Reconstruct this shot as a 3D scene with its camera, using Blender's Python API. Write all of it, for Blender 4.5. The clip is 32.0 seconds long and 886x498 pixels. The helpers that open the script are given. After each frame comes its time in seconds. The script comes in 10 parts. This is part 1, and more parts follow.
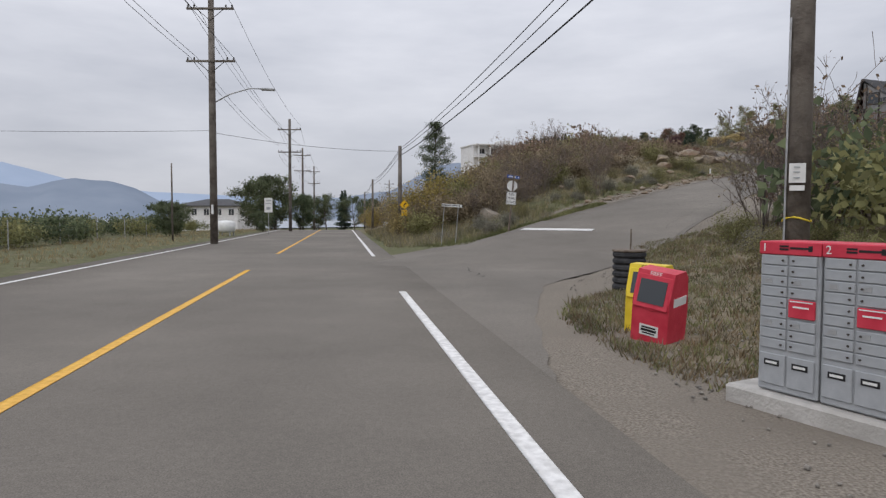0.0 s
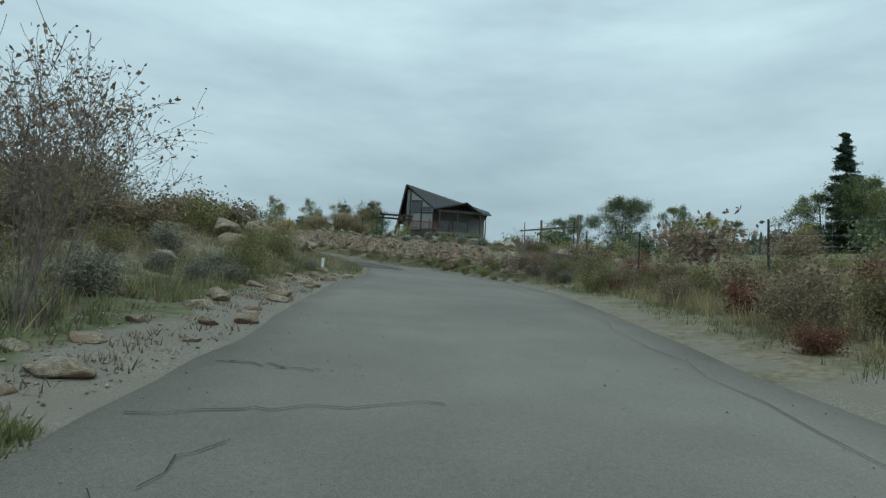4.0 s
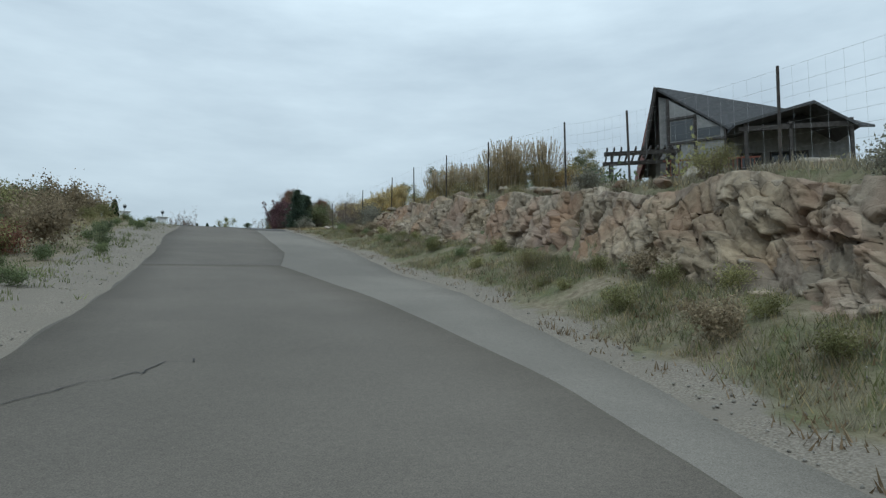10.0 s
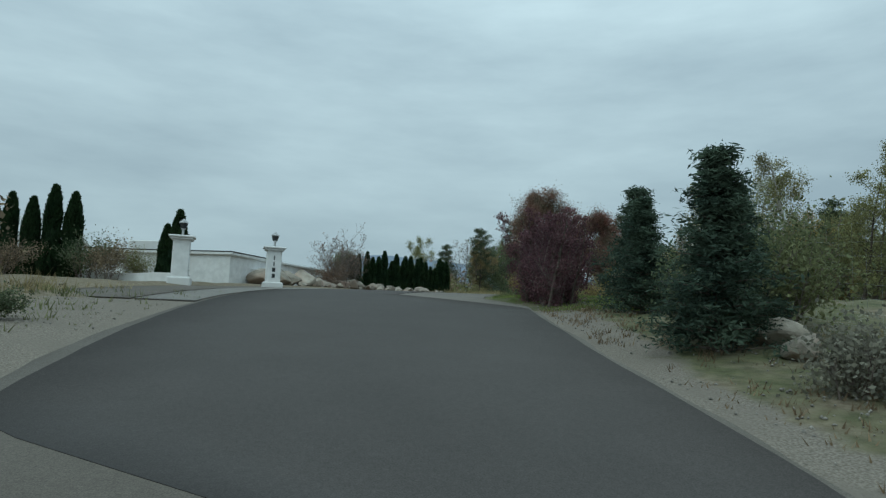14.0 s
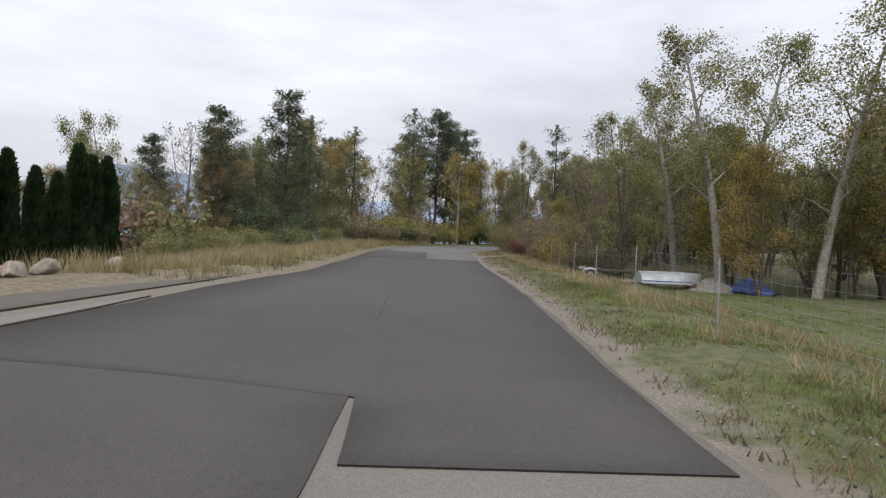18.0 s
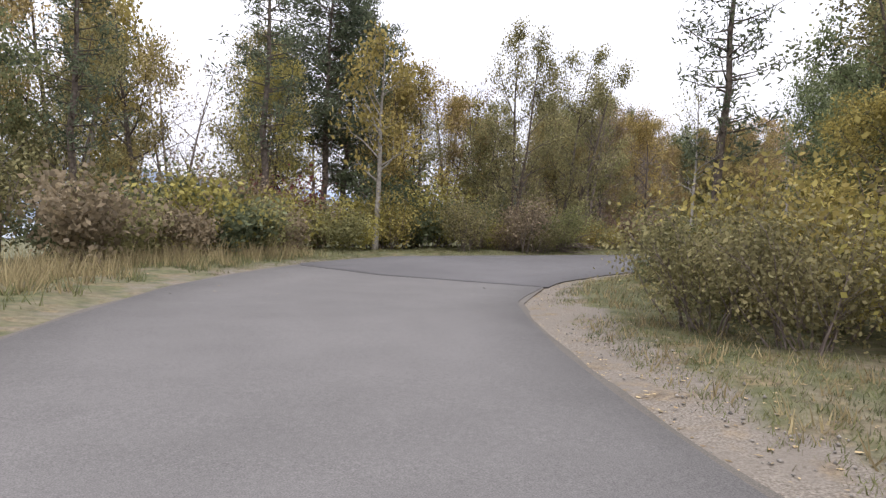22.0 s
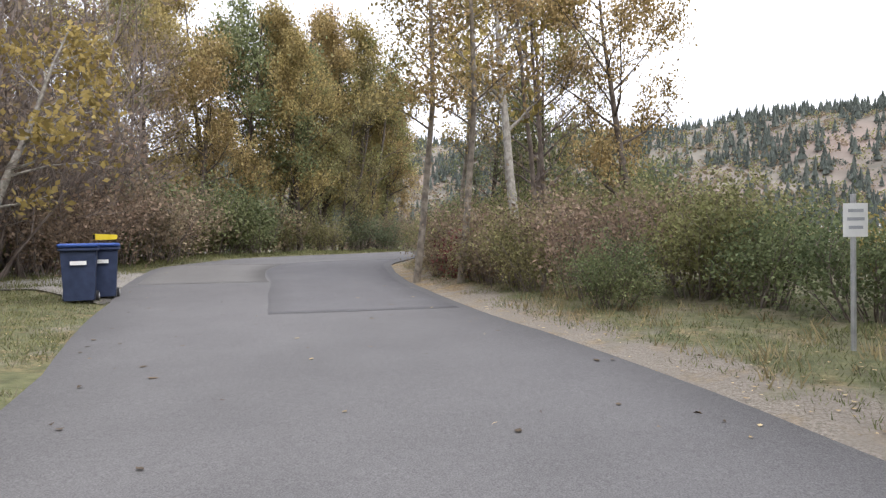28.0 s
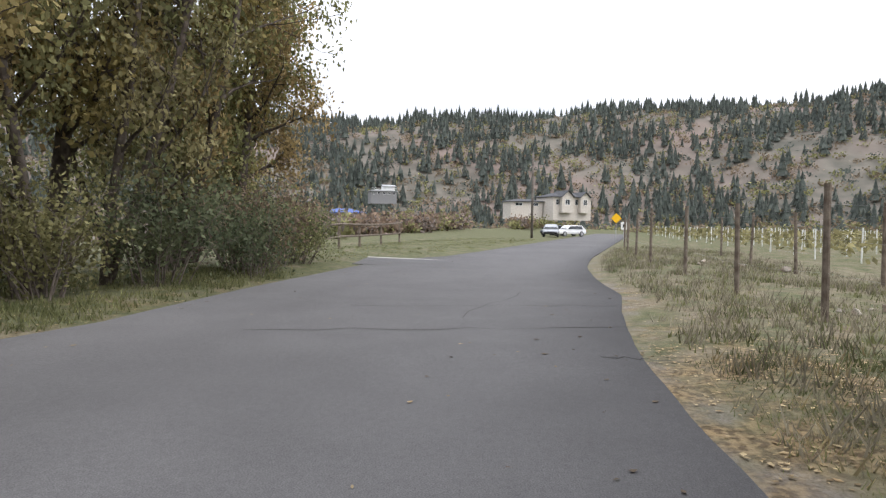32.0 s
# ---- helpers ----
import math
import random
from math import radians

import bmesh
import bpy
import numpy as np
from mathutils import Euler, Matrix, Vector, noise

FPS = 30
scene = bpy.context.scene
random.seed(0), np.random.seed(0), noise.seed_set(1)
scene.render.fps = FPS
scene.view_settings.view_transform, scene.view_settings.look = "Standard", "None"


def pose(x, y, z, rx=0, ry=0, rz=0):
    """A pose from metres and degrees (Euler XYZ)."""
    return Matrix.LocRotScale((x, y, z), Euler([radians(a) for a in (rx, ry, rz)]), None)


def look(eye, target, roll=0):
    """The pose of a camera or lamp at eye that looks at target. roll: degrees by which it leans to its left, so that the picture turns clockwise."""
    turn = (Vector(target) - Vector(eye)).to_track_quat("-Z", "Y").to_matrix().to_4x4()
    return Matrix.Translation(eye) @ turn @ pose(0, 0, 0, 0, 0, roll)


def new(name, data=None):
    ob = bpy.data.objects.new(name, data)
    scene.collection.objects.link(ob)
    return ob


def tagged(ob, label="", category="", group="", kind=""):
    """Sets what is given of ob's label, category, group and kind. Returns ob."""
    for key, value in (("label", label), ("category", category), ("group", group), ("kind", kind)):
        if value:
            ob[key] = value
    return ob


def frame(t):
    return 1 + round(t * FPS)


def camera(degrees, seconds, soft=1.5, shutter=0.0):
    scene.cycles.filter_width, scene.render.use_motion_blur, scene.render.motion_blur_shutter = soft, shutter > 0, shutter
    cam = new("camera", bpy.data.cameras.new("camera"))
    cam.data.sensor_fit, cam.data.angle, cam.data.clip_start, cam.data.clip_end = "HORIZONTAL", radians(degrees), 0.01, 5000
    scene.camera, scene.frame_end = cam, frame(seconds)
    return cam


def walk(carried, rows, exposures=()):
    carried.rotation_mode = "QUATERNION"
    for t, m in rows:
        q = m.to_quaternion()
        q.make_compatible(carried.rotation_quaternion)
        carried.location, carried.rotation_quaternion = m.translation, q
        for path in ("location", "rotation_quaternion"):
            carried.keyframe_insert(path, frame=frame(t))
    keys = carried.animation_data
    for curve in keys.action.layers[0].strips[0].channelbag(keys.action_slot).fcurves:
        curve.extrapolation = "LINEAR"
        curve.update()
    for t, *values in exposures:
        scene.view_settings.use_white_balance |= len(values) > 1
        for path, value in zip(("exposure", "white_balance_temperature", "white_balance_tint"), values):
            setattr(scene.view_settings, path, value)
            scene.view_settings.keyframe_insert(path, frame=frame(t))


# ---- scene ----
# ---------------------------------------------------------------- camera
# seconds, x, y, z, heading (right of +y), pitch, lean
ROWS = [
    (0.0, 0.00, -0.00, 1.45, 0.0, -2.8, 0.2),
    (0.5, -0.22, 4.59, 1.40, 2.4, -3.0, 0.3),
    (1.0, -0.14, 8.99, 1.35, 7.1, -3.6, 0.3),
    (1.5, 0.35, 13.13, 1.29, 13.8, -3.3, 2.1),
    (2.0, 1.16, 17.02, 1.34, 20.4, 1.0, 6.8),
    (2.5, 2.32, 20.64, 1.59, 27.7, 2.8, 9.5),
    (3.0, 3.92, 23.93, 2.00, 33.6, 5.2, 8.0),
    (3.5, 5.79, 26.97, 2.52, 38.3, 7.1, 6.2),
    (4.0, 7.92, 29.82, 3.09, 42.7, 6.9, 3.4),
    (4.5, 10.36, 32.58, 3.64, 46.6, 5.5, 1.3),
    (5.0, 12.83, 35.43, 4.15, 47.7, 5.0, 1.0),
    (5.5, 15.38, 38.30, 4.64, 48.0, 4.7, 0.6),
    (6.0, 18.00, 41.21, 5.11, 48.5, 4.3, 0.3),
    (6.5, 20.68, 44.15, 5.57, 48.9, 4.1, -0.1),
    (7.0, 23.34, 47.21, 6.01, 47.4, 4.5, 0.7),
    (7.5, 25.91, 50.45, 6.47, 44.7, 4.3, 0.4),
    (8.0, 28.37, 53.91, 6.95, 42.2, 4.1, 0.0),
    (8.5, 30.64, 57.41, 7.40, 37.2, 4.4, 0.1),
    (9.0, 32.66, 61.13, 7.92, 32.5, 4.8, -0.4),
    (9.5, 34.43, 65.10, 8.45, 27.8, 4.3, -1.2),
    (10.0, 35.88, 69.28, 8.99, 23.9, 4.7, -0.2),
    (10.5, 37.00, 73.69, 9.54, 19.2, 4.9, 0.2),
    (11.0, 37.82, 78.24, 10.13, 16.4, 5.7, 0.8),
    (11.5, 38.54, 83.05, 10.84, 13.3, 6.2, 0.7),
    (12.0, 39.12, 87.85, 11.56, 10.4, 6.6, 1.2),
    (12.5, 39.45, 92.61, 12.30, 9.4, 7.1, 1.4),
    (13.0, 39.64, 97.37, 13.09, 8.6, 7.3, 1.8),
    (13.5, 39.84, 102.04, 13.88, 8.3, 7.0, 2.4),
    (14.0, 39.93, 106.68, 14.58, 6.5, 5.7, 2.4),
    (14.5, 39.95, 111.31, 15.17, 6.6, 4.5, 2.5),
    (15.0, 40.09, 115.94, 15.68, 9.4, 3.6, 2.6),
    (15.5, 40.52, 120.57, 16.11, 13.8, 2.6, 2.7),
    (16.0, 41.18, 125.23, 16.41, 16.2, 0.5, 2.8),
    (16.5, 42.12, 129.91, 16.66, 20.1, 0.9, 3.6),
    (17.0, 43.44, 134.58, 16.89, 23.3, 0.0, 2.6),
    (17.5, 44.99, 139.28, 17.07, 26.5, -0.6, 2.5),
    (18.0, 46.86, 143.84, 17.21, 29.2, -0.7, 2.9),
    (18.5, 48.96, 148.34, 17.31, 31.2, -1.0, 0.8),
    (19.0, 51.23, 152.79, 17.38, 32.6, -1.4, 1.8),
    (19.5, 53.51, 157.22, 17.48, 33.1, -1.1, 1.6),
    (20.0, 55.85, 161.59, 17.56, 33.9, -1.4, 2.0),
    (20.5, 58.15, 165.94, 17.61, 34.9, -1.7, 2.4),
    (21.0, 60.38, 170.07, 17.62, 35.7, -1.6, 2.3),
    (21.5, 62.59, 173.96, 17.74, 36.9, -1.6, 2.5),
    (22.0, 64.94, 177.63, 17.85, 39.4, -1.5, 2.9),
    (22.5, 67.50, 181.12, 17.91, 44.2, -2.8, 2.5),
    (23.0, 70.28, 184.33, 17.97, 50.4, -2.3, 2.7),
    (23.5, 73.28, 187.18, 18.03, 57.2, -1.6, 2.7),
    (24.0, 76.66, 189.53, 18.13, 65.4, -0.9, 2.4),
    (24.5, 80.33, 191.35, 18.24, 73.7, -0.7, 2.2),
    (25.0, 84.18, 192.72, 18.35, 79.5, -0.7, 1.9),
    (25.5, 88.10, 193.75, 18.46, 83.2, -0.8, 1.6),
    (26.0, 92.05, 194.58, 18.56, 85.1, -1.1, 1.3),
    (26.5, 95.99, 195.36, 18.65, 84.7, -1.2, 1.0),
    (27.0, 99.88, 196.33, 18.76, 80.9, -0.7, 0.3),
    (27.5, 103.59, 197.55, 18.88, 76.1, -0.4, 1.0),
    (28.0, 106.95, 198.86, 18.98, 72.8, -0.9, -0.8),
    (28.5, 109.73, 200.26, 19.17, 69.8, 0.2, -1.6),
    (29.0, 112.43, 201.69, 19.21, 68.0, -1.3, -1.0),
    (29.5, 115.23, 203.34, 19.24, 66.9, -1.2, -0.3),
    (30.0, 118.10, 204.86, 19.34, 68.2, -0.7, 0.9),
    (30.5, 120.95, 206.26, 19.42, 71.4, -0.4, 1.3),
    (31.0, 123.94, 207.44, 19.50, 75.2, -0.2, 1.4),
    (31.5, 127.16, 208.50, 19.60, 80.3, -1.4, 1.9),
    (32.0, 130.53, 209.06, 19.70, 86.6, -2.5, 0.8),
]


def aim(x, y, z, heading, pitch, lean):
    a, b = radians(heading), radians(pitch)
    way = Vector((math.sin(a) * math.cos(b), math.cos(a) * math.cos(b), math.sin(b)))
    eye = Vector((x, y, z))
    return look(eye, eye + way, lean)


cam = camera(69.95, 32.0, soft=1.3)
walk(cam, [(r[0], aim(*r[1:])) for r in ROWS],
     exposures=[(0.0, 0.12, 6500, 12), (2.2, 0.20, 6400, 8), (3.0, 0.10, 6050, 2), (4.0, -0.10, 5650, -14), (4.6, -0.06, 5700, -11), (6.6, 0.08, 5820, -3), (7.0, 0.11, 5820, -2), (10.0, 0.06, 5780, -4), (12.0, -0.12, 5720, -10), (13.2, -0.32, 5560, -16), (15.5, 0.0, 5800, -6),
                (16.0, 0.0, 5900, -4), (16.6, 0.15, 6200, 4), (17.2, 0.35, 6500, 9), (18.5, 0.6, 6600, 12), (20.0, 0.90, 6600, 16), (22.0, 1.10, 6600, 16), (24.0, 1.42, 6500, 14), (27.0, 1.42, 6500, 10), (29.0, 1.62, 6550, 15), (31.0, 1.46, 6500, 11), (32.0, 1.06, 6500, 11)])
# ---------------------------------------------------------------- world and light
world = bpy.data.worlds.new("overcast_sky")
scene.world = world
world.use_nodes = True
wn = world.node_tree.nodes
wl = world.node_tree.links
wn.clear()
w_out = wn.new("ShaderNodeOutputWorld")
w_bg = wn.new("ShaderNodeBackground")
w_tc = wn.new("ShaderNodeTexCoord")
w_sky = wn.new("ShaderNodeTexSky")
w_sky.sky_type = "NISHITA"
w_sky.sun_disc = False
w_sky.sun_elevation = radians(28)
w_sky.sun_rotation = radians(200)
w_map = wn.new("ShaderNodeMapping")
w_map.inputs["Scale"].default_value = (1.0, 1.0, 4.0)
w_noise = wn.new("ShaderNodeTexNoise")
w_noise.inputs["Scale"].default_value = 2.2
w_noise.inputs["Detail"].default_value = 6.0
w_noise.inputs["Roughness"].default_value = 0.55
w_ramp = wn.new("ShaderNodeValToRGB")
w_ramp.color_ramp.elements[0].position, w_ramp.color_ramp.elements[0].color = 0.30, (0.392, 0.415, 0.466, 1)
w_ramp.color_ramp.elements[1].position, w_ramp.color_ramp.elements[1].color = 0.72, (0.592, 0.61, 0.654, 1)
w_sep = wn.new("ShaderNodeSeparateXYZ")
w_up = wn.new("ShaderNodeMapRange")
w_up.inputs["From Min"].default_value, w_up.inputs["From Max"].default_value = 0.0, 1.0
w_up.inputs["To Min"].default_value, w_up.inputs["To Max"].default_value = 0.95, 2.1
w_mul = wn.new("ShaderNodeVectorMath")
w_mul.operation = "SCALE"
w_mix = wn.new("ShaderNodeMix")
w_mix.data_type = "RGBA"
w_mix.inputs[0].default_value = 0.97
w_dim = wn.new("ShaderNodeVectorMath")
w_dim.operation = "SCALE"
w_dim.inputs["Scale"].default_value = 0.12
wl.new(w_tc.outputs["Generated"], w_map.inputs["Vector"])
wl.new(w_map.outputs[0], w_noise.inputs["Vector"])
wl.new(w_noise.outputs["Fac"], w_ramp.inputs[0])
wl.new(w_tc.outputs["Generated"], w_sep.inputs[0])
wl.new(w_sep.outputs["Z"], w_up.inputs["Value"])
wl.new(w_ramp.outputs[0], w_mul.inputs[0])
wl.new(w_up.outputs[0], w_mul.inputs["Scale"])
wl.new(w_sky.outputs[0], w_dim.inputs[0])
wl.new(w_dim.outputs[0], w_mix.inputs[6])
wl.new(w_mul.outputs[0], w_mix.inputs[7])
wl.new(w_mix.outputs[2], w_bg.inputs["Color"])
wl.new(w_bg.outputs[0], w_out.inputs[0])
w_bg.inputs["Strength"].default_value = 1.0

sun = new("sun", bpy.data.lights.new("sun", "SUN"))
sun.data.energy = 0.7
sun.data.angle = radians(25)
sun.data.color = (1.0, 0.97, 0.92)
sun.matrix_world = look((0, 0, 60), (30, 40, 0))

# ---------------------------------------------------------------- materials


def rgba(c):
    return (c[0], c[1], c[2], 1.0)


def material(name, c1, c2, scale=6.0, rough=0.85, metal=0.0, bump=0.3, bump_scale=40.0, c3=None, big=0.6, rand=0.0, island=0.0,
             translucent=0.0, spec=0.3, coords="Object"):
    """Two-scale mottled surface: c1 to c2 in fine grain, c3 in large patches; rand varies it from object to object, island from piece to piece."""
    m = bpy.data.materials.new(name)
    m.use_nodes = True
    n, l = m.node_tree.nodes, m.node_tree.links
    p = n["Principled BSDF"]
    p.inputs["Roughness"].default_value = rough
    p.inputs["Metallic"].default_value = metal
    p.inputs["Specular IOR Level"].default_value = spec
    tc = n.new("ShaderNodeTexCoord")
    a = n.new("ShaderNodeTexNoise")
    a.inputs["Scale"].default_value = scale
    a.inputs["Detail"].default_value = 5.0
    l.new(tc.outputs[coords], a.inputs["Vector"])
    r = n.new("ShaderNodeMapRange")
    r.inputs["From Min"].default_value, r.inputs["From Max"].default_value = 0.34, 0.66
    l.new(a.outputs["Fac"], r.inputs["Value"])
    mix = n.new("ShaderNodeMix")
    mix.data_type = "RGBA"
    mix.inputs[6].default_value, mix.inputs[7].default_value = rgba(c1), rgba(c2)
    l.new(r.outputs[0], mix.inputs[0])
    col = mix.outputs[2]
    if c3:
        b = n.new("ShaderNodeTexNoise")
        b.inputs["Scale"].default_value = big
        b.inputs["Detail"].default_value = 4.0
        l.new(tc.outputs[coords], b.inputs["Vector"])
        r2 = n.new("ShaderNodeMapRange")
        r2.inputs["From Min"].default_value, r2.inputs["From Max"].default_value = 0.46, 0.62
        l.new(b.outputs["Fac"], r2.inputs["Value"])
        m2 = n.new("ShaderNodeMix")
        m2.data_type = "RGBA"
        m2.inputs[7].default_value = rgba(c3)
        l.new(r2.outputs[0], m2.inputs[0])
        l.new(col, m2.inputs[6])
        col = m2.outputs[2]
    if rand or island:
        hsv = n.new("ShaderNodeHueSaturation")
        l.new(col, hsv.inputs["Color"])
        if rand:
            oi = n.new("ShaderNodeObjectInfo")
            r3 = n.new("ShaderNodeMapRange")
            r3.inputs["To Min"].default_value, r3.inputs["To Max"].default_value = 0.5 - 0.015 * rand, 0.5 + 0.05 * rand
            l.new(oi.outputs["Random"], r3.inputs["Value"])
            l.new(r3.outputs[0], hsv.inputs["Hue"])
        g = n.new("ShaderNodeNewGeometry")
        r4 = n.new("ShaderNodeMapRange")
        k = max(island, 0.15)
        r4.inputs["To Min"].default_value, r4.inputs["To Max"].default_value = 1.0 - k, 1.0 + k
        l.new(g.outputs["Random Per Island"], r4.inputs["Value"])
        l.new(r4.outputs[0], hsv.inputs["Value"])
        col = hsv.outputs["Color"]
    l.new(col, p.inputs["Base Color"])
    if bump:
        c = n.new("ShaderNodeTexNoise")
        c.inputs["Scale"].default_value = bump_scale
        c.inputs["Detail"].default_value = 6.0
        l.new(tc.outputs[coords], c.inputs["Vector"])
        bp = n.new("ShaderNodeBump")
        bp.inputs["Strength"].default_value = bump
        bp.inputs["Distance"].default_value = 0.03
        l.new(c.outputs["Fac"], bp.inputs["Height"])
        l.new(bp.outputs[0], p.inputs["Normal"])
    if translucent:
        tr = n.new("ShaderNodeBsdfTranslucent")
        l.new(col, tr.inputs["Color"])
        ms = n.new("ShaderNodeMixShader")
        ms.inputs[0].default_value = translucent
        l.new(p.outputs[0], ms.inputs[1])
        l.new(tr.outputs[0], ms.inputs[2])
        l.new(ms.outputs[0], n["Material Output"].inputs[0])
    return m


def foliage(name, c1, c2, rand=0.6, island=0.45):
    return material(name, c1, c2, scale=0.9, rough=0.7, bump=0, rand=rand, island=island, translucent=0.42, spec=0.2)


M = {}


def asphalt(name, base, stain=0.88, wear=1.06):
    """Road surface: stone grain, worn pale areas, darker stains and oily streaks."""
    m = bpy.data.materials.new(name)
    m.use_nodes = True
    n, l = m.node_tree.nodes, m.node_tree.links
    p = n["Principled BSDF"]
    p.inputs["Roughness"].default_value = 0.9
    p.inputs["Specular IOR Level"].default_value = 0.25
    tc = n.new("ShaderNodeTexCoord")

    def layer(scale, lo, hi, a, c, detail=6.0):
        t = n.new("ShaderNodeTexNoise")
        t.inputs["Scale"].default_value, t.inputs["Detail"].default_value = scale, detail
        l.new(tc.outputs["Object"], t.inputs["Vector"])
        r = n.new("ShaderNodeMapRange")
        r.inputs["From Min"].default_value, r.inputs["From Max"].default_value = lo, hi
        r.inputs["To Min"].default_value, r.inputs["To Max"].default_value = a, c
        l.new(t.outputs["Fac"], r.inputs["Value"])
        return r.outputs[0], t.outputs["Fac"]

    val = None
    for args in ((95.0, 0.3, 0.7, 0.72, 1.30), (22.0, 0.3, 0.7, 0.92, 1.08), (1.1, 0.35, 0.65, 0.96, wear), (0.16, 0.4, 0.62, stain, 1.04)):
        f, raw = layer(*args)
        if val is None:
            val, grain = f, raw
        else:
            mm = n.new("ShaderNodeMath")
            mm.operation = "MULTIPLY"
            l.new(val, mm.inputs[0])
            l.new(f, mm.inputs[1])
            val = mm.outputs[0]
    sc = n.new("ShaderNodeVectorMath")
    sc.operation = "SCALE"
    sc.inputs[0].default_value = base
    l.new(val, sc.inputs["Scale"])
    l.new(sc.outputs[0], p.inputs["Base Color"])
    bp = n.new("ShaderNodeBump")
    bp.inputs["Strength"].default_value, bp.inputs["Distance"].default_value = 0.35, 0.006
    l.new(grain, bp.inputs["Height"])
    l.new(bp.outputs[0], p.inputs["Normal"])
    return m


M["asphalt_old"] = asphalt("worn_grey_asphalt", (0.180, 0.162, 0.139), 0.82)
M["asphalt_dark"] = asphalt("fresh_dark_asphalt", (0.079, 0.071, 0.066), 0.92, 1.05)
M["asphalt_mid"] = asphalt("patched_grey_asphalt", (0.136, 0.119, 0.100), 0.86)
M["asphalt_bend"] = asphalt("grey_bend_asphalt", (0.126, 0.121, 0.120), 0.9)
M["asphalt_strip"] = asphalt("grey_asphalt_strip", (0.114, 0.110, 0.112), 0.9)
M["asphalt_pale"] = asphalt("pale_worn_asphalt", (0.146, 0.139, 0.132), 0.9)
M["asphalt_edge"] = asphalt("bleached_edge_strip", (0.215, 0.200, 0.180), 0.9)
M["paint_white"] = material("worn_white_road_paint", (0.58, 0.57, 0.55), (0.80, 0.79, 0.77), 14, 0.8, bump=0.1)
M["paint_yellow"] = material("worn_yellow_road_paint", (0.62, 0.34, 0.06), (0.78, 0.46, 0.10), 14, 0.8, bump=0.1)
M["crack"] = material("dark_road_crack", (0.03, 0.03, 0.03), (0.06, 0.055, 0.05), 20, 0.95, bump=0)


def rock_material():
    """Fractured tan rock: blocks of varied tint, dark joints, lichen."""
    m = material("layered_tan_rock", (0.135, 0.106, 0.073), (0.295, 0.238, 0.168), 5.0, 0.92, bump=0.0, c3=(0.215, 0.142, 0.095), big=0.6)
    n, l = m.node_tree.nodes, m.node_tree.links
    p = n["Principled BSDF"]
    base = p.inputs["Base Color"].links[0].from_socket
    tc = n.new("ShaderNodeTexCoord")
    warp = n.new("ShaderNodeTexNoise")
    warp.inputs["Scale"].default_value = 1.6
    l.new(tc.outputs["Object"], warp.inputs["Vector"])
    add = n.new("ShaderNodeVectorMath")
    add.operation = "MULTIPLY_ADD"
    add.inputs[1].default_value = (0.5, 0.5, 0.5)
    l.new(warp.outputs["Color"], add.inputs[0])
    l.new(tc.outputs["Object"], add.inputs[2])
    heights = []
    for scale, lim, low in ((1.5, 0.03, 0.4), (4.2, 0.05, 0.8)):
        vo = n.new("ShaderNodeTexVoronoi")
        vo.feature = "DISTANCE_TO_EDGE"
        vo.inputs["Scale"].default_value = scale
        l.new(add.outputs[0], vo.inputs["Vector"])
        r = n.new("ShaderNodeMapRange")
        r.inputs["From Max"].default_value = lim
        r.inputs["To Min"].default_value = low
        l.new(vo.outputs["Distance"], r.inputs["Value"])
        heights.append(r.outputs[0])
    tint = n.new("ShaderNodeTexVoronoi")
    tint.inputs["Scale"].default_value = 1.5
    l.new(add.outputs[0], tint.inputs["Vector"])
    hsv = n.new("ShaderNodeHueSaturation")
    l.new(base, hsv.inputs["Color"])
    sep = n.new("ShaderNodeSeparateColor")
    l.new(tint.outputs["Color"], sep.inputs[0])
    r = n.new("ShaderNodeMapRange")
    r.inputs["To Min"].default_value, r.inputs["To Max"].default_value = 0.95, 1.42
    l.new(sep.outputs[0], r.inputs["Value"])
    l.new(r.outputs[0], hsv.inputs["Value"])
    r2 = n.new("ShaderNodeMapRange")
    r2.inputs["To Min"].default_value, r2.inputs["To Max"].default_value = 0.75, 1.05
    l.new(sep.outputs[1], r2.inputs["Value"])
    l.new(r2.outputs[0], hsv.inputs["Saturation"])
    mu = n.new("ShaderNodeMath")
    mu.operation = "MULTIPLY"
    l.new(heights[0], mu.inputs[0])
    l.new(heights[1], mu.inputs[1])
    fin = n.new("ShaderNodeTexNoise")
    fin.inputs["Scale"].default_value, fin.inputs["Detail"].default_value = 22, 10
    l.new(tc.outputs["Object"], fin.inputs["Vector"])
    hs = n.new("ShaderNodeMath")
    hs.operation = "ADD"
    l.new(mu.outputs[0], hs.inputs[0])
    l.new(fin.outputs["Fac"], hs.inputs[1])
    bp = n.new("ShaderNodeBump")
    bp.inputs["Strength"].default_value, bp.inputs["Distance"].default_value = 0.7, 0.022
    l.new(hs.outputs[0], bp.inputs["Height"])
    l.new(bp.outputs[0], p.inputs["Normal"])
    l.new(hsv.outputs[0], p.inputs["Base Color"])
    return m


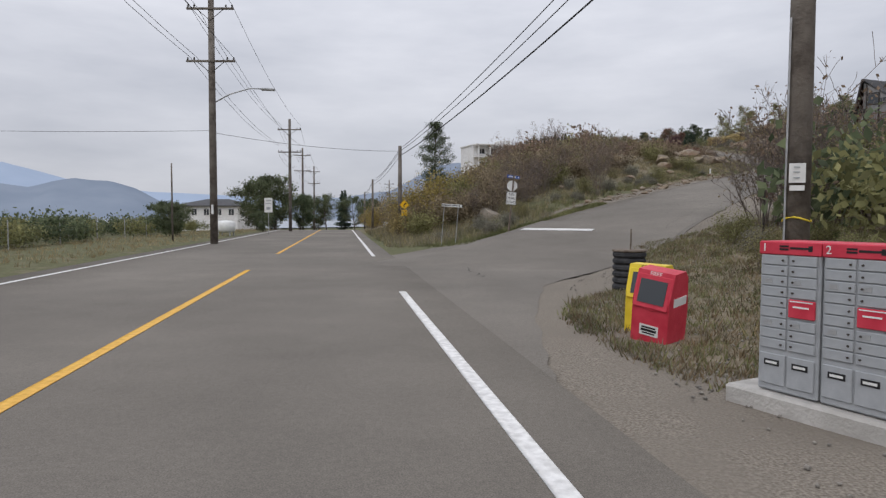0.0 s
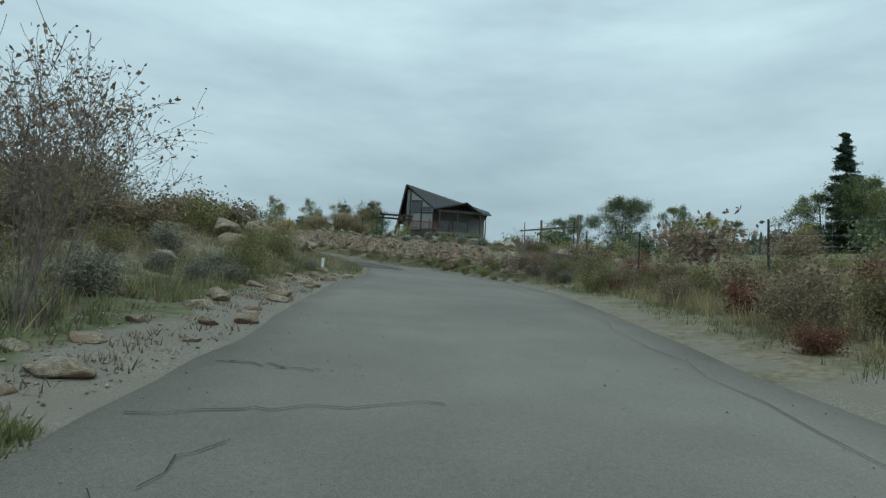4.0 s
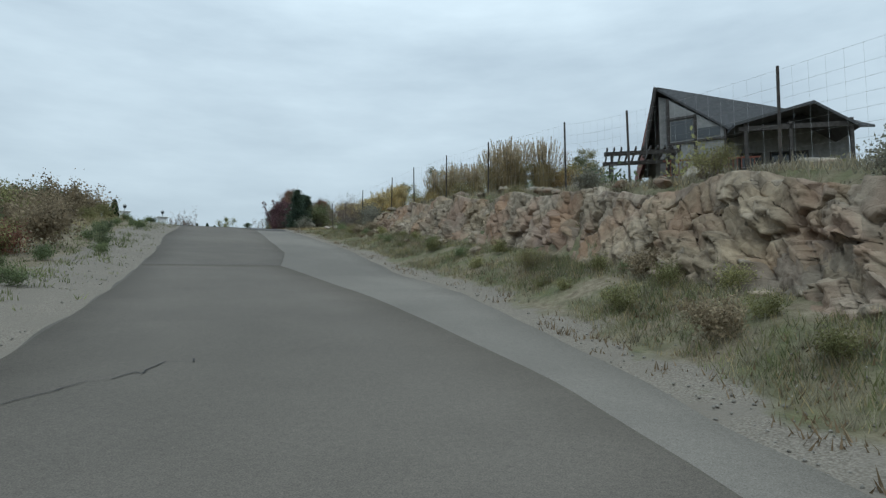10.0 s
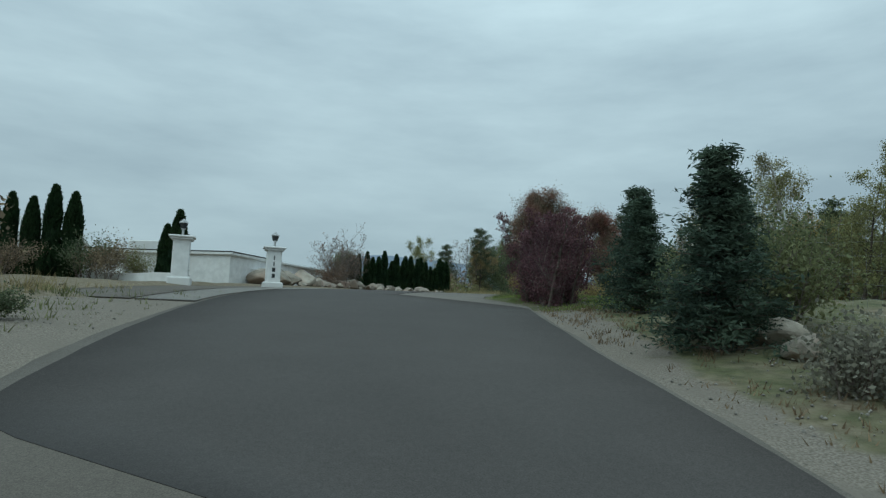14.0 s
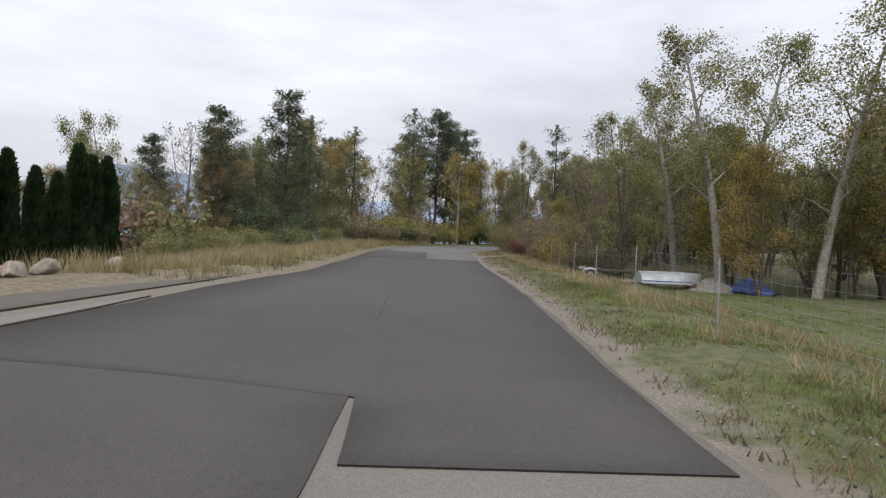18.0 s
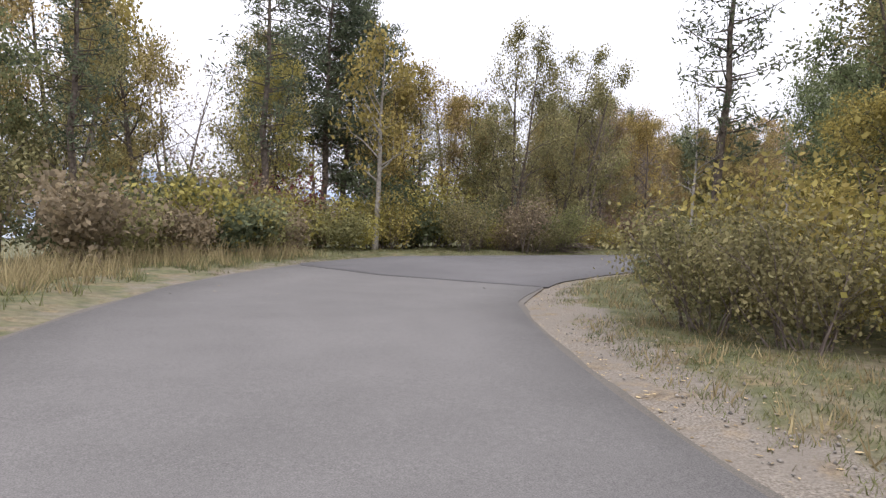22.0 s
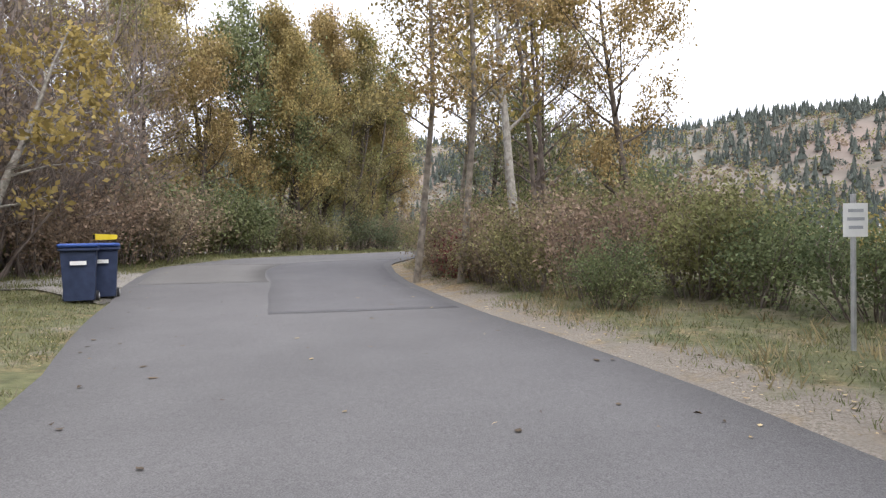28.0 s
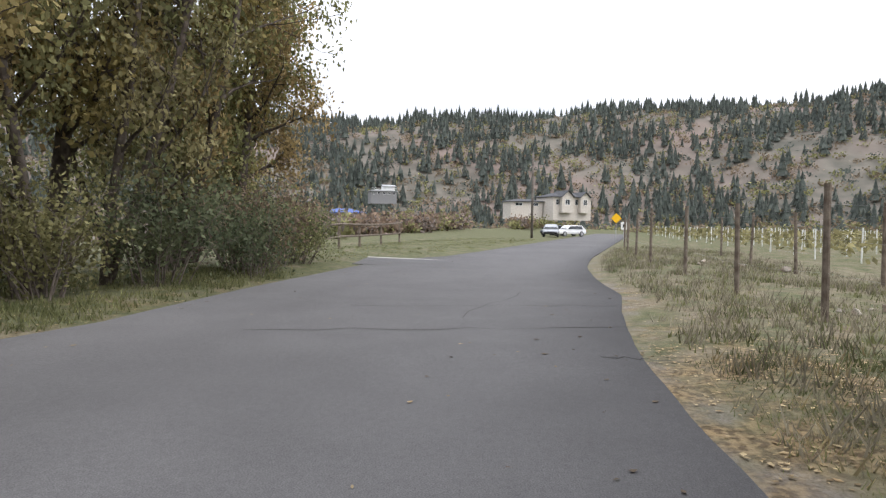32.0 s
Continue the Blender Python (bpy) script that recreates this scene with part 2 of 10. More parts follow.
M["rock"] = rock_material()
M["boulder"] = material("pale_boulder_stone", (0.21, 0.18, 0.148), (0.40, 0.355, 0.30), 2.2, 0.9, bump=0.6, bump_scale=10, c3=(0.33, 0.25, 0.2), big=0.5, rand=0.3)
M["bark"] = material("grey_brown_bark", (0.055, 0.043, 0.034), (0.14, 0.115, 0.095), 8, 0.95, bump=0.6, bump_scale=25)
M["bark_pale"] = material("pale_birch_bark", (0.27, 0.25, 0.22), (0.40, 0.375, 0.335), 14, 0.85, bump=0.4, bump_scale=40, c3=(0.22, 0.20, 0.175), big=9.0)
M["bark_tan"] = material("tan_aspen_bark", (0.17, 0.145, 0.115), (0.30, 0.26, 0.21), 12, 0.9, bump=0.4, bump_scale=40, c3=(0.13, 0.11, 0.09), big=6.0)
M["twig"] = material("grey_twigs", (0.12, 0.095, 0.082), (0.24, 0.20, 0.175), 6, 0.95, bump=0)
M["pine"] = foliage("pine_needles", (0.066, 0.084, 0.054), (0.150, 0.170, 0.100), 0.3)
M["spruce"] = foliage("dark_spruce_needles", (0.046, 0.070, 0.052), (0.105, 0.135, 0.092), 0.3)
# Needles for the far hill, lightened and greyed to put distance haze in the colour.
M["spruce_hazed"] = foliage("conifer_needles_hazed_colour", (0.088, 0.105, 0.092), (0.150, 0.165, 0.140), 0.3)
M["thuja"] = foliage("thuja_green", (0.016, 0.034, 0.014), (0.044, 0.073, 0.028), 0.2, 0.4)
M["leaf_green"] = foliage("green_leaves", (0.122, 0.140, 0.068), (0.258, 0.265, 0.130))
M["leaf_dark"] = foliage("dark_green_leaves", (0.088, 0.107, 0.062), (0.195, 0.212, 0.115))
M["leaf_yellow"] = foliage("yellow_leaves", (0.24, 0.185, 0.060), (0.42, 0.33, 0.12))
M["leaf_orange"] = foliage("orange_leaves", (0.25, 0.18, 0.080), (0.42, 0.315, 0.15))
M["leaf_olive"] = foliage("olive_autumn_leaves", (0.160, 0.150, 0.070), (0.325, 0.290, 0.142))
M["leaf_red"] = foliage("red_leaves", (0.15, 0.058, 0.052), (0.26, 0.100, 0.085))
M["leaf_rust"] = foliage("rust_brown_leaves", (0.18, 0.128, 0.094), (0.33, 0.240, 0.175))
M["leaf_ash"] = foliage("green_and_red_ash_leaves", (0.150, 0.148, 0.100), (0.300, 0.140, 0.115), 0.2, 0.5)
M["leaf_maroon"] = foliage("maroon_leaves", (0.085, 0.046, 0.056), (0.230, 0.125, 0.135), 0.3)
M["sage"] = foliage("grey_sage_leaves", (0.165, 0.158, 0.125), (0.30, 0.282, 0.222), 0.3)
M["grass_dry"] = foliage("dry_tan_grass", (0.24, 0.185, 0.10), (0.44, 0.36, 0.21), 0.2, 0.35)
M["grass_brown"] = foliage("brown_dry_grass", (0.13, 0.092, 0.055), (0.27, 0.20, 0.125), 0.2, 0.4)
M["grass_green"] = foliage("green_grass", (0.110, 0.122, 0.054), (0.245, 0.242, 0.112), 0.3, 0.4)
M["lawn"] = foliage("lawn_grass", (0.125, 0.165, 0.045), (0.25, 0.29, 0.085), 0.3, 0.4)
M["plume"] = foliage("tan_grass_plumes", (0.34, 0.265, 0.17), (0.58, 0.475, 0.32), 0.1, 0.25)
M["weed"] = foliage("grey_tan_weeds", (0.17, 0.150, 0.105), (0.33, 0.295, 0.215), 0.2, 0.4)
M["grass_gold"] = foliage("golden_tall_grass", (0.52, 0.40, 0.19), (0.74, 0.60, 0.32), 0.2, 0.35)
M["gravel"] = material("loose_gravel", (0.15, 0.138, 0.122), (0.32, 0.295, 0.26), 12, 0.95, bump=0.4, island=0.3)
M["fallen"] = material("fallen_dry_leaves", (0.20, 0.13, 0.06), (0.46, 0.36, 0.20), 9, 0.85, bump=0, island=0.45)
M["fallen_dark"] = material("brown_wet_leaves", (0.045, 0.032, 0.022), (0.12, 0.085, 0.052), 9, 0.8, bump=0, island=0.4)
M["wood"] = material("weathered_wood", (0.11, 0.085, 0.065), (0.22, 0.18, 0.145), 7, 0.9, bump=0.5, bump_scale=30)
M["wood_dark"] = material("dark_stained_wood", (0.034, 0.030, 0.029), (0.070, 0.062, 0.058), 6, 0.8, bump=0.3)
M["wood_red"] = material("red_brown_stained_wood", (0.10, 0.032, 0.022), (0.17, 0.058, 0.040), 6, 0.75, bump=0.3)
M["pole_wood"] = material("creosoted_pole_wood", (0.075, 0.062, 0.052), (0.16, 0.138, 0.118), 5, 0.9, bump=0.5, bump_scale=22, c3=(0.20, 0.178, 0.155), big=0.8)
M["metal_grey"] = material("galvanised_steel", (0.34, 0.345, 0.35), (0.48, 0.48, 0.48), 8, 0.5, 0.6, bump=0.1)
M["metal_dark"] = material("dark_rusted_steel", (0.035, 0.032, 0.030), (0.085, 0.07, 0.06), 10, 0.6, 0.4, bump=0.2)
M["cable"] = material("black_cable", (0.012, 0.012, 0.012), (0.02, 0.02, 0.02), 6, 0.7, bump=0)
M["roof_dark"] = material("dark_charcoal_roofing", (0.050, 0.051, 0.055), (0.082, 0.082, 0.086), 5, 0.7, bump=0.3)
M["siding"] = material("grey_brown_siding", (0.195, 0.193, 0.195), (0.262, 0.258, 0.258), 4, 0.8, bump=0.2)
M["render_white"] = material("white_stucco", (0.66, 0.66, 0.65), (0.80, 0.80, 0.79), 3, 0.8, bump=0.15, c3=(0.70, 0.69, 0.67), big=0.4)
M["render_cream"] = material("cream_stucco", (0.50, 0.45, 0.40), (0.62, 0.57, 0.51), 3, 0.8, bump=0.15)
M["concrete"] = material("pale_concrete", (0.38, 0.365, 0.34), (0.54, 0.52, 0.49), 6, 0.9, bump=0.4, c3=(0.42, 0.40, 0.37), big=1.2)
M["box_grey"] = material("grey_powder_coat", (0.33, 0.345, 0.36), (0.40, 0.415, 0.43), 9, 0.55, 0.1, bump=0.08)
M["red_paint"] = material("faded_red_plastic", (0.50, 0.030, 0.055), (0.62, 0.055, 0.085), 5, 0.5, bump=0.1)
M["yellow_paint"] = material("yellow_plastic", (0.66, 0.50, 0.02), (0.78, 0.60, 0.05), 5, 0.5, bump=0.1)
M["sign_yellow"] = material("sign_yellow_sheet", (0.78, 0.42, 0.005), (0.85, 0.50, 0.02), 4, 0.45, bump=0)
M["sign_white"] = material("sign_white_sheet", (0.66, 0.66, 0.64), (0.78, 0.78, 0.76), 4, 0.5, bump=0)
M["sign_blue"] = material("sign_blue_sheet", (0.018, 0.07, 0.30), (0.03, 0.10, 0.38), 4, 0.5, bump=0)
M["black"] = material("black_paint", (0.014, 0.014, 0.015), (0.026, 0.026, 0.027), 6, 0.6, bump=0)
M["rubber"] = material("weathered_rubber", (0.028, 0.028, 0.03), (0.055, 0.055, 0.058), 8, 0.8, bump=0.3)
M["bin_blue"] = material("dark_blue_plastic", (0.018, 0.028, 0.060), (0.030, 0.042, 0.085), 6, 0.5, bump=0.1)
M["lid_blue"] = material("blue_plastic_lid", (0.03, 0.07, 0.24), (0.05, 0.10, 0.32), 6, 0.45, bump=0.1)
M["tarp_blue"] = material("blue_tarpaulin", (0.03, 0.06, 0.17), (0.06, 0.10, 0.26), 5, 0.6, bump=0.4)
M["car_silver"] = material("silver_car_paint", (0.42, 0.43, 0.45), (0.46, 0.47, 0.49), 2, 0.3, 0.5, bump=0)
M["car_dark"] = material("dark_blue_grey_car_paint", (0.045, 0.055, 0.075), (0.055, 0.065, 0.085), 2, 0.3, 0.4, bump=0)
M["car_white"] = material("white_car_paint", (0.70, 0.70, 0.70), (0.75, 0.75, 0.75), 2, 0.3, bump=0)
M["boat"] = material("aluminium_boat_hull", (0.42, 0.44, 0.46), (0.58, 0.60, 0.62), 3, 0.4, 0.5, bump=0.15)
M["water"] = material("lake_water", (0.24, 0.28, 0.32), (0.30, 0.34, 0.38), 0.02, 0.25, bump=0.1, bump_scale=0.4)
# Aerial haze is mixed into both range colours, stronger on the farther one.
M["mountain"] = material("far_mountain_hazed_colour", (0.205, 0.245, 0.305), (0.245, 0.285, 0.345), 0.004, 1.0, bump=0, spec=0.0)
M["mountain_far"] = material("farther_mountain_hazed_colour", (0.33, 0.40, 0.51), (0.36, 0.43, 0.54), 0.004, 1.0, bump=0, spec=0.0)
M["hill"] = material("forested_hillside", (0.105, 0.100, 0.082), (0.185, 0.165, 0.135), 0.10, 0.95, bump=0.5, bump_scale=0.4, c3=(0.205, 0.160, 0.135), big=0.014, coords="Object")


def glass_material():
    m = bpy.data.materials.new("window_glass")
    m.use_nodes = True
    p = m.node_tree.nodes["Principled BSDF"]
    p.inputs["Base Color"].default_value = (0.03, 0.035, 0.04, 1)
    p.inputs["Roughness"].default_value = 0.06
    p.inputs["Specular IOR Level"].default_value = 0.7
    return m


M["glass"] = glass_material()

# ---------------------------------------------------------------- building blocks


class Shape:
    """Collects points and faces of one mesh."""

    def __init__(self):
        self.v, self.f = [], []

    def add(self, pts, faces):
        k = len(self.v)
        self.v.extend(tuple(p) for p in pts)
        self.f.extend(tuple(i + k for i in f) for f in faces)
        return self

    def box(self, c, size, rot=None, bevel=0.0):
        sx, sy, sz = (a / 2 for a in size)
        b = min(bevel, sx * 0.9, sy * 0.9, sz * 0.9)
        pts, faces = [], []
        if b <= 0:
            pts = [(x, y, z) for z in (-sz, sz) for x, y in ((-sx, -sy), (sx, -sy), (sx, sy), (-sx, sy))]
            faces = [(3, 2, 1, 0), (4, 5, 6, 7), (0, 1, 5, 4), (1, 2, 6, 5), (2, 3, 7, 6), (3, 0, 4, 7)]
        else:
            rings = ((sz, sx - b, sy - b), (sz - b, sx, sy), (-sz + b, sx, sy), (-sz, sx - b, sy - b))
            for z, rx, ry in rings:
                q = b if rx == sx else 0.0
                pts += [(-rx + q, -ry, z), (rx - q, -ry, z), (rx, -ry + q, z), (rx, ry - q, z), (rx - q, ry, z), (-rx + q, ry, z), (-rx, ry - q, z), (-rx, -ry + q, z)]
            faces.append(tuple(range(8)))
            faces.append(tuple(range(31, 23, -1)))
            for r in range(3):
                for i in range(8):
                    j = (i + 1) % 8
                    faces.append((r * 8 + i, (r + 1) * 8 + i, (r + 1) * 8 + j, r * 8 + j))
        m = rot or Matrix()
        return self.add([Vector(c) + (m.to_3x3() @ Vector(p)) for p in pts], faces)

    def tube(self, pts, radii, seg=6, cap=True):
        pts = [Vector(p) for p in pts]
        if not hasattr(radii, "__len__"):
            radii = [radii] * len(pts)
        out = []
        for i, p in enumerate(pts):
            d = (pts[min(i + 1, len(pts) - 1)] - pts[max(i - 1, 0)]).normalized()
            a = d.orthogonal().normalized() if abs(d.z) < 0.9 else Vector((1, 0, 0)) - d * d.x
            a.normalize()
            b = d.cross(a)
            for k in range(seg):
                t = 2 * math.pi * k / seg
                out.append(p + (a * math.cos(t) + b * math.sin(t)) * radii[i])
        faces = []
        for i in range(len(pts) - 1):
            for k in range(seg):
                j = (k + 1) % seg
                faces.append((i * seg + k, i * seg + j, (i + 1) * seg + j, (i + 1) * seg + k))
        if cap:
            faces.append(tuple(range(seg - 1, -1, -1)))
            faces.append(tuple((len(pts) - 1) * seg + k for k in range(seg)))
        return self.add(out, faces)

    def sheet(self, outline, thick, m=None):
        """A flat plate from a 2D outline in x and z, of some thickness in y."""
        n = len(outline)
        m = m or Matrix()
        pts = [m @ Vector((x, -thick / 2, z)) for x, z in outline] + [m @ Vector((x, thick / 2, z)) for x, z in outline]
        faces = [tuple(range(n)), tuple(range(2 * n - 1, n - 1, -1))] + [(i, i + n, (i + 1) % n + n, (i + 1) % n) for i in range(n)]
        return self.add(pts, faces)

    def lathe(self, profile, seg=12, c=(0, 0, 0)):
        pts = [(c[0] + r * math.cos(2 * math.pi * k / seg), c[1] + r * math.sin(2 * math.pi * k / seg), c[2] + z) for r, z in profile for k in range(seg)]
        faces = [(i * seg + k, i * seg + (k + 1) % seg, (i + 1) * seg + (k + 1) % seg, (i + 1) * seg + k) for i in range(len(profile) - 1) for k in range(seg)]
        faces += [tuple(range(seg - 1, -1, -1)), tuple((len(profile) - 1) * seg + k for k in range(seg))]
        return self.add(pts, faces)

    def mesh(self, name, mat, smooth=False):
        me = bpy.data.meshes.new(name)
        me.from_pydata(self.v, [], self.f)
        me.materials.append(mat)
        if smooth:
            me.polygons.foreach_set("use_smooth", [True] * len(me.polygons))
        me.update()
        return me


def mesh_arrays(name, v, f, mat, smooth=False):
    """A mesh from an array of points and an array of equal-sided faces."""
    v, f = np.asarray(v, np.float32), np.asarray(f, np.int32)
    me = bpy.data.meshes.new(name)
    me.vertices.add(len(v))
    me.vertices.foreach_set("co", v.ravel())
    k = f.shape[1]
    me.loops.add(f.size)
    me.loops.foreach_set("vertex_index", f.ravel())
    me.polygons.add(len(f))
    me.polygons.foreach_set("loop_start", np.arange(0, f.size, k, dtype=np.int32))
    me.polygons.foreach_set("loop_total", np.full(len(f), k, np.int32))
    if smooth:
        me.polygons.foreach_set("use_smooth", np.ones(len(f), bool))
    me.materials.append(mat)
    me.update(calc_edges=True)
    return me


def part(name, shape, mat, parent, label="", smooth=False):
    ob = new(name, shape if isinstance(shape, bpy.types.Mesh) else shape.mesh(name, mat, smooth))
    ob.parent = parent
    return tagged(ob, label)


def thing(name, at, label, category, group="", turn=0.0, kind=""):
    ob = new(name)
    ob.matrix_world = pose(at[0], at[1], at[2], 0, 0, turn)
    return tagged(ob, label, category, group, kind)


def single(name, shape, mat, label, category, group="", kind="", at=(0, 0, 0), turn=0.0, smooth=False):
    ob = new(name, shape if isinstance(shape, bpy.types.Mesh) else shape.mesh(name, mat, smooth))
    ob.matrix_world = pose(at[0], at[1], at[2], 0, 0, turn)
    return tagged(ob, label, category, group, kind)


# ---------------------------------------------------------------- the line of the lane and the lie of the land

EYE = 1.45
knots = np.array([[r[1], r[2], r[3] - EYE] for r in ROWS])
fine = []
for i in range(len(knots) - 1):
    p0, p1, p2, p3 = knots[max(i - 1, 0)], knots[i], knots[i + 1], knots[min(i + 2, len(knots) - 1)]
    for k in range(5):
        t = k / 5
        fine.append(0.5 * (2 * p1 + (p2 - p0) * t + (2 * p0 - 5 * p1 + 4 * p2 - p3) * t * t + (3 * p1 - p0 - 3 * p2 + p3) * t ** 3))
fine.append(knots[-1])
before = [knots[0] + np.array([0.05, -1.0, 0.0]) * k for k in range(60, 0, -2)]
after, spot, course = [], knots[-1].copy(), 81.0
for k in range(130):
    course = min(course + 0.85, 104.0) if k < 60 else course
    spot = spot + np.array([math.sin(radians(course)), math.cos(radians(course)), -0.004])
    after.append(spot.copy())
LINE = np.array(before + fine + after)
LINE[:, 2] = np.convolve(np.pad(LINE[:, 2], 6, mode="edge"), np.ones(13) / 13, mode="valid")
START = len(before)
gaps_xy = np.hypot(np.diff(LINE[:, 0]), np.diff(LINE[:, 1]))
ALONG = np.concatenate([[0], np.cumsum(gaps_xy)])
ALONG -= ALONG[START]


def locate(x, y):
    """Distance along the lane, offset to its right, and the lane's height, for arrays of places."""
    x, y = np.asarray(x, float).ravel(), np.asarray(y, float).ravel()
    s, d, z = np.empty(len(x)), np.empty(len(x)), np.empty(len(x))
    a, seg = LINE[:-1, :2], LINE[1:, :2] - LINE[:-1, :2]
    ln = (seg ** 2).sum(1)
    for lo in range(0, len(x), 4000):
        q = np.stack([x[lo:lo + 4000], y[lo:lo + 4000]], 1)
        t = np.clip(((q[:, None, 0] - a[None, :, 0]) * seg[None, :, 0] + (q[:, None, 1] - a[None, :, 1]) * seg[None, :, 1]) / ln, 0, 1)
        cx, cy = a[None, :, 0] + seg[None, :, 0] * t, a[None, :, 1] + seg[None, :, 1] * t
        j = ((q[:, None, 0] - cx) ** 2 + (q[:, None, 1] - cy) ** 2).argmin(1)
        r = np.arange(len(q))
        tj = t[r, j]
        vx, vy = q[:, 0] - cx[r, j], q[:, 1] - cy[r, j]
        side = np.sign(vx * seg[j, 1] - vy * seg[j, 0])
        s[lo:lo + 4000] = ALONG[j] + tj * np.sqrt(ln[j])
        d[lo:lo + 4000] = side * np.hypot(vx, vy)
        z[lo:lo + 4000] = LINE[j, 2] * (1 - tj) + LINE[j + 1, 2] * tj
    return s, d, z


def on_line(s, d):
    """The place at a distance along the lane and an offset to its right."""
    x, y, z = (np.interp(s, ALONG, LINE[:, k]) for k in range(3))
    x2, y2 = np.interp(s + 0.5, ALONG, LINE[:, 0]), np.interp(s + 0.5, ALONG, LINE[:, 1])
    x1, y1 = np.interp(s - 0.5, ALONG, LINE[:, 0]), np.interp(s - 0.5, ALONG, LINE[:, 1])
    n = np.hypot(x2 - x1, y2 - y1)
    return x + d * (y2 - y1) / n, y - d * (x2 - x1) / n, z


def curve(*pairs):
    a = np.array(pairs, float)
    return lambda s: np.interp(s, a[:, 0], a[:, 1])


edge_left = curve((20, -2.6), (27, -2.4), (40, -2.3), (53, -3.1), (62, -2.4), (72, -1.9), (79, -2.6), (98, -3.7), (110, -3.8), (118, -3.3), (122, -2.9), (132, -4.2), (141, -5.4), (152, -5.7), (160, -5.1),
                  (170, -4.3), (176, -3.4), (192, -3.4), (200, -4.2), (206, -5.4), (212, -6.3), (217, -6.4), (222, -4.4), (229, -2.4), (241, -1.4), (250, -2.6), (257, -4.0), (265, -6.3), (271, -6.6), (278, -4.5), (286, -4.1), (293, -4.2), (297, -3.1), (306, -3.0), (400, -3.2))
edge_right = curve((14, 2.2), (18, 2.9), (22, 3.9), (25, 4.5), (33, 4.6), (39, 4.0), (52, 4.4), (62, 4.1), (74, 3.6), (78, 2.6), (93, 3.2), (97, 2.6), (105, 2.9), (116, 2.5), (122, 3.0), (135, 3.2), (139, 2.1), (153, 2.1), (160, 2.3),
                   (171, 2.8), (193, 2.9), (200, 2.0), (207, 1.3), (212, 1.5), (220, 2.8), (231, 5.0), (240, 3.5), (252, 2.6), (265, 1.45), (270, 1.6), (276, 2.4), (283, 3.6), (300, 3.0), (400, 3.2))
apron_left = curve((129, 0.0), (134, 3.8), (152, 3.2), (162, 2.8), (172, 0.8), (176, 0.0))
cut = curve((56, 0.0), (60, 0.6), (66, 1.45), (73, 2.0), (81, 2.3), (95, 2.25), (103, 2.2), (109, 1.8), (114, 1.0), (120, 0.3), (126, 0.0))
out_left = curve((0, 0), (30, 0.15), (45, 0.6), (58, 1.3), (70, 1.5), (76, 0.6), (90, 0.2), (125, 0.3), (140, 0.1), (160, 0.0), (178, -0.4), (205, -0.3), (225, 0.0), (400, 0.1))
far_left = curve((0, 0), (30, 0.5), (60, 1.5), (80, 0.0), (100, -1.0), (140, -0.5), (160, -3.0), (200, -5.0), (230, -2.0), (260, -1.0), (300, -0.5), (400, 0.5))
out_right = curve((-40, 0.6), (0, 0.5), (14, 0.7), (30, 0.9), (50, 1.4), (60, 1.6), (118, 0.9), (132, 0.6), (141, 0.1), (148, -0.7), (156, -0.7), (165, -0.5), (190, -0.8), (200, 0.0), (230, 0.3), (260, 0.2), (275, 0.0), (400, 0.0))
far_right = curve((-40, 6), (0, 6), (30, 6), (60, 5.5), (110, 4.5), (135, 2.0), (160, 0.5), (200, 1.0), (240, 0.5), (300, -0.5), (400, -1.0))

MAIN0, MAIN_DIR = np.array([-3.4, 5.2]), np.array([-0.157, 0.9876])


def main_uv(x, y):
    dx, dy = np.asarray(x) - MAIN0[0], np.asarray(y) - MAIN0[1]
    return dx * MAIN_DIR[0] + dy * MAIN_DIR[1], dx * MAIN_DIR[1] - dy * MAIN_DIR[0]


def main_xy(u, v):
    return MAIN0[0] + u * MAIN_DIR[0] + v * MAIN_DIR[1], MAIN0[1] + u * MAIN_DIR[1] - v * MAIN_DIR[0]


def smooth_step(a, b, x):
    t = np.clip((x - a) / (b - a), 0, 1)
    return t * t * (3 - 2 * t)


def wobble(x, y, size):
    """Cheap smooth roughness, about -1 to 1."""
    x, y = np.asarray(x) / size, np.asarray(y) / size
    return (np.sin(x * 1.7 + 1.3 * np.sin(y * 1.1)) + np.sin(y * 2.3 + 1.7 * np.sin(x * 0.9 + 2)) + np.sin((x + y) * 3.1 + np.sin(x * 2.7))) / 3


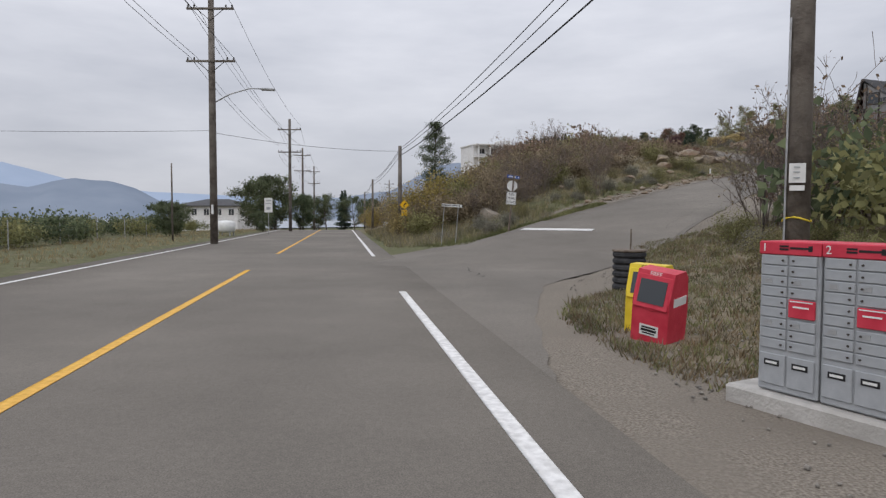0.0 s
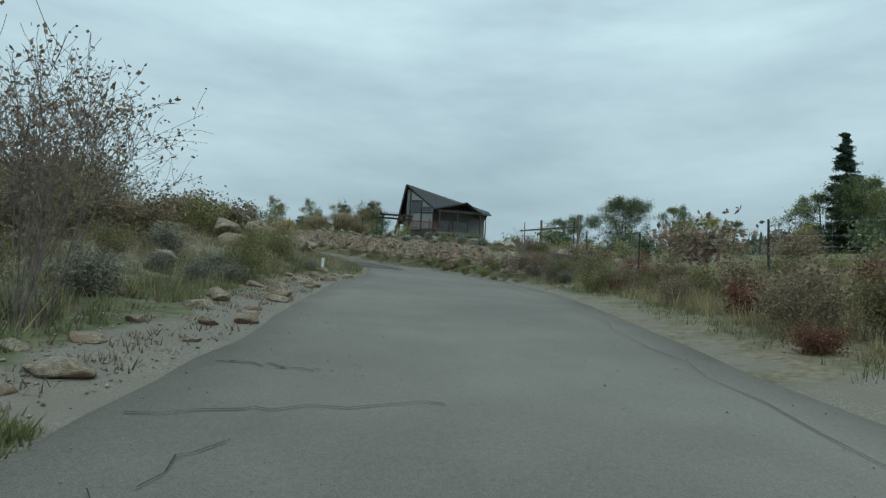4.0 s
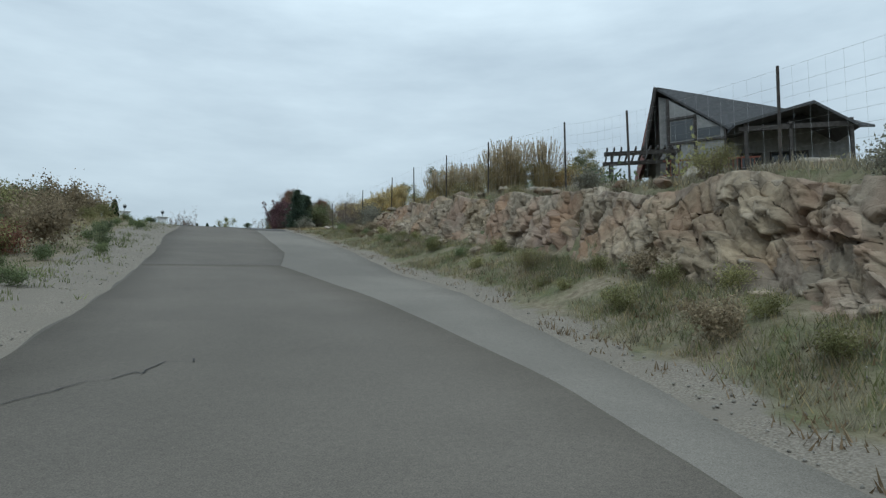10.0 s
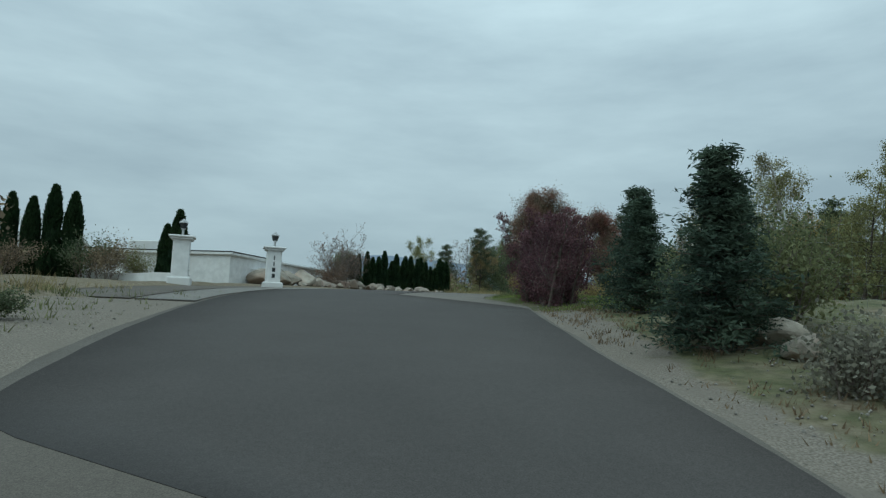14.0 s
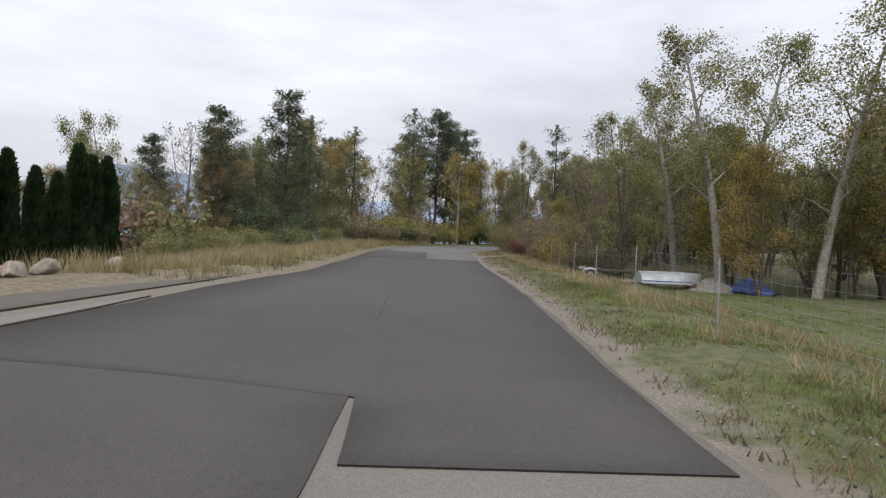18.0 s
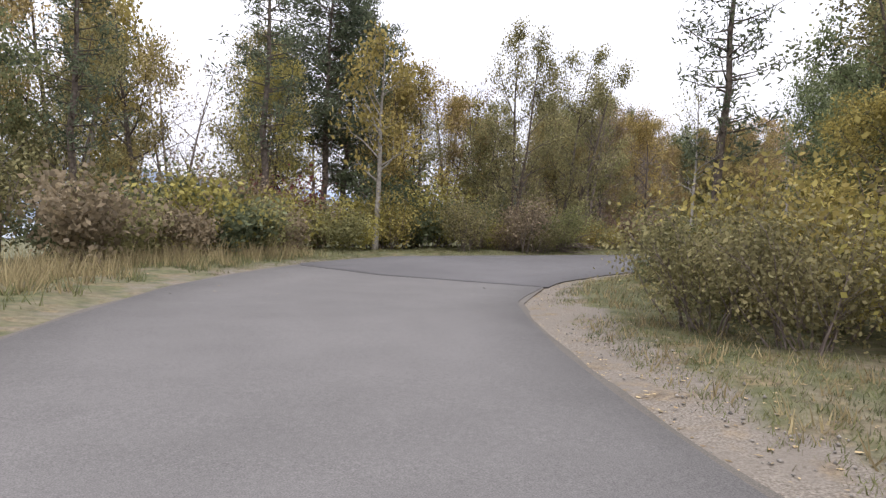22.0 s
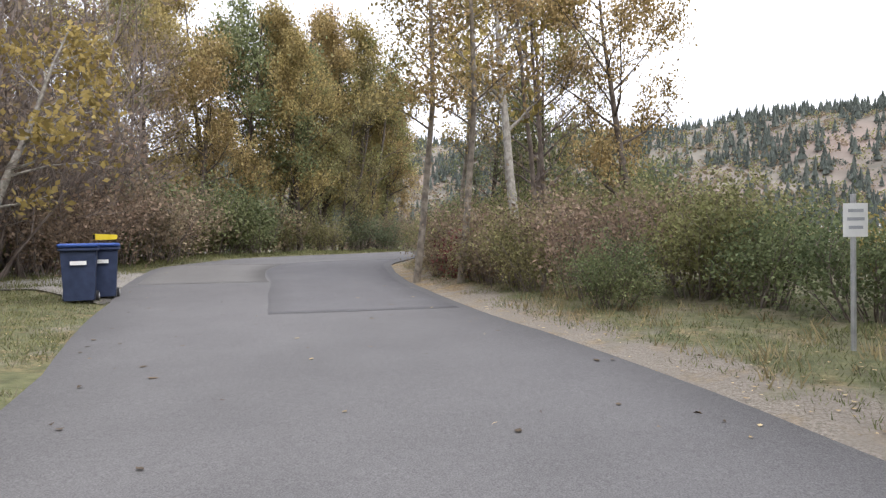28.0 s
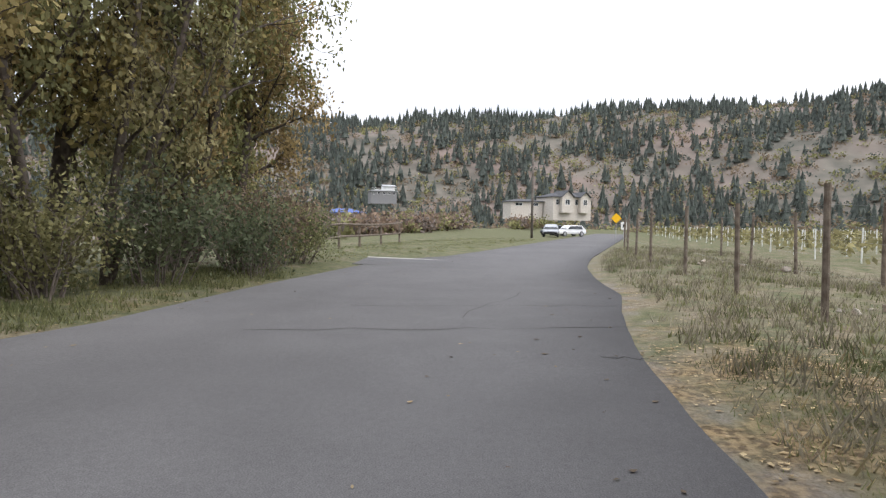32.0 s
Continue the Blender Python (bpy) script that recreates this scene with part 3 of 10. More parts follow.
def land(x, y):
    """Height of the ground."""
    x, y = np.asarray(x, float).ravel(), np.asarray(y, float).ravel()
    s, d, z = locate(x, y)
    el, er = edge_left(s) - apron_left(s), edge_right(s)
    over = np.where(d < 0, el - d, d - er)
    flat = over < 0.15
    right = d > 0
    o = np.maximum(over, 0)
    c = cut(s)
    bank_r = 0.12 * smooth_step(0.2, 1.5, o) + (out_right(s) - 0.12) * smooth_step(1.5, 9, o) * (c < 0.05) + far_right(s) * smooth_step(9, 70, o)
    foot = np.where(c > 0.05, 5.0, 99)
    face = c * smooth_step(foot + 0.75, foot + 1.95, d) + np.where(c > 0.05, (0.25 * smooth_step(6.5, 12, d)), 0)
    bank_r = np.where(c > 0.05, 0.10 * smooth_step(0.2, 1.2, o) + 0.25 * c * smooth_step(er + 0.7, 5.3, d) * (1 - smooth_step(foot + 0.75, foot + 1.95, d)) + face + np.maximum(far_right(s) - c, 0) * smooth_step(9, 60, o), bank_r)
    bank_l = 0.10 * smooth_step(0.2, 1.5, o) + (out_left(s) - 0.10) * smooth_step(1.0, 7, o) + far_left(s) * smooth_step(7, 30, o)
    h = z + np.where(right, bank_r, bank_l)
    rough = smooth_step(0.3, 4.0, o) * (0.10 * wobble(x, y, 2.3) + 0.05 * wobble(x + 7, y, 0.8) + 0.35 * smooth_step(6, 40, o) * wobble(x, y, 14))
    h = h + rough
    h = h + np.where((s < 27) & (d > 2.4), 0.38 * smooth_step(2.7, 6.5, d) * (1 - smooth_step(20, 27, s)), 0.0)
    # the main road at the start, and the land that falls from it to the lake
    u, v = main_uv(x, y)
    main = -0.0 - 0.02 * np.maximum(u - 70, 0) - 0.05 * np.maximum(u - 190, 0) - 0.016 * np.maximum(-v - 7, 0) + 0.06 * wobble(x, y, 3) * smooth_step(6, 9, np.abs(v))
    w = 1 - smooth_step(4.2, 13 + 0.28 * np.maximum(u - 20, 0), v)
    w = np.where((s < 27) & (d > -1.5), w * (1 - smooth_step(16, 27, s)) + 0 * w, w)
    h = h * (1 - w) + main * w
    h = np.where(s < 16, np.where(d > 2.4, h, h * 0.0 + np.where(v > -7, 0.0, h)), h)
    # far off the land settles
    dist = np.abs(d)
    leftish = np.where(d < 0, 1.0, 0.0)
    sink = leftish * (0.20 * np.maximum(dist - 34, 0))
    h = h - sink * (1 - w)
    h = np.maximum(h, -7.4)
    h = np.where(flat & (s > 16), np.where(s < 24, np.maximum(z, 0.0), z) - 0.03, h)
    h = np.where((np.abs(v + 0.4) < 5.2) & (u > -70) & (u < 160) & (w > 0.99), -0.03 - 0.02 * np.maximum(u - 70, 0), h)
    return h


def ground_at(x, y):
    return float(land([x], [y])[0])


# ---------------------------------------------------------------- ground


def ground_material():
    m = bpy.data.materials.new("verge_earth_and_grass")
    m.use_nodes = True
    n, l = m.node_tree.nodes, m.node_tree.links
    p = n["Principled BSDF"]
    p.inputs["Roughness"].default_value = 0.95
    p.inputs["Specular IOR Level"].default_value = 0.15
    tc = n.new("ShaderNodeTexCoord")
    at = n.new("ShaderNodeVertexColor")
    at.layer_name = "cover"
    sep = n.new("ShaderNodeSeparateColor")
    l.new(at.outputs["Color"], sep.inputs[0])

    def tex(scale, detail=5.0):
        t = n.new("ShaderNodeTexNoise")
        t.inputs["Scale"].default_value, t.inputs["Detail"].default_value = scale, detail
        l.new(tc.outputs["Object"], t.inputs["Vector"])
        return t.outputs["Fac"]

    def mixed(fac, a, b):
        x = n.new("ShaderNodeMix")
        x.data_type = "RGBA"
        l.new(fac, x.inputs[0])
        for sock, val in ((6, a), (7, b)):
            if isinstance(val, tuple):
                x.inputs[sock].default_value = rgba(val)
            else:
                l.new(val, x.inputs[sock])
        return x.outputs[2]

    def stretch(fac, lo, hi):
        r = n.new("ShaderNodeMapRange")
        r.inputs["From Min"].default_value, r.inputs["From Max"].default_value = lo, hi
        l.new(fac, r.inputs["Value"])
        return r.outputs[0]

    def ragged(weight, scale, amount):
        a = n.new("ShaderNodeMath")
        a.operation = "MULTIPLY_ADD"
        l.new(tex(scale), a.inputs[0])
        a.inputs[1].default_value = amount
        l.new(weight, a.inputs[2])
        return stretch(a.outputs[0], 0.5 + amount / 2 - 0.12, 0.5 + amount / 2 + 0.12)

    dry = mixed(stretch(tex(7), 0.35, 0.65), (0.145, 0.118, 0.080), (0.250, 0.212, 0.150))
    green = mixed(stretch(tex(5), 0.35, 0.65), (0.086, 0.092, 0.048), (0.152, 0.150, 0.078))
    earth = mixed(ragged(sep.outputs[1], 1.3, 0.9), dry, green)
    stone = mixed(stretch(tex(48), 0.34, 0.66), (0.140, 0.120, 0.098), (0.285, 0.252, 0.208))
    stone = mixed(stretch(tex(1.1), 0.45, 0.65), stone, (0.20, 0.175, 0.145))
    earth = mixed(ragged(sep.outputs[0], 1.6, 1.1), earth, stone)
    litter = mixed(stretch(tex(14), 0.42, 0.58), (0.12, 0.085, 0.05), (0.30, 0.22, 0.12))
    earth = mixed(ragged(sep.outputs[2], 2.0, 0.8), earth, litter)
    l.new(earth, p.inputs["Base Color"])
    bp = n.new("ShaderNodeBump")
    bp.inputs["Strength"].default_value, bp.inputs["Distance"].default_value = 0.7, 0.05
    l.new(tex(18, 8), bp.inputs["Height"])
    l.new(bp.outputs[0], p.inputs["Normal"])
    return m


def axis(lo, hi, step, reach):
    a = list(np.arange(lo, hi + 0.01, step))
    g, e = step, hi
    up = []
    while e < reach:
        g *= 1.16
        e += g
        up.append(e)
    g, e = step, lo
    down = []
    while e > -reach:
        g *= 1.16
        e -= g
        down.append(e)
    return np.array(down[::-1] + a + up)


GRASS_FROM = curve((4.6, 2.7), (6.5, 2.2), (8, 2.0), (9.5, 2.05), (11, 2.5), (13, 3.8), (15, 5.0), (18, 5.4), (20, 6.0), (22.2, 7.2), (25, 12.4), (32, 18))
gx, gy = axis(-24, 190, 0.7, 3600), axis(-14, 232, 0.7, 3600)
GX, GY = np.meshgrid(gx, gy)
flat_x, flat_y = GX.ravel(), GY.ravel()
GZ = land(flat_x, flat_y)
gi = np.arange(len(flat_x)).reshape(GX.shape)
quads = np.stack([gi[:-1, :-1], gi[:-1, 1:], gi[1:, 1:], gi[1:, :-1]], -1).reshape(-1, 4)
M["ground"] = ground_material()
ground_mesh = mesh_arrays("ground", np.stack([flat_x, flat_y, GZ], 1), quads, M["ground"], smooth=True)
gs, gd, gz0 = locate(flat_x, flat_y)
over = np.where(gd < 0, edge_left(gs) - gd, gd - edge_right(gs))
gravel_left = curve((0, 0.4), (28, 0.75), (48, 0.85), (56, 0.5), (66, 0.35), (74, 0.9), (90, 1.0), (135, 1.0), (142, 0.9), (168, 0.8), (176, 0.3), (200, 0.35), (210, 0.6), (222, 0.35), (260, 0.3), (400, 0.3))
gravel_right = curve((0, 0.30), (20, 0.35), (30, 0.4), (50, 0.55), (60, 0.9), (131, 0.95), (135, 0.3), (144, 0.3), (150, 0.5), (160, 0.65), (180, 0.85), (196, 0.9), (206, 0.9), (214, 0.5), (222, 1.0), (234, 0.8), (245, 0.75), (260, 0.8), (272, 0.5), (400, 0.3))
wide_left = curve((0, 2), (28, 2.2), (50, 1.8), (60, 1.2), (85, 2.4), (110, 2.8), (132, 3.4), (150, 4.0), (170, 2.6), (180, 1.0), (205, 1.2), (220, 1.0), (400, 0.8))
wide_right = curve((0, 3.5), (20, 2.5), (40, 1.4), (60, 1.1), (90, 0.85), (125, 1.0), (134, 2.0), (152, 1.2), (166, 0.9), (180, 1.1), (196, 1.1), (206, 1.8), (214, 1.2), (226, 2.4), (240, 1.3), (262, 1.6), (272, 1.0), (400, 0.6))
gw = np.where(gd < 0, gravel_left(gs) * (1 - smooth_step(0.4, 1.0, over / wide_left(gs))), gravel_right(gs) * (1 - smooth_step(0.4, 1.0, over / wide_right(gs))))
green_left = curve((0, 0.5), (30, 0.75), (50, 0.45), (70, 0.45), (90, 0.3), (130, 0.25), (170, 0.2), (190, 0.4), (225, 0.8), (245, 0.95), (262, 0.75), (275, 0.6), (400, 0.7))
green_right = curve((0, 0.35), (40, 0.4), (58, 0.5), (66, 0.5), (112, 0.5), (120, 0.5), (140, 0.6), (158, 0.95), (186, 0.9), (196, 0.5), (210, 0.7), (225, 0.55), (250, 0.6), (280, 0.5), (400, 0.7))
gg = np.where(gd < 0, green_left(gs), green_right(gs))
gl = np.where(gs > 195, np.where(gs < 285, 0.36, 0.2), 0.0) * (1 - smooth_step(1.5, 12, over))
grass_from = GRASS_FROM(flat_y)
gl = np.where((gs > 256) & (gs < 276) & (gd > 0) & (over < 1.7), 0.5, gl)
gw = np.where((gs < 40) & (gd > 0.8) & (flat_x < grass_from + 0.3) & (flat_y < 32), 0.95, gw)
um, vm = main_uv(flat_x, flat_y)
gg = np.where((vm < -6) & (gs < 60), 0.62, gg)
gw = np.where((gd > 0) & (cut(gs) > 0.3) & (gd < 6.5), np.maximum(gw, 0.20), gw)
cover = np.ones((len(flat_x), 4), np.float32)
cover[:, 0], cover[:, 1], cover[:, 2] = gw, gg, gl
ca = ground_mesh.color_attributes.new("cover", "FLOAT_COLOR", "POINT")
ca.data.foreach_set("color", cover.ravel())
tagged(new("ground", ground_mesh), "dry autumn verge of earth, gravel and patchy grass", "ground", kind="structure")


def ribbon(name, s0, s1, left, right, lift, mat, step=0.6, ragged=0.0, cols=6, seed=1):
    """A strip of surface along the lane between two offsets."""
    rng = np.random.RandomState(seed)
    n = max(int((s1 - s0) / step), 1) + 1
    s = np.linspace(s0, s1, n)
    soft = np.array([0.25, 0.5, 0.25])
    wave = [np.convolve(np.pad(rng.uniform(-1, 1, n), 1, mode="edge"), soft, mode="valid") for _ in range(2)]
    lo, hi = left(s) + ragged * wave[0], right(s) + ragged * wave[1]
    t = np.linspace(0, 1, cols)
    d = lo[:, None] + (hi - lo)[:, None] * t[None]
    sx, sy, sz = on_line(np.repeat(s, cols), d.ravel())
    z = sz + lift
    z = np.where(np.repeat(s, cols) < 18, lift, z)
    top = np.stack([sx, sy, z], 1)
    low = top - np.array([0, 0, 0.12])
    i = np.arange(n * cols).reshape(n, cols)
    f = np.stack([i[:-1, :-1], i[:-1, 1:], i[1:, 1:], i[1:, :-1]], -1).reshape(-1, 4)
    ring = np.concatenate([i[0, :], i[1:, -1], i[-1, -2::-1], i[-2:0:-1, 0]])
    nx = np.roll(ring, -1)
    sides = np.stack([ring, nx, nx + n * cols, ring + n * cols], 1)
    return mesh_arrays(name, np.concatenate([top, low]), np.concatenate([f, sides]), mat)


def const(v):
    return lambda s: np.full(np.shape(s), float(v))


# the lane
tagged(new("lane_road", ribbon("lane_road", 25.0, 395, edge_left, edge_right, 0.0, M["asphalt_old"], 0.5, 0.07, 8, 3)),
       "worn grey asphalt lane with crumbling edges", "road", kind="structure")


def patch(name, s0, s1, left, right, mat, label, lift=0.012, ragged=0.03, seed=5):
    return tagged(new(name, ribbon(name, s0, s1, left, right, lift, mat, 0.5, ragged, 5, seed)), label, "road patch", kind="structure")


patch("road_patch", 70.5, 80.0, curve((70.5, -2.0), (74, -2.2), (80, -2.6)), curve((70.5, 0.6), (74, 0.35), (80, -0.2)), M["asphalt_dark"], "dark asphalt repair patch on the grey lane")
patch("road_patch", 74.0, 98.4, curve((74, 0.2), (78, -0.4), (80.0, -1.0), (80.1, -2.66), (98.4, -3.66)), curve((74, 1.2), (79, 2.2), (86, 2.1), (92, 1.3), (98.4, -0.2)), M["asphalt_mid"], "mid-grey resurfaced strip of the lane", 0.008)
patch("road_patch", 98.4, 124.0, curve((98.4, -3.66), (110, -3.76), (118, -3.27), (124, -2.9)), curve((98.4, -0.2), (103, 0.3), (117.4, 0.6), (120, 0.5), (122, -0.2), (124, -0.4)), M["asphalt_mid"], "mid-grey resurfaced strip of the lane", 0.008, seed=6)
patch("road_patch", 117.6, 163.4, curve((117.6, 0.62), (121, 0.5), (123, -2.8), (132, -4.1), (141, -5.3), (152, -5.6), (163.4, -4.8)), curve((117.6, 2.4), (122, 2.9), (134, 3.1), (140, -0.9), (146, -1.1), (154, -0.9), (160, -0.4), (163.4, -0.3)), M["asphalt_dark"], "dark resurfaced asphalt with a cut edge", 0.012, seed=7)
patch("road_patch", 160.2, 188.9, curve((160.2, -0.3), (162.1, -0.3), (162.4, -4.9), (170, -4.2), (176, -3.3), (188.9, -3.3)), curve((160.2, 2.2), (171, 2.7), (188.9, 2.8)), M["asphalt_dark"], "fresh dark asphalt ending in a stepped edge", 0.014, seed=8)
patch("road_patch", 188.9, 196.8, curve((188.9, -3.3), (196.8, -3.7)), curve((188.9, 0.12), (196.8, -0.5)), M["asphalt_dark"], "fresh dark asphalt ending in a stepped edge", 0.014, seed=9)
patch("road_patch", 189.0, 212.6, curve((189, 0.14), (196.8, -0.48), (197.2, -3.75), (200, -4.1), (206, -5.3), (211, -6.0), (212.6, -6.1)), curve((189, 2.75), (193, 2.8), (200, 1.9), (207, 1.2), (212.6, 1.5)), M["asphalt_pale"], "pale worn asphalt beyond the fresh surface", 0.008, seed=10)
patch("road_patch", 253.6, 268.8, curve((253.6, -0.75), (259.3, -1.27), (263.2, -2.2), (266.3, -2.5), (267.6, -1.4), (268.8, 0.9)), curve((253.6, 2.3), (265, 1.25), (268.8, 1.1)), M["asphalt_strip"], "darker asphalt strip in the inner curve", 0.016, seed=11)
patch("road_patch", 259.3, 266.2, lambda s: edge_left(s) + 0.25, curve((259.3, -1.33), (263.2, -2.25), (266.2, -2.55)), M["asphalt_pale"], "pale asphalt patch at the mouth of the driveway", 0.016, seed=15)
patch("road_patch", 210.4, 394.0, lambda s: np.minimum(edge_left(s) - 0.03 + 3.0 * np.clip(211.5 - s, 0, 2), 0.5), lambda s: edge_right(s) + 0.04, M["asphalt_bend"], "grey resurfaced asphalt round the bend", 0.014, seed=14)
patch("road_patch", 132.0, 168.0, curve((132, -5.6), (141, -7.0), (152, -7.2), (162, -6.0), (168, -4.65)), curve((132, -4.3), (141, -5.5), (152, -5.8), (160, -5.2), (168, -4.6)), M["asphalt_edge"], "pale bleached strip along the asphalt edge", 0.004, seed=12)
patch("road_patch", 132.0, 174.0, curve((132, -8.4), (141, -9.2), (152, -8.8), (162, -8.0), (174, -5.2)), curve((132, -5.7), (141, -7.1), (152, -7.3), (162, -6.2), (174, -4.4)), M["asphalt_mid"], "grey asphalt parking apron beside the lane", 0.002, seed=13)


# the main road that the lane leaves
def main_strip(name, u0, u1, v0, v1, lift, mat, step=3.0):
    n = int((u1 - u0) / step) + 1
    u = np.linspace(u0, u1, n)
    cols = 5
    v = np.linspace(v0, v1, cols)
    U, V = np.repeat(u, cols), np.tile(v, n)
    x, y = main_xy(U, V)
    z = lift - 0.02 * np.maximum(U - 70, 0)
    i = np.arange(n * cols).reshape(n, cols)
    f = np.stack([i[:-1, :-1], i[:-1, 1:], i[1:, 1:], i[1:, :-1]], -1).reshape(-1, 4)
    top = np.stack([x, y, z], 1)
    ring = np.concatenate([i[0, :], i[1:, -1], i[-1, -2::-1], i[-2:0:-1, 0]])
    sides = np.stack([ring, np.roll(ring, -1), np.roll(ring, -1) + n * cols, ring + n * cols], 1)
    return mesh_arrays(name, np.concatenate([top, top - np.array([0, 0, 0.10])]), np.concatenate([f, sides]), mat)


tagged(new("main_road", main_strip("main_road", -70, 160, -5.4, 4.4, 0.012, M["asphalt_old"])), "wide grey asphalt road with painted lines", "road", kind="structure")


def mouth_mesh():
    """Apron between the wide road and the start of the lane."""
    s = np.linspace(-6, 29.8, 80)
    rs = np.random.RandomState(4)
    lo = curve((-6, -2.4), (8, -3.2), (14, -4.2), (20, -5.0), (23, -5.6), (25.8, -5.8), (27, -4.6), (28.2, -3.5), (29.8, -2.6))(s)
    hi = curve((-6, 0.9), (4, 1.15), (10, 1.55), (14, 1.75), (16.5, 2.4), (20, 3.4), (22, 3.95), (25.5, 4.3), (29.8, 4.4))(s) + rs.uniform(-0.05, 0.05, 80)
    cols = 28
    d = lo[:, None] + (hi - lo)[:, None] * np.linspace(0, 1, cols)[None]
    ss = np.repeat(s, cols)
    x, y, z = on_line(ss, d.ravel())
    side = smooth_step(2.5, 4.6, -d.ravel())
    z = np.maximum(z + 0.006, 0.006) * (1 - side) + side * 0.006
    z = np.where(ss > 17, np.maximum(z, np.where(side > 0, land(x, y) + 0.012, -9)), z)
    q = np.arange(80 * cols).reshape(80, cols)
    f = np.stack([q[:-1, :-1], q[:-1, 1:], q[1:, 1:], q[1:, :-1]], -1).reshape(-1, 4)
    return mesh_arrays("road_mouth", np.stack([x, y, z], 1), f, M["asphalt_old"])


tagged(new("road_mouth", mouth_mesh()), "worn asphalt apron where the lane meets the road", "road", kind="structure")


def paint(name, u0, u1, v0, v1, mat, label):
    tagged(new(name, main_strip(name, u0, u1, v0, v1, 0.018, mat, 2.0)), label, "road marking", kind="structure")


paint("edge_line", -66, 6.6, 3.62, 3.76, M["paint_white"], "white edge line painted on the road")
paint("edge_line", 18, 120, 3.62, 3.76, M["paint_white"], "white edge line painted on the road")
paint("edge_line", -66, 150, -4.72, -4.58, M["paint_white"], "white edge line painted on the road")
paint("centre_line", -66, 12.2, -0.07, 0.07, M["paint_yellow"], "yellow centre line painted on the road")
paint("centre_line", 20, 150, -0.07, 0.07, M["paint_yellow"], "yellow centre line painted on the road")
stop = ribbon("stop_line", 27.2, 27.7, const(-2.3), const(0.9), 0.016, M["paint_white"], 0.25, 0.02, 4)
tagged(new("stop_line", stop), "white stop line painted across half the lane", "road marking", kind="structure")

# driveways
def apron(name, pts, mat, label, lift=0.01):
    sh = Shape()
    sh.add([(x, y, ground_at(x, y) + lift) for x, y in pts] + [(x, y, ground_at(x, y) + lift - 0.12) for x, y in pts],
           [tuple(range(len(pts)))[::-1]] + [(i, (i + 1) % len(pts), (i + 1) % len(pts) + len(pts), i + len(pts)) for i in range(len(pts))])
    return single(name, sh, mat, label, "driveway", kind="structure")


def lane_pts(*sd):
    return [tuple(float(a) for a in on_line(s, d)[:2]) for s, d in sd]


def drive(near, far, mat, label, lift=0.03):
    """A drive laid on the ground between its two sides."""
    cols, rows = 9, 6
    pts = []
    for a0, a1, b0, b1 in zip(near[:-1], near[1:], far[:-1], far[1:]):
        for k in range(rows + (a1 is near[-1])):
            t = k / rows
            p0, p1 = np.array(a0) * (1 - t) + np.array(a1) * t, np.array(b0) * (1 - t) + np.array(b1) * t
            for c in range(cols):
                u = c / (cols - 1)
                pts.append(p0 * (1 - u) + p1 * u)
    p = np.array(pts)
    z = land(p[:, 0], p[:, 1]) + lift
    top = np.column_stack([p, z])
    n = len(p) // cols
    i = np.arange(len(p)).reshape(n, cols)
    f = np.stack([i[:-1, :-1], i[:-1, 1:], i[1:, 1:], i[1:, :-1]], -1).reshape(-1, 4)
    ring = np.concatenate([i[0, :], i[1:, -1], i[-1, -2::-1], i[-2:0:-1, 0]])
    sides = np.stack([ring, np.roll(ring, -1), np.roll(ring, -1) + len(p), ring + len(p)], 1)
    return tagged(new("driveway", mesh_arrays("driveway", np.concatenate([top, top - np.array([0, 0, 0.15])]), np.concatenate([f, sides]), mat)), label, "driveway", kind="structure")


drive([(44.2, 129.8), (45.4, 130.8), (46.6, 131.2), (48.6, 131.3), (53.0, 130.4)], [(46.0, 136.6), (47.2, 135.8), (48.5, 134.6), (50.0, 133.7), (54.0, 133.0)], M["asphalt_old"], "pale driveway off the lane", 0.022)
drive(lane_pts((255.8, -3.9), (257.8, -6.0), (258.7, -9.0), (258.2, -16.0)), lane_pts((262.2, -3.9), (263.0, -6.0), (263.3, -9.0), (262.2, -16.0)), M["gravel"], "pale gravel driveway off the lane")
apron("driveway", [(150.6, 208.6), (155.3, 207.9), (155.2, 213.5), (152.2, 213.5), (151.9, 211.2)], M["asphalt_bend"], "grey asphalt side drive joining the lane", 0.02)
apron("driveway_edge", [(155.2, 213.5), (155.3, 210.0), (155.6, 208.1), (156.8, 207.4), (156.9, 207.65), (155.85, 208.25), (155.55, 210.0), (155.45, 213.5)], M["concrete"], "pale concrete edge beside the grass strip", 0.035)
# cracks in the asphalt
rng = random.Random(11)


def crack(s0, d0, s1, d1, width=0.015, jag=0.12):
    n = 12
    pts_l, pts_r = [], []
    for k in range(n):
        t = k / (n - 1)
        s, d = s0 + (s1 - s0) * t + rng.uniform(-jag, jag), d0 + (d1 - d0) * t + rng.uniform(-jag, jag)
        w = width * rng.uniform(0.4, 1.3)
        for store, off in ((pts_l, -w), (pts_r, w)):
            x, y, z = on_line(s + (off if abs(d1 - d0) > abs(s1 - s0) else 0), d + (off if abs(d1 - d0) <= abs(s1 - s0) else 0))
            store.append((float(x), float(y), (float(z) if s > 18 else 0.0) + 0.017))
    sh = Shape()
    sh.add(pts_l + pts_r, [(k, k + 1, n + k + 1, n + k) for k in range(n - 1)])
    single("road_crack", sh, M["crack"], "dark jagged crack in the asphalt", "crack", group="cracks in the lane", kind="structure")


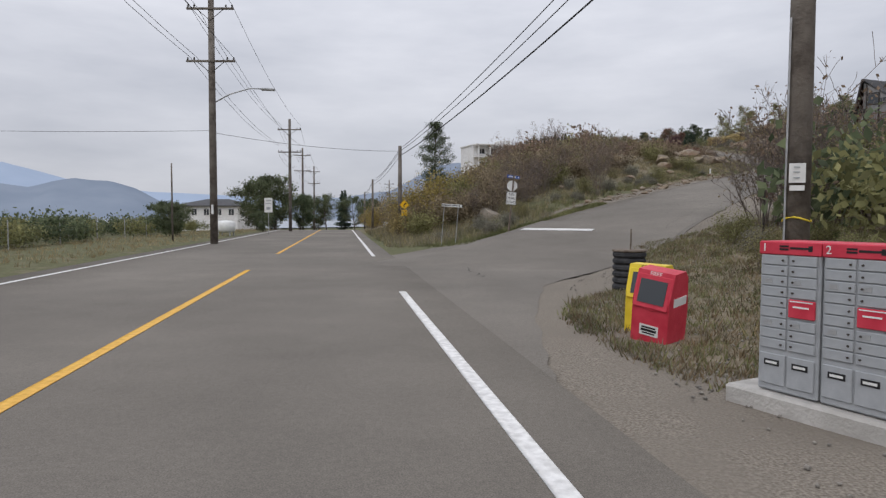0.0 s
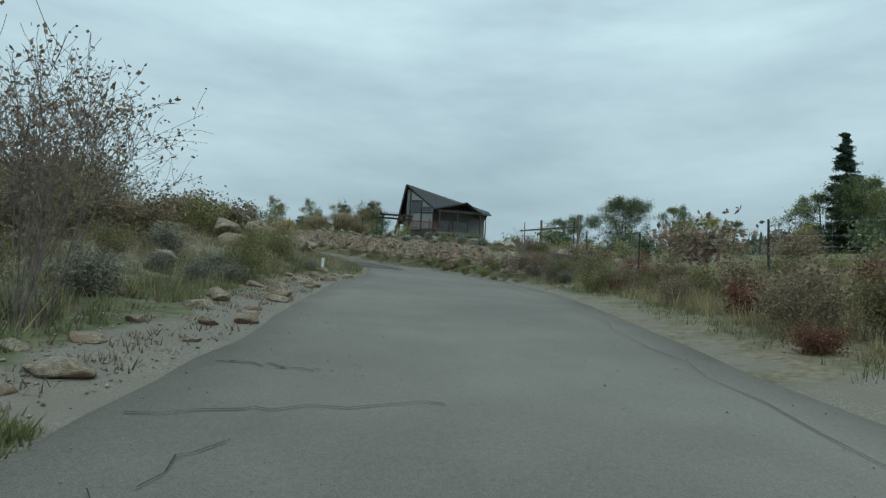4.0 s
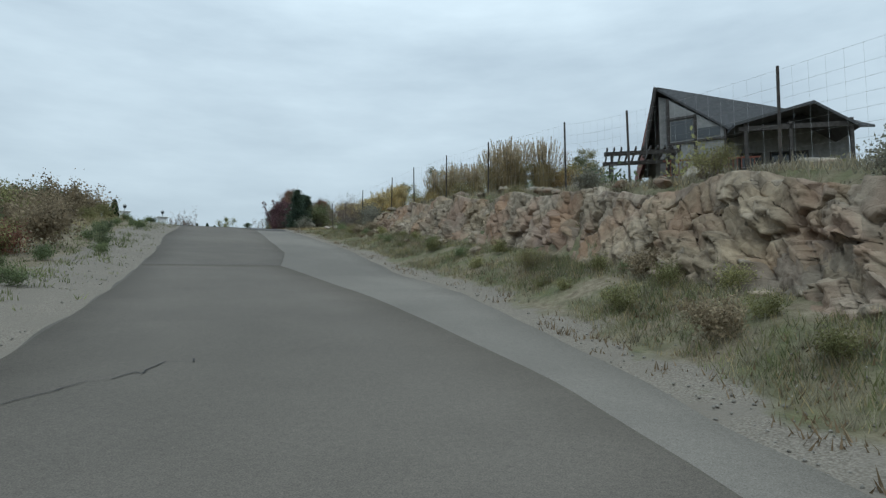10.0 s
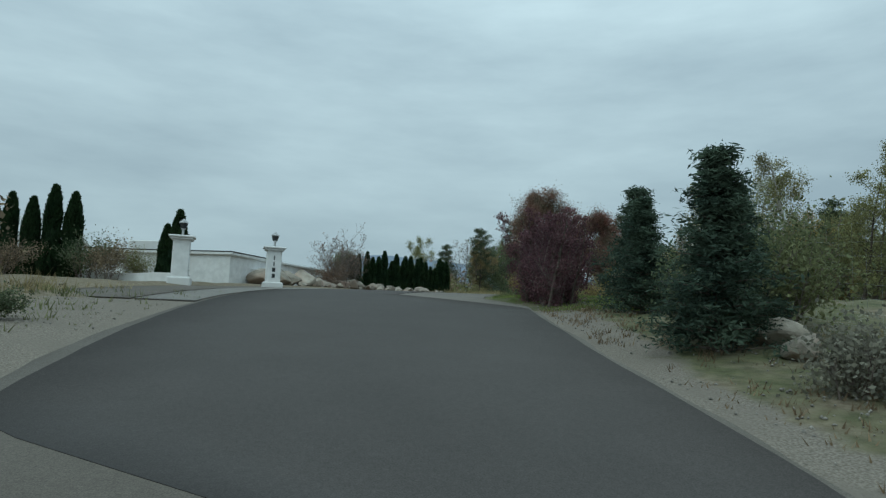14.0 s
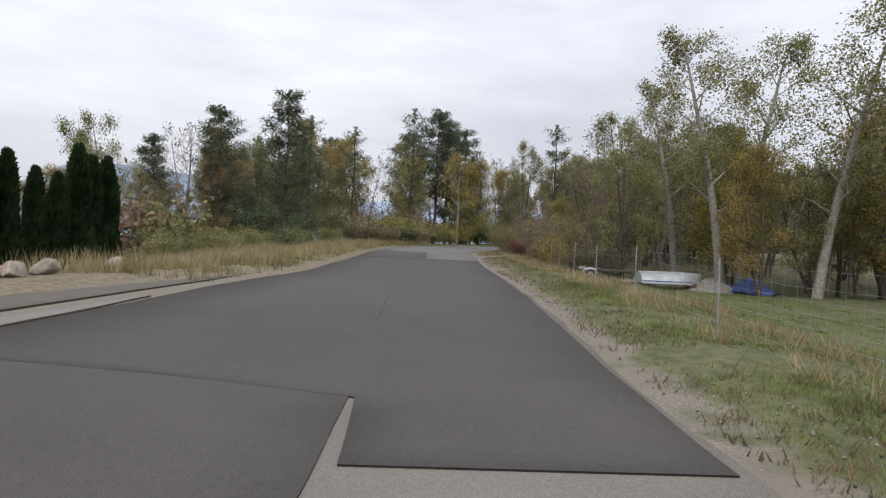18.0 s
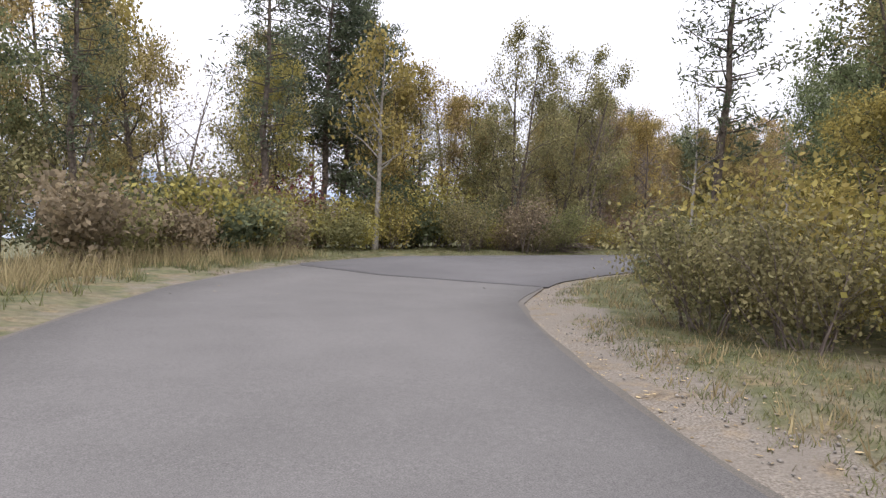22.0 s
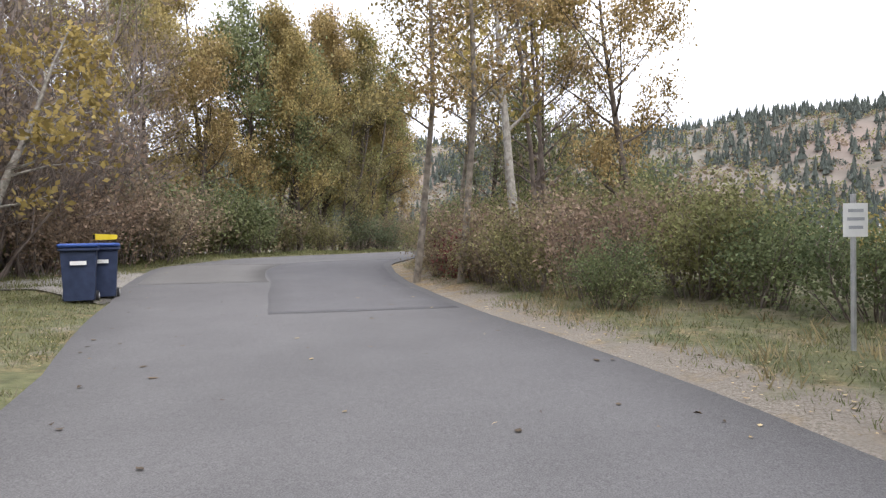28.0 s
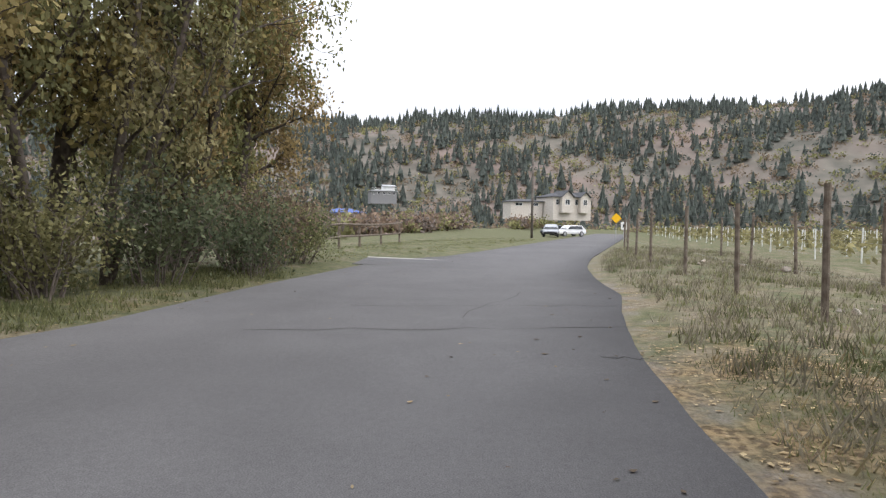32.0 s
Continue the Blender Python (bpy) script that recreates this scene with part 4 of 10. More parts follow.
for c in ((277.5, -2.4, 278.4, 3.0), (280.0, -1.6, 281.0, 3.4), (276.2, 2.0, 276.0, 3.2), (36.0, 3.2, 47, 3.6, 0.006), (64.0, -1.4, 64.6, 1.8), (66.5, -1.0, 67.0, 1.0), (15.5, 0.2, 18.5, -0.9), (36.5, -2.0, 37.2, 0.2, 0.010), (38.4, -2.1, 38.2, -0.9, 0.012), (35.0, 0.9, 35.2, 1.5), (34.0, -2.0, 36.0, -1.2, 0.008), (50.0, 3.4, 58.0, 3.3, 0.006),
          (28.0, 3.6, 36.0, 3.3, 0.006), (166, -0.4, 174, -0.5, 0.009, 0.02), (174, -0.5, 182, -0.3, 0.008, 0.02), (182, -0.3, 188.6, -0.2, 0.009, 0.02), (211.5, -4.2, 214.5, -1.0, 0.008), (213.0, 0.4, 216.0, 1.2, 0.008), (279.0, 0.4, 283.0, 1.6, 0.008), (86.0, -2.4, 87.5, -1.2, 0.008), (118.6, 0.7, 118.3, 2.3, 0.006)):
    crack(*c)

# ---------------------------------------------------------------- rock cut beside the lane


def chance(a, b, seed):
    """A steady random number for a pair of whole numbers."""
    q = np.sin(a * 127.1 + b * 311.7 + seed * 74.7) * 43758.5453
    return q - np.floor(q)


def cells(s, z, wide, high, turn, seed):
    """Jointed rock in angular cells: how far each place stands out of the face, how near it is to a joint, and its block's number."""
    ca, sa = math.cos(radians(turn)), math.sin(radians(turn))
    a, b = (s * ca + z * sa) / wide, (z * ca - s * sa) / high
    i0, j0 = np.floor(a), np.floor(b)
    first, second = np.full(a.shape, 9.0), np.full(a.shape, 9.0)
    plane, number = np.zeros(a.shape), np.zeros(a.shape)
    for di in (-1, 0, 1):
        for dj in (-1, 0, 1):
            i, j = i0 + di, j0 + dj
            px, py = i + 0.1 + 0.8 * chance(i, j, seed), j + 0.1 + 0.8 * chance(i, j, seed + 1)
            dist = np.hypot(a - px, b - py)
            r = chance(i, j, seed + 2)
            flat = r - 0.5 + 1.1 * (chance(i, j, seed + 3) - 0.5) * (a - px) + 1.1 * (chance(i, j, seed + 4) - 0.3) * (b - py)
            near = dist < first
            second = np.where(near, first, np.minimum(second, dist))
            plane, number = np.where(near, flat, plane), np.where(near, r, number)
            first = np.where(near, dist, first)
    return plane, np.clip((second - first) / 0.07, 0, 1), number


def rock_cut():
    ns, nr = 1800, 84
    s1 = np.linspace(57.5, 121, ns)
    s = np.repeat(s1, nr)
    t = np.tile(np.linspace(0, 1, nr), ns)
    h = cut(s)
    bulge = 0.30 * np.sin(s * 0.33 + 1) + 0.20 * np.sin(s * 0.83) + 0.10 * np.sin(s * 2.1)
    foot = 4.95 + 0.6 * bulge
    f = np.minimum(t / 0.86, 1.0)
    back = np.maximum(t - 0.86, 0) / 0.14
    d0 = foot + (1.40 - 0.35 * bulge) * np.interp(f, [0, 0.25, 0.6, 1], [0, 0.40, 0.72, 1]) + back * 1.35
    crown = 0.10 * np.sin(s * 1.3) + 0.30 * (chance(np.floor(s / 0.9 + 0.3 * np.sin(s)), 0, 4) - 0.6)
    up = h * (0.08 + 0.96 * f - 0.12 * back) + crown * f * np.clip(h, 0, 1)
    zz = f * h * 0.9
    p1, e1, r1 = cells(s, zz, 0.85, 0.40, 38, 1.0)
    p2, e2, r2 = cells(s + 0.2 * np.sin(zz * 3), zz, 0.36, 0.15, 44, 5.0)
    p3, e3, r3 = cells(s, zz, 0.20, 0.10, 24, 9.0)
    m = np.sin(math.pi * np.minimum(f * 0.93 + 0.05, 1.0)) ** 0.5 * (1 - back) * np.minimum(1.0, h / 1.0)
    broken = np.clip(1.3 * r1 - 0.1, 0.25, 1.0)
    push = m * (0.24 * p1 + 0.22 * p2 * broken + 0.11 * p3 * broken - 0.26 * (1 - e1) - 0.13 * (1 - e2) * broken - 0.03 * (1 - e3))
    x, y, z = on_line(s, d0 - push)
    v = np.stack([x, y, z - 0.12 + up + 0.10 * m * (r2 - 0.5) + 0.10 * m * (r1 - 0.5)], 1)
    i = np.arange(ns * nr).reshape(ns, nr)
    q = np.stack([i[:-1, :-1], i[1:, :-1], i[1:, 1:], i[:-1, 1:]], -1).reshape(-1, 4)[:, ::-1]
    return mesh_arrays("rock_face", v, q, M["rock"])


tagged(new("rock_face", rock_cut()), "blasted tan rock face with cracks and ledges along the lane", "rock face", kind="structure")


def stone_mesh(seed, flat=0.7, cuts=14, mat="boulder"):
    rr = random.Random(seed)
    bm = bmesh.new()
    for _ in range(cuts):
        q = Vector((rr.gauss(0, 1), rr.gauss(0, 1), rr.gauss(0, 1))).normalized()
        bm.verts.new((q.x * rr.uniform(0.75, 1), q.y * rr.uniform(0.6, 0.9), q.z * flat * rr.uniform(0.7, 1)))
    bmesh.ops.convex_hull(bm, input=bm.verts)
    bmesh.ops.delete(bm, geom=[q for q in bm.verts if not q.link_faces], context="VERTS")
    bmesh.ops.bevel(bm, geom=bm.edges[:], offset=0.045, segments=1, affect="EDGES")
    me = bpy.data.meshes.new("boulder")
    bm.to_mesh(me)
    bm.free()
    me.materials.append(M[mat])
    return me


STONES = [stone_mesh(k) for k in range(9)]
BEDROCK = [stone_mesh(40 + k, 0.55, 18, "rock") for k in range(9)]


def stone(s, d, size, seed, group, label="pale angular boulder on the verge", sink=0.25, name="boulder", at=None, kinds=None):
    rr = random.Random(seed)
    x, y = at or tuple(float(a) for a in on_line(s, d)[:2])
    ob = new(name, (kinds or STONES)[seed % 9])
    ob.matrix_world = Matrix.LocRotScale((x, y, ground_at(x, y) + size * 0.62 * (1 - sink) * 0.7), Euler((rr.uniform(-.2, .2), rr.uniform(-.2, .2), rr.uniform(0, 6.3))),
                                         (size * rr.uniform(0.85, 1.25), size * rr.uniform(0.8, 1.1), size * rr.uniform(0.75, 1.0)))
    return tagged(ob, label, "boulder", group)

# ---------------------------------------------------------------- plants


def leaf_quads(centres, size, rs, flat=0.0):
    """Small diamond leaves round the given centres."""
    n = len(centres)
    a = rs.normal(size=(n, 3))
    a /= np.linalg.norm(a, axis=1)[:, None]
    b = rs.normal(size=(n, 3))
    b[:, 2] *= 1 - flat
    b -= a * (a * b).sum(1)[:, None]
    b /= np.linalg.norm(b, axis=1)[:, None] + 1e-9
    k = (size * rs.uniform(0.6, 1.3, n))[:, None]
    v = np.stack([centres - a * k, centres + b * k * 0.6, centres + a * k, centres - b * k * 0.6], 1).reshape(-1, 3)
    return v, np.arange(4 * n).reshape(n, 4)


def limbs(rs, base, way, length, radius, depth, out, tips, spread=0.6, up=0.15, kids=4, seg=4, wander=0.12):
    """Grows one limb and its side branches."""
    pts, rad = [np.array(base, float)], [radius]
    d = np.array(way, float) / np.linalg.norm(way)
    for k in range(seg):
        d = d + rs.normal(0, wander, 3) + np.array([0, 0, up * 0.25])
        d /= np.linalg.norm(d)
        pts.append(pts[-1] + d * length / seg)
        rad.append(radius * (1 - 0.8 * (k + 1) / seg))
    out.append((pts, rad, 6 if depth > 1 else 4 if depth else 3))
    if depth == 0:
        tips.extend(pts[1:])
        return
    for k in range(kids):
        t = rs.uniform(0.3, 1.0)
        i = min(int(t * seg), seg - 1)
        p = pts[i] + (pts[i + 1] - pts[i]) * (t * seg - i)
        side = rs.normal(0, 1, 3)
        side -= d * (side @ d)
        side /= np.linalg.norm(side) + 1e-9
        w = d * (1 - spread) + side * spread + np.array([0, 0, up])
        limbs(rs, p, w, length * rs.uniform(0.38, 0.62) * (1.15 - 0.5 * t), max(rad[i] * 0.55, 0.006), depth - 1, out, tips, spread, up, kids, seg, wander * 1.2)
    tips.append(pts[-1])


def branch_mesh(name, runs, mat):
    sh = Shape()
    for pts, rad, seg in runs:
        sh.tube(pts, [max(r, 0.005) for r in rad], seg, cap=False)
    return sh.mesh(name, mat, True)


def broadleaf(seed, h=9.0, crown=3.0, clear=0.25, leaves=5000, size=0.10, lean=0.0, stems=1, bark="bark", leaf="leaf_olive", fill=0.5, depth=2, kids=6, thick=1.0):
    """Meshes of a leafy tree: its wood and its crown."""
    rs = np.random.RandomState(seed)
    runs, tips = [], []
    for q in range(stems):
        base = np.array([rs.normal(0, 0.18 * (stems > 1)), rs.normal(0, 0.18 * (stems > 1)), -0.15])
        pts, rad = [base], [thick * (0.016 * h / math.sqrt(stems) + 0.02)]
        d = np.array([lean + rs.normal(0, 0.06 + 0.10 * (stems > 1)), rs.normal(0, 0.06 + 0.10 * (stems > 1)), 1.0])
        n = 8
        for k in range(n):
            d = d + np.array([rs.normal(0, 0.05), rs.normal(0, 0.05), 0.05])
            d /= np.linalg.norm(d)
            pts.append(pts[-1] + d * h * 0.92 / n)
            rad.append(rad[0] * (1 - 0.88 * (k + 1) / n))
        runs.append((pts, rad, 8))
        count = int(18 / math.sqrt(stems))
        for k in range(count):
            t = clear + (0.97 - clear) * (k + rs.uniform(0, 1)) / count
            i = min(int(t * n), n - 1)
            p = pts[i] + (pts[i + 1] - pts[i]) * (t * n - i)
            a = rs.uniform(0, 2 * math.pi)
            shape = math.sin(math.pi * min(1, (t - clear) / (1 - clear) * 0.85 + 0.18))
            limbs(rs, p, (math.cos(a), math.sin(a), 0.55), crown * (0.35 + 0.75 * shape) * rs.uniform(0.8, 1.1), max(rad[i] * 0.45, 0.012), depth - 1, runs, tips, 0.6, 0.15, kids)
    tips = np.array(tips)
    pick = tips[rs.randint(0, len(tips), leaves)] + rs.normal(0, fill * 0.45, (leaves, 3)) * np.array([1, 1, 0.8])
    pick[:, 2] = np.maximum(pick[:, 2], h * clear * 0.55)
    v, f = leaf_quads(pick, np.full(leaves, size), rs)
    return branch_mesh("trunk", runs, M[bark]), mesh_arrays("crown", v, f, M[leaf])


def shrub(seed, h=2.0, wide=1.4, leaves=2600, size=0.06, leaf="leaf_rust", stems=16, bark="twig", depth=1, kids=5, fill=0.22):
    """Meshes of a many-stemmed shrub."""
    rs = np.random.RandomState(seed)
    runs, tips = [], []
    for k in range(stems):
        a = rs.uniform(0, 2 * math.pi)
        r = rs.uniform(0, 0.35) * wide
        limbs(rs, (math.cos(a) * r, math.sin(a) * r, -0.08), (math.cos(a) * wide * rs.uniform(0.1, 0.9), math.sin(a) * wide * rs.uniform(0.1, 0.9), h), h * rs.uniform(0.6, 1.05), 0.018, depth, runs, tips, 0.55, 0.2, kids)
    tips = np.array(tips)
    pick = tips[rs.randint(0, len(tips), leaves)] + rs.normal(0, fill, (leaves, 3))
    pick[:, 2] = np.abs(pick[:, 2]) + 0.03
    v, f = leaf_quads(pick, np.full(leaves, size), rs)
    return branch_mesh("wood", runs, M[bark]), mesh_arrays("foliage", v, f, M[leaf])


def conifer(seed, h=12.0, wide=2.6, clear=0.25, mat="pine", whorls=14, limbs_n=5, clumps=4, needles=34, size=0.24, cone=False, droop=0.0, crooked=0.06):
    """Meshes of a pine (rounded tufts on open limbs) or, with cone, of a spruce (drooping sprays along every limb)."""
    rs = np.random.RandomState(seed)
    pts = [np.array([0, 0, -0.2])]
    for k in range(8):
        pts.append(np.array([rs.normal(0, crooked), rs.normal(0, crooked), h * (k + 1) / 8]))
    runs = [(pts, [0.013 * h * (1 - 0.93 * k / 8) + 0.015 for k in range(9)], 8)]
    centres, spread = [], []
    for k in range(whorls):
        u = (k + rs.uniform(0.0, 0.8)) / whorls
        t = clear + (1 - clear) * u
        if cone:
            reach = wide * (1.03 - u) ** 0.85 * rs.uniform(0.8, 1.12)
        else:
            reach = wide * (0.30 + 0.80 * math.sin(math.pi * min(1.0, 0.16 + 0.80 * u))) * rs.uniform(0.65, 1.1)
        for q in range(limbs_n):
            a = q * 2 * math.pi / limbs_n + rs.uniform(-0.6, 0.6)
            r = reach * rs.uniform(0.6, 1.12)
            p0 = np.array([0, 0, t * h + rs.normal(0, 0.18)])
            p1 = p0 + np.array([math.cos(a) * r * 0.5, math.sin(a) * r * 0.5, r * (0.10 + droop)])
            p2 = p0 + np.array([math.cos(a) * r, math.sin(a) * r, r * ((0.16 if cone else 0.34) + droop * 2)])
            runs.append(([p0, p1, p2], [0.022 + 0.003 * h * (1 - t), 0.016, 0.006], 4))
            for c in range(clumps):
                w = rs.uniform(0.12, 1.03) if cone else 0.42 + 0.62 * (c + rs.uniform(0, 1)) / clumps
                on = p0 * (1 - w) ** 2 + 2 * p1 * w * (1 - w) + p2 * w * w
                centres.append(on + rs.normal(0, 0.07 * r + 0.05, 3) * np.array([1, 1, 0.35 if cone else 0.6]))
                spread.append((0.10 if cone else 0.17) + 0.03 * r)
    for k in range(6 if cone else 10):
        centres.append(np.array([rs.normal(0, 0.08), rs.normal(0, 0.08), h * (0.93 + 0.012 * k)]))
        spread.append(0.08)
    centres, spread = np.array(centres), np.array(spread)
    n = len(centres) * needles
    c = np.repeat(centres, needles, 0) + rs.normal(0, 1, (n, 3)) * np.repeat(spread, needles)[:, None] * np.array([1, 1, 0.6 if cone else 0.75])
    way = rs.normal(size=(n, 3))
    way[:, 2] = (-0.35 if cone else 0.25) + way[:, 2] * (0.45 if cone else 0.8)
    way /= np.linalg.norm(way, axis=1)[:, None]
    side = np.cross(way, rs.normal(size=(n, 3)))
    side /= np.linalg.norm(side, axis=1)[:, None] + 1e-9
    ln = (size * rs.uniform(0.6, 1.2, n))[:, None]
    v = np.stack([c - way * ln * 0.4, c + side * ln * 0.13, c + way * ln * 0.6, c - side * ln * 0.13], 1).reshape(-1, 3)
    return branch_mesh("trunk", runs, M["bark"]), mesh_arrays("crown", v, np.arange(4 * n).reshape(-1, 4), M[mat])


def column(seed, h=3.6, wide=0.55, n=5200):
    """Meshes of a narrow clipped conifer of a hedge."""
    rs = np.random.RandomState(seed)
    t = rs.uniform(0, 1, n) ** 0.85
    r = wide * np.clip(1.15 * (1 - t) ** 0.55, 0, 1) * (0.86 + 0.14 * np.sin(t * 9 + seed)) * np.where(t < 0.06, 0.8, 1)
    a = rs.uniform(0, 2 * math.pi, n)
    rr = r * np.sqrt(rs.uniform(0.55, 1.05, n))
    c = np.stack([rr * np.cos(a), rr * np.sin(a), t * h + 0.04], 1)
    out = np.stack([np.cos(a) * 0.45, np.sin(a) * 0.45, np.ones(n)], 1) + rs.normal(0, 0.25, (n, 3))
    out /= np.linalg.norm(out, axis=1)[:, None]
    side = np.cross(out, rs.normal(size=(n, 3)))
    side /= np.linalg.norm(side, axis=1)[:, None] + 1e-9
    k = rs.uniform(0.10, 0.2, n)[:, None]
    v = np.stack([c - out * k, c + side * k * 0.45, c + out * k * 1.2, c - side * k * 0.45], 1).reshape(-1, 3)
    core = Shape()
    core.lathe([(0.05, -0.1), (wide * 0.72, 0.15), (wide * 0.74, h * 0.4), (wide * 0.5, h * 0.7), (0.03, h * 0.95)], 10)
    return core.mesh("core", M["thuja"], True), mesh_arrays("spray", v, np.arange(4 * n).reshape(n, 4), M["thuja"])


def plume_grass(seed, h=2.6, wide=1.0, plumes=110, blades=900, blade_mat="grass_dry", plume_mat="plume"):
    """Meshes of a tall ornamental grass: arching blades and plumes."""
    rs = np.random.RandomState(seed)
    v, f = [], []

    def blade(base, tip, mid, w):
        side = np.cross(tip - base, [0, 0, 1.0])
        side = side / (np.linalg.norm(side) + 1e-9) * w
        k = len(v)
        v.extend([base - side, base + side, mid + side * 0.8, mid - side * 0.8, tip])
        f.extend([(k, k + 1, k + 2, k + 3), (k + 3, k + 2, k + 4, k + 4)])

    for _ in range(blades):
        a, r = rs.uniform(0, 2 * math.pi), rs.uniform(0.2, 1.0)
        base = np.array([math.cos(a), math.sin(a), 0]) * rs.uniform(0, 0.3) * wide
        mid = base + np.array([math.cos(a) * r * wide * 0.35, math.sin(a) * r * wide * 0.35, h * rs.uniform(0.35, 0.62)])
        blade(base, mid + np.array([math.cos(a) * r * wide * 0.6, math.sin(a) * r * wide * 0.6, rs.uniform(-0.35, 0.25) * h * 0.5]), mid, 0.012)
    green = Shape()
    green.v, green.f = [tuple(q) for q in v], [q if q[2] != q[3] else q[:3] for q in f]
    runs, pv = [], []
    for _ in range(plumes):
        a, r = rs.uniform(0, 2 * math.pi), rs.uniform(0.0, 0.9) * wide
        top = np.array([math.cos(a) * r, math.sin(a) * r, h * rs.uniform(0.72, 1.08)])
        low = np.array([math.cos(a) * r * 0.25, math.sin(a) * r * 0.25, 0])
        runs.append(([low, (low + top) * 0.5, top], [0.007, 0.006, 0.003], 3))
        stem = (top - low) / np.linalg.norm(top - low)
        for _ in range(16):
            w = rs.uniform(0.74, 0.98)
            way = stem + rs.normal(0, 0.16, 3)
            side = np.cross(way, rs.normal(size=3))
            side = side / (np.linalg.norm(side) + 1e-9) * 0.014
            c = low + (top - low) * w + rs.normal(0, 0.012, 3)
            ln = rs.uniform(0.07, 0.16)
            pv.append([c, c + way * ln * 0.5 + side, c + way * ln, c + way * ln * 0.5 - side])
    lv = np.array(pv).reshape(-1, 3)
    return green.mesh("blade_tuft", M[blade_mat]), mesh_arrays("plume", lv, np.arange(len(lv)).reshape(-1, 4), M[plume_mat]), branch_mesh("stalk", runs, M["grass_dry"])


PLANTS = {}


def plant(kind, at, scale=1.0, turn=None, label="", category="tree", group="", stretch=1.0, lean=0.0):
    """Sets a plant of one of the kinds; later ones share its meshes."""
    name, meshes, names = PLANTS[kind]
    ob = new(name)
    for me, nm in zip(meshes, names):
        c = new(nm, me)
        c.parent = ob
    t = random.uniform(0, 360) if turn is None else turn
    ob.matrix_world = Matrix.LocRotScale((at[0], at[1], at[2]), Euler((lean, 0, radians(t))), (scale, scale, scale * stretch))
    return tagged(ob, label, category, group)


def kind(key, name, meshes, names):
    PLANTS[key] = (name, meshes, names)


TC = ("trunk", "crown")
SF = ("wood", "foliage")
kind("pine_a", "pine_tree", conifer(1, 12, 2.5, 0.34, "pine", 15, 5, 5, 34, 0.25), TC)
kind("pine_b", "pine_tree", conifer(2, 12, 2.3, 0.24, "pine", 17, 5, 5, 34, 0.25), TC)
kind("fir", "fir_tree", conifer(6, 10, 2.3, 0.12, "pine", 18, 6, 5, 30, 0.24), TC)
kind("spruce", "spruce_tree", conifer(3, 14, 3.2, 0.05, "spruce", 26, 7, 8, 20, 0.34, True, -0.10), TC)
kind("small_spruce", "spruce_tree", conifer(4, 4, 1.3, 0.03, "spruce", 18, 7, 6, 22, 0.16, True, -0.02, 0.02), TC)
kind("bare_pine", "pine_tree", conifer(5, 12, 1.7, 0.30, "pine", 14, 4, 2, 26, 0.24), TC)
kind("gold", "broadleaf_tree", broadleaf(11, 10, 2.8, 0.2, 14000, 0.062, leaf="leaf_orange", fill=0.5), TC)
kind("yellow", "broadleaf_tree", broadleaf(12, 9, 2.5, 0.15, 13000, 0.062, leaf="leaf_yellow", stems=2, fill=0.6), TC)
kind("olive", "broadleaf_tree", broadleaf(13, 10, 2.7, 0.15, 13000, 0.062, leaf="leaf_olive", stems=2, fill=0.5), TC)
kind("green", "broadleaf_tree", broadleaf(14, 9, 3.2, 0.18, 16000, 0.064, leaf="leaf_green", fill=0.55), TC)
kind("dark", "broadleaf_tree", broadleaf(15, 8, 3.4, 0.14, 17000, 0.064, leaf="leaf_dark", fill=0.6), TC)
kind("round", "broadleaf_tree", broadleaf(21, 5, 2.0, 0.06, 9000, 0.085, leaf="leaf_dark", stems=3, fill=0.4), TC)
kind("poplar", "poplar_tree", broadleaf(16, 15, 2.6, 0.3, 8000, 0.07, leaf="leaf_olive", bark="bark_pale", fill=0.6), TC)
kind("aspen", "aspen_tree", broadleaf(24, 14, 1.9, 0.30, 9000, 0.055, leaf="leaf_orange", bark="bark_tan", fill=0.55, thick=0.42), TC)
kind("bare", "bare_tree", broadleaf(17, 9, 2.6, 0.15, 500, 0.08, leaf="leaf_rust", bark="twig", stems=3, fill=0.4, depth=3, kids=5), TC)
kind("birch", "birch_tree", broadleaf(18, 8, 1.9, 0.35, 1500, 0.10, leaf="leaf_yellow", bark="bark_pale", lean=0.12, fill=0.5), TC)
kind("birch_bare", "birch_tree", broadleaf(23, 8, 1.7, 0.45, 420, 0.055, leaf="leaf_olive", bark="bark_pale", lean=0.08, fill=0.5, thick=0.6), TC)
kind("plum_column", "plum_tree", broadleaf(25, 2.9, 0.30, 0.05, 3400, 0.026, leaf="leaf_maroon", stems=2, fill=0.15), TC)
kind("redtree", "ash_tree", broadleaf(20, 6, 2.35, 0.24, 95000, 0.034, leaf="leaf_ash", stems=2, fill=0.60), TC)
kind("s_rust", "shrub", shrub(31, 2.0, 1.5, 3400, 0.050, "leaf_rust"), SF)
kind("s_red", "shrub", shrub(32, 1.2, 1.2, 3400, 0.050, "leaf_red"), SF)
kind("s_olive", "shrub", shrub(33, 1.8, 1.5, 5600, 0.038, "leaf_olive"), SF)
kind("s_green", "shrub", shrub(34, 1.7, 1.5, 5600, 0.038, "leaf_green"), SF)
kind("s_dark", "shrub", shrub(35, 2.0, 1.6, 3400, 0.053, "leaf_dark"), SF)
kind("s_yellow", "shrub", shrub(36, 1.8, 1.5, 3400, 0.050, "leaf_yellow"), SF)
kind("s_orange", "shrub", shrub(37, 1.8, 1.5, 3400, 0.050, "leaf_orange"), SF)
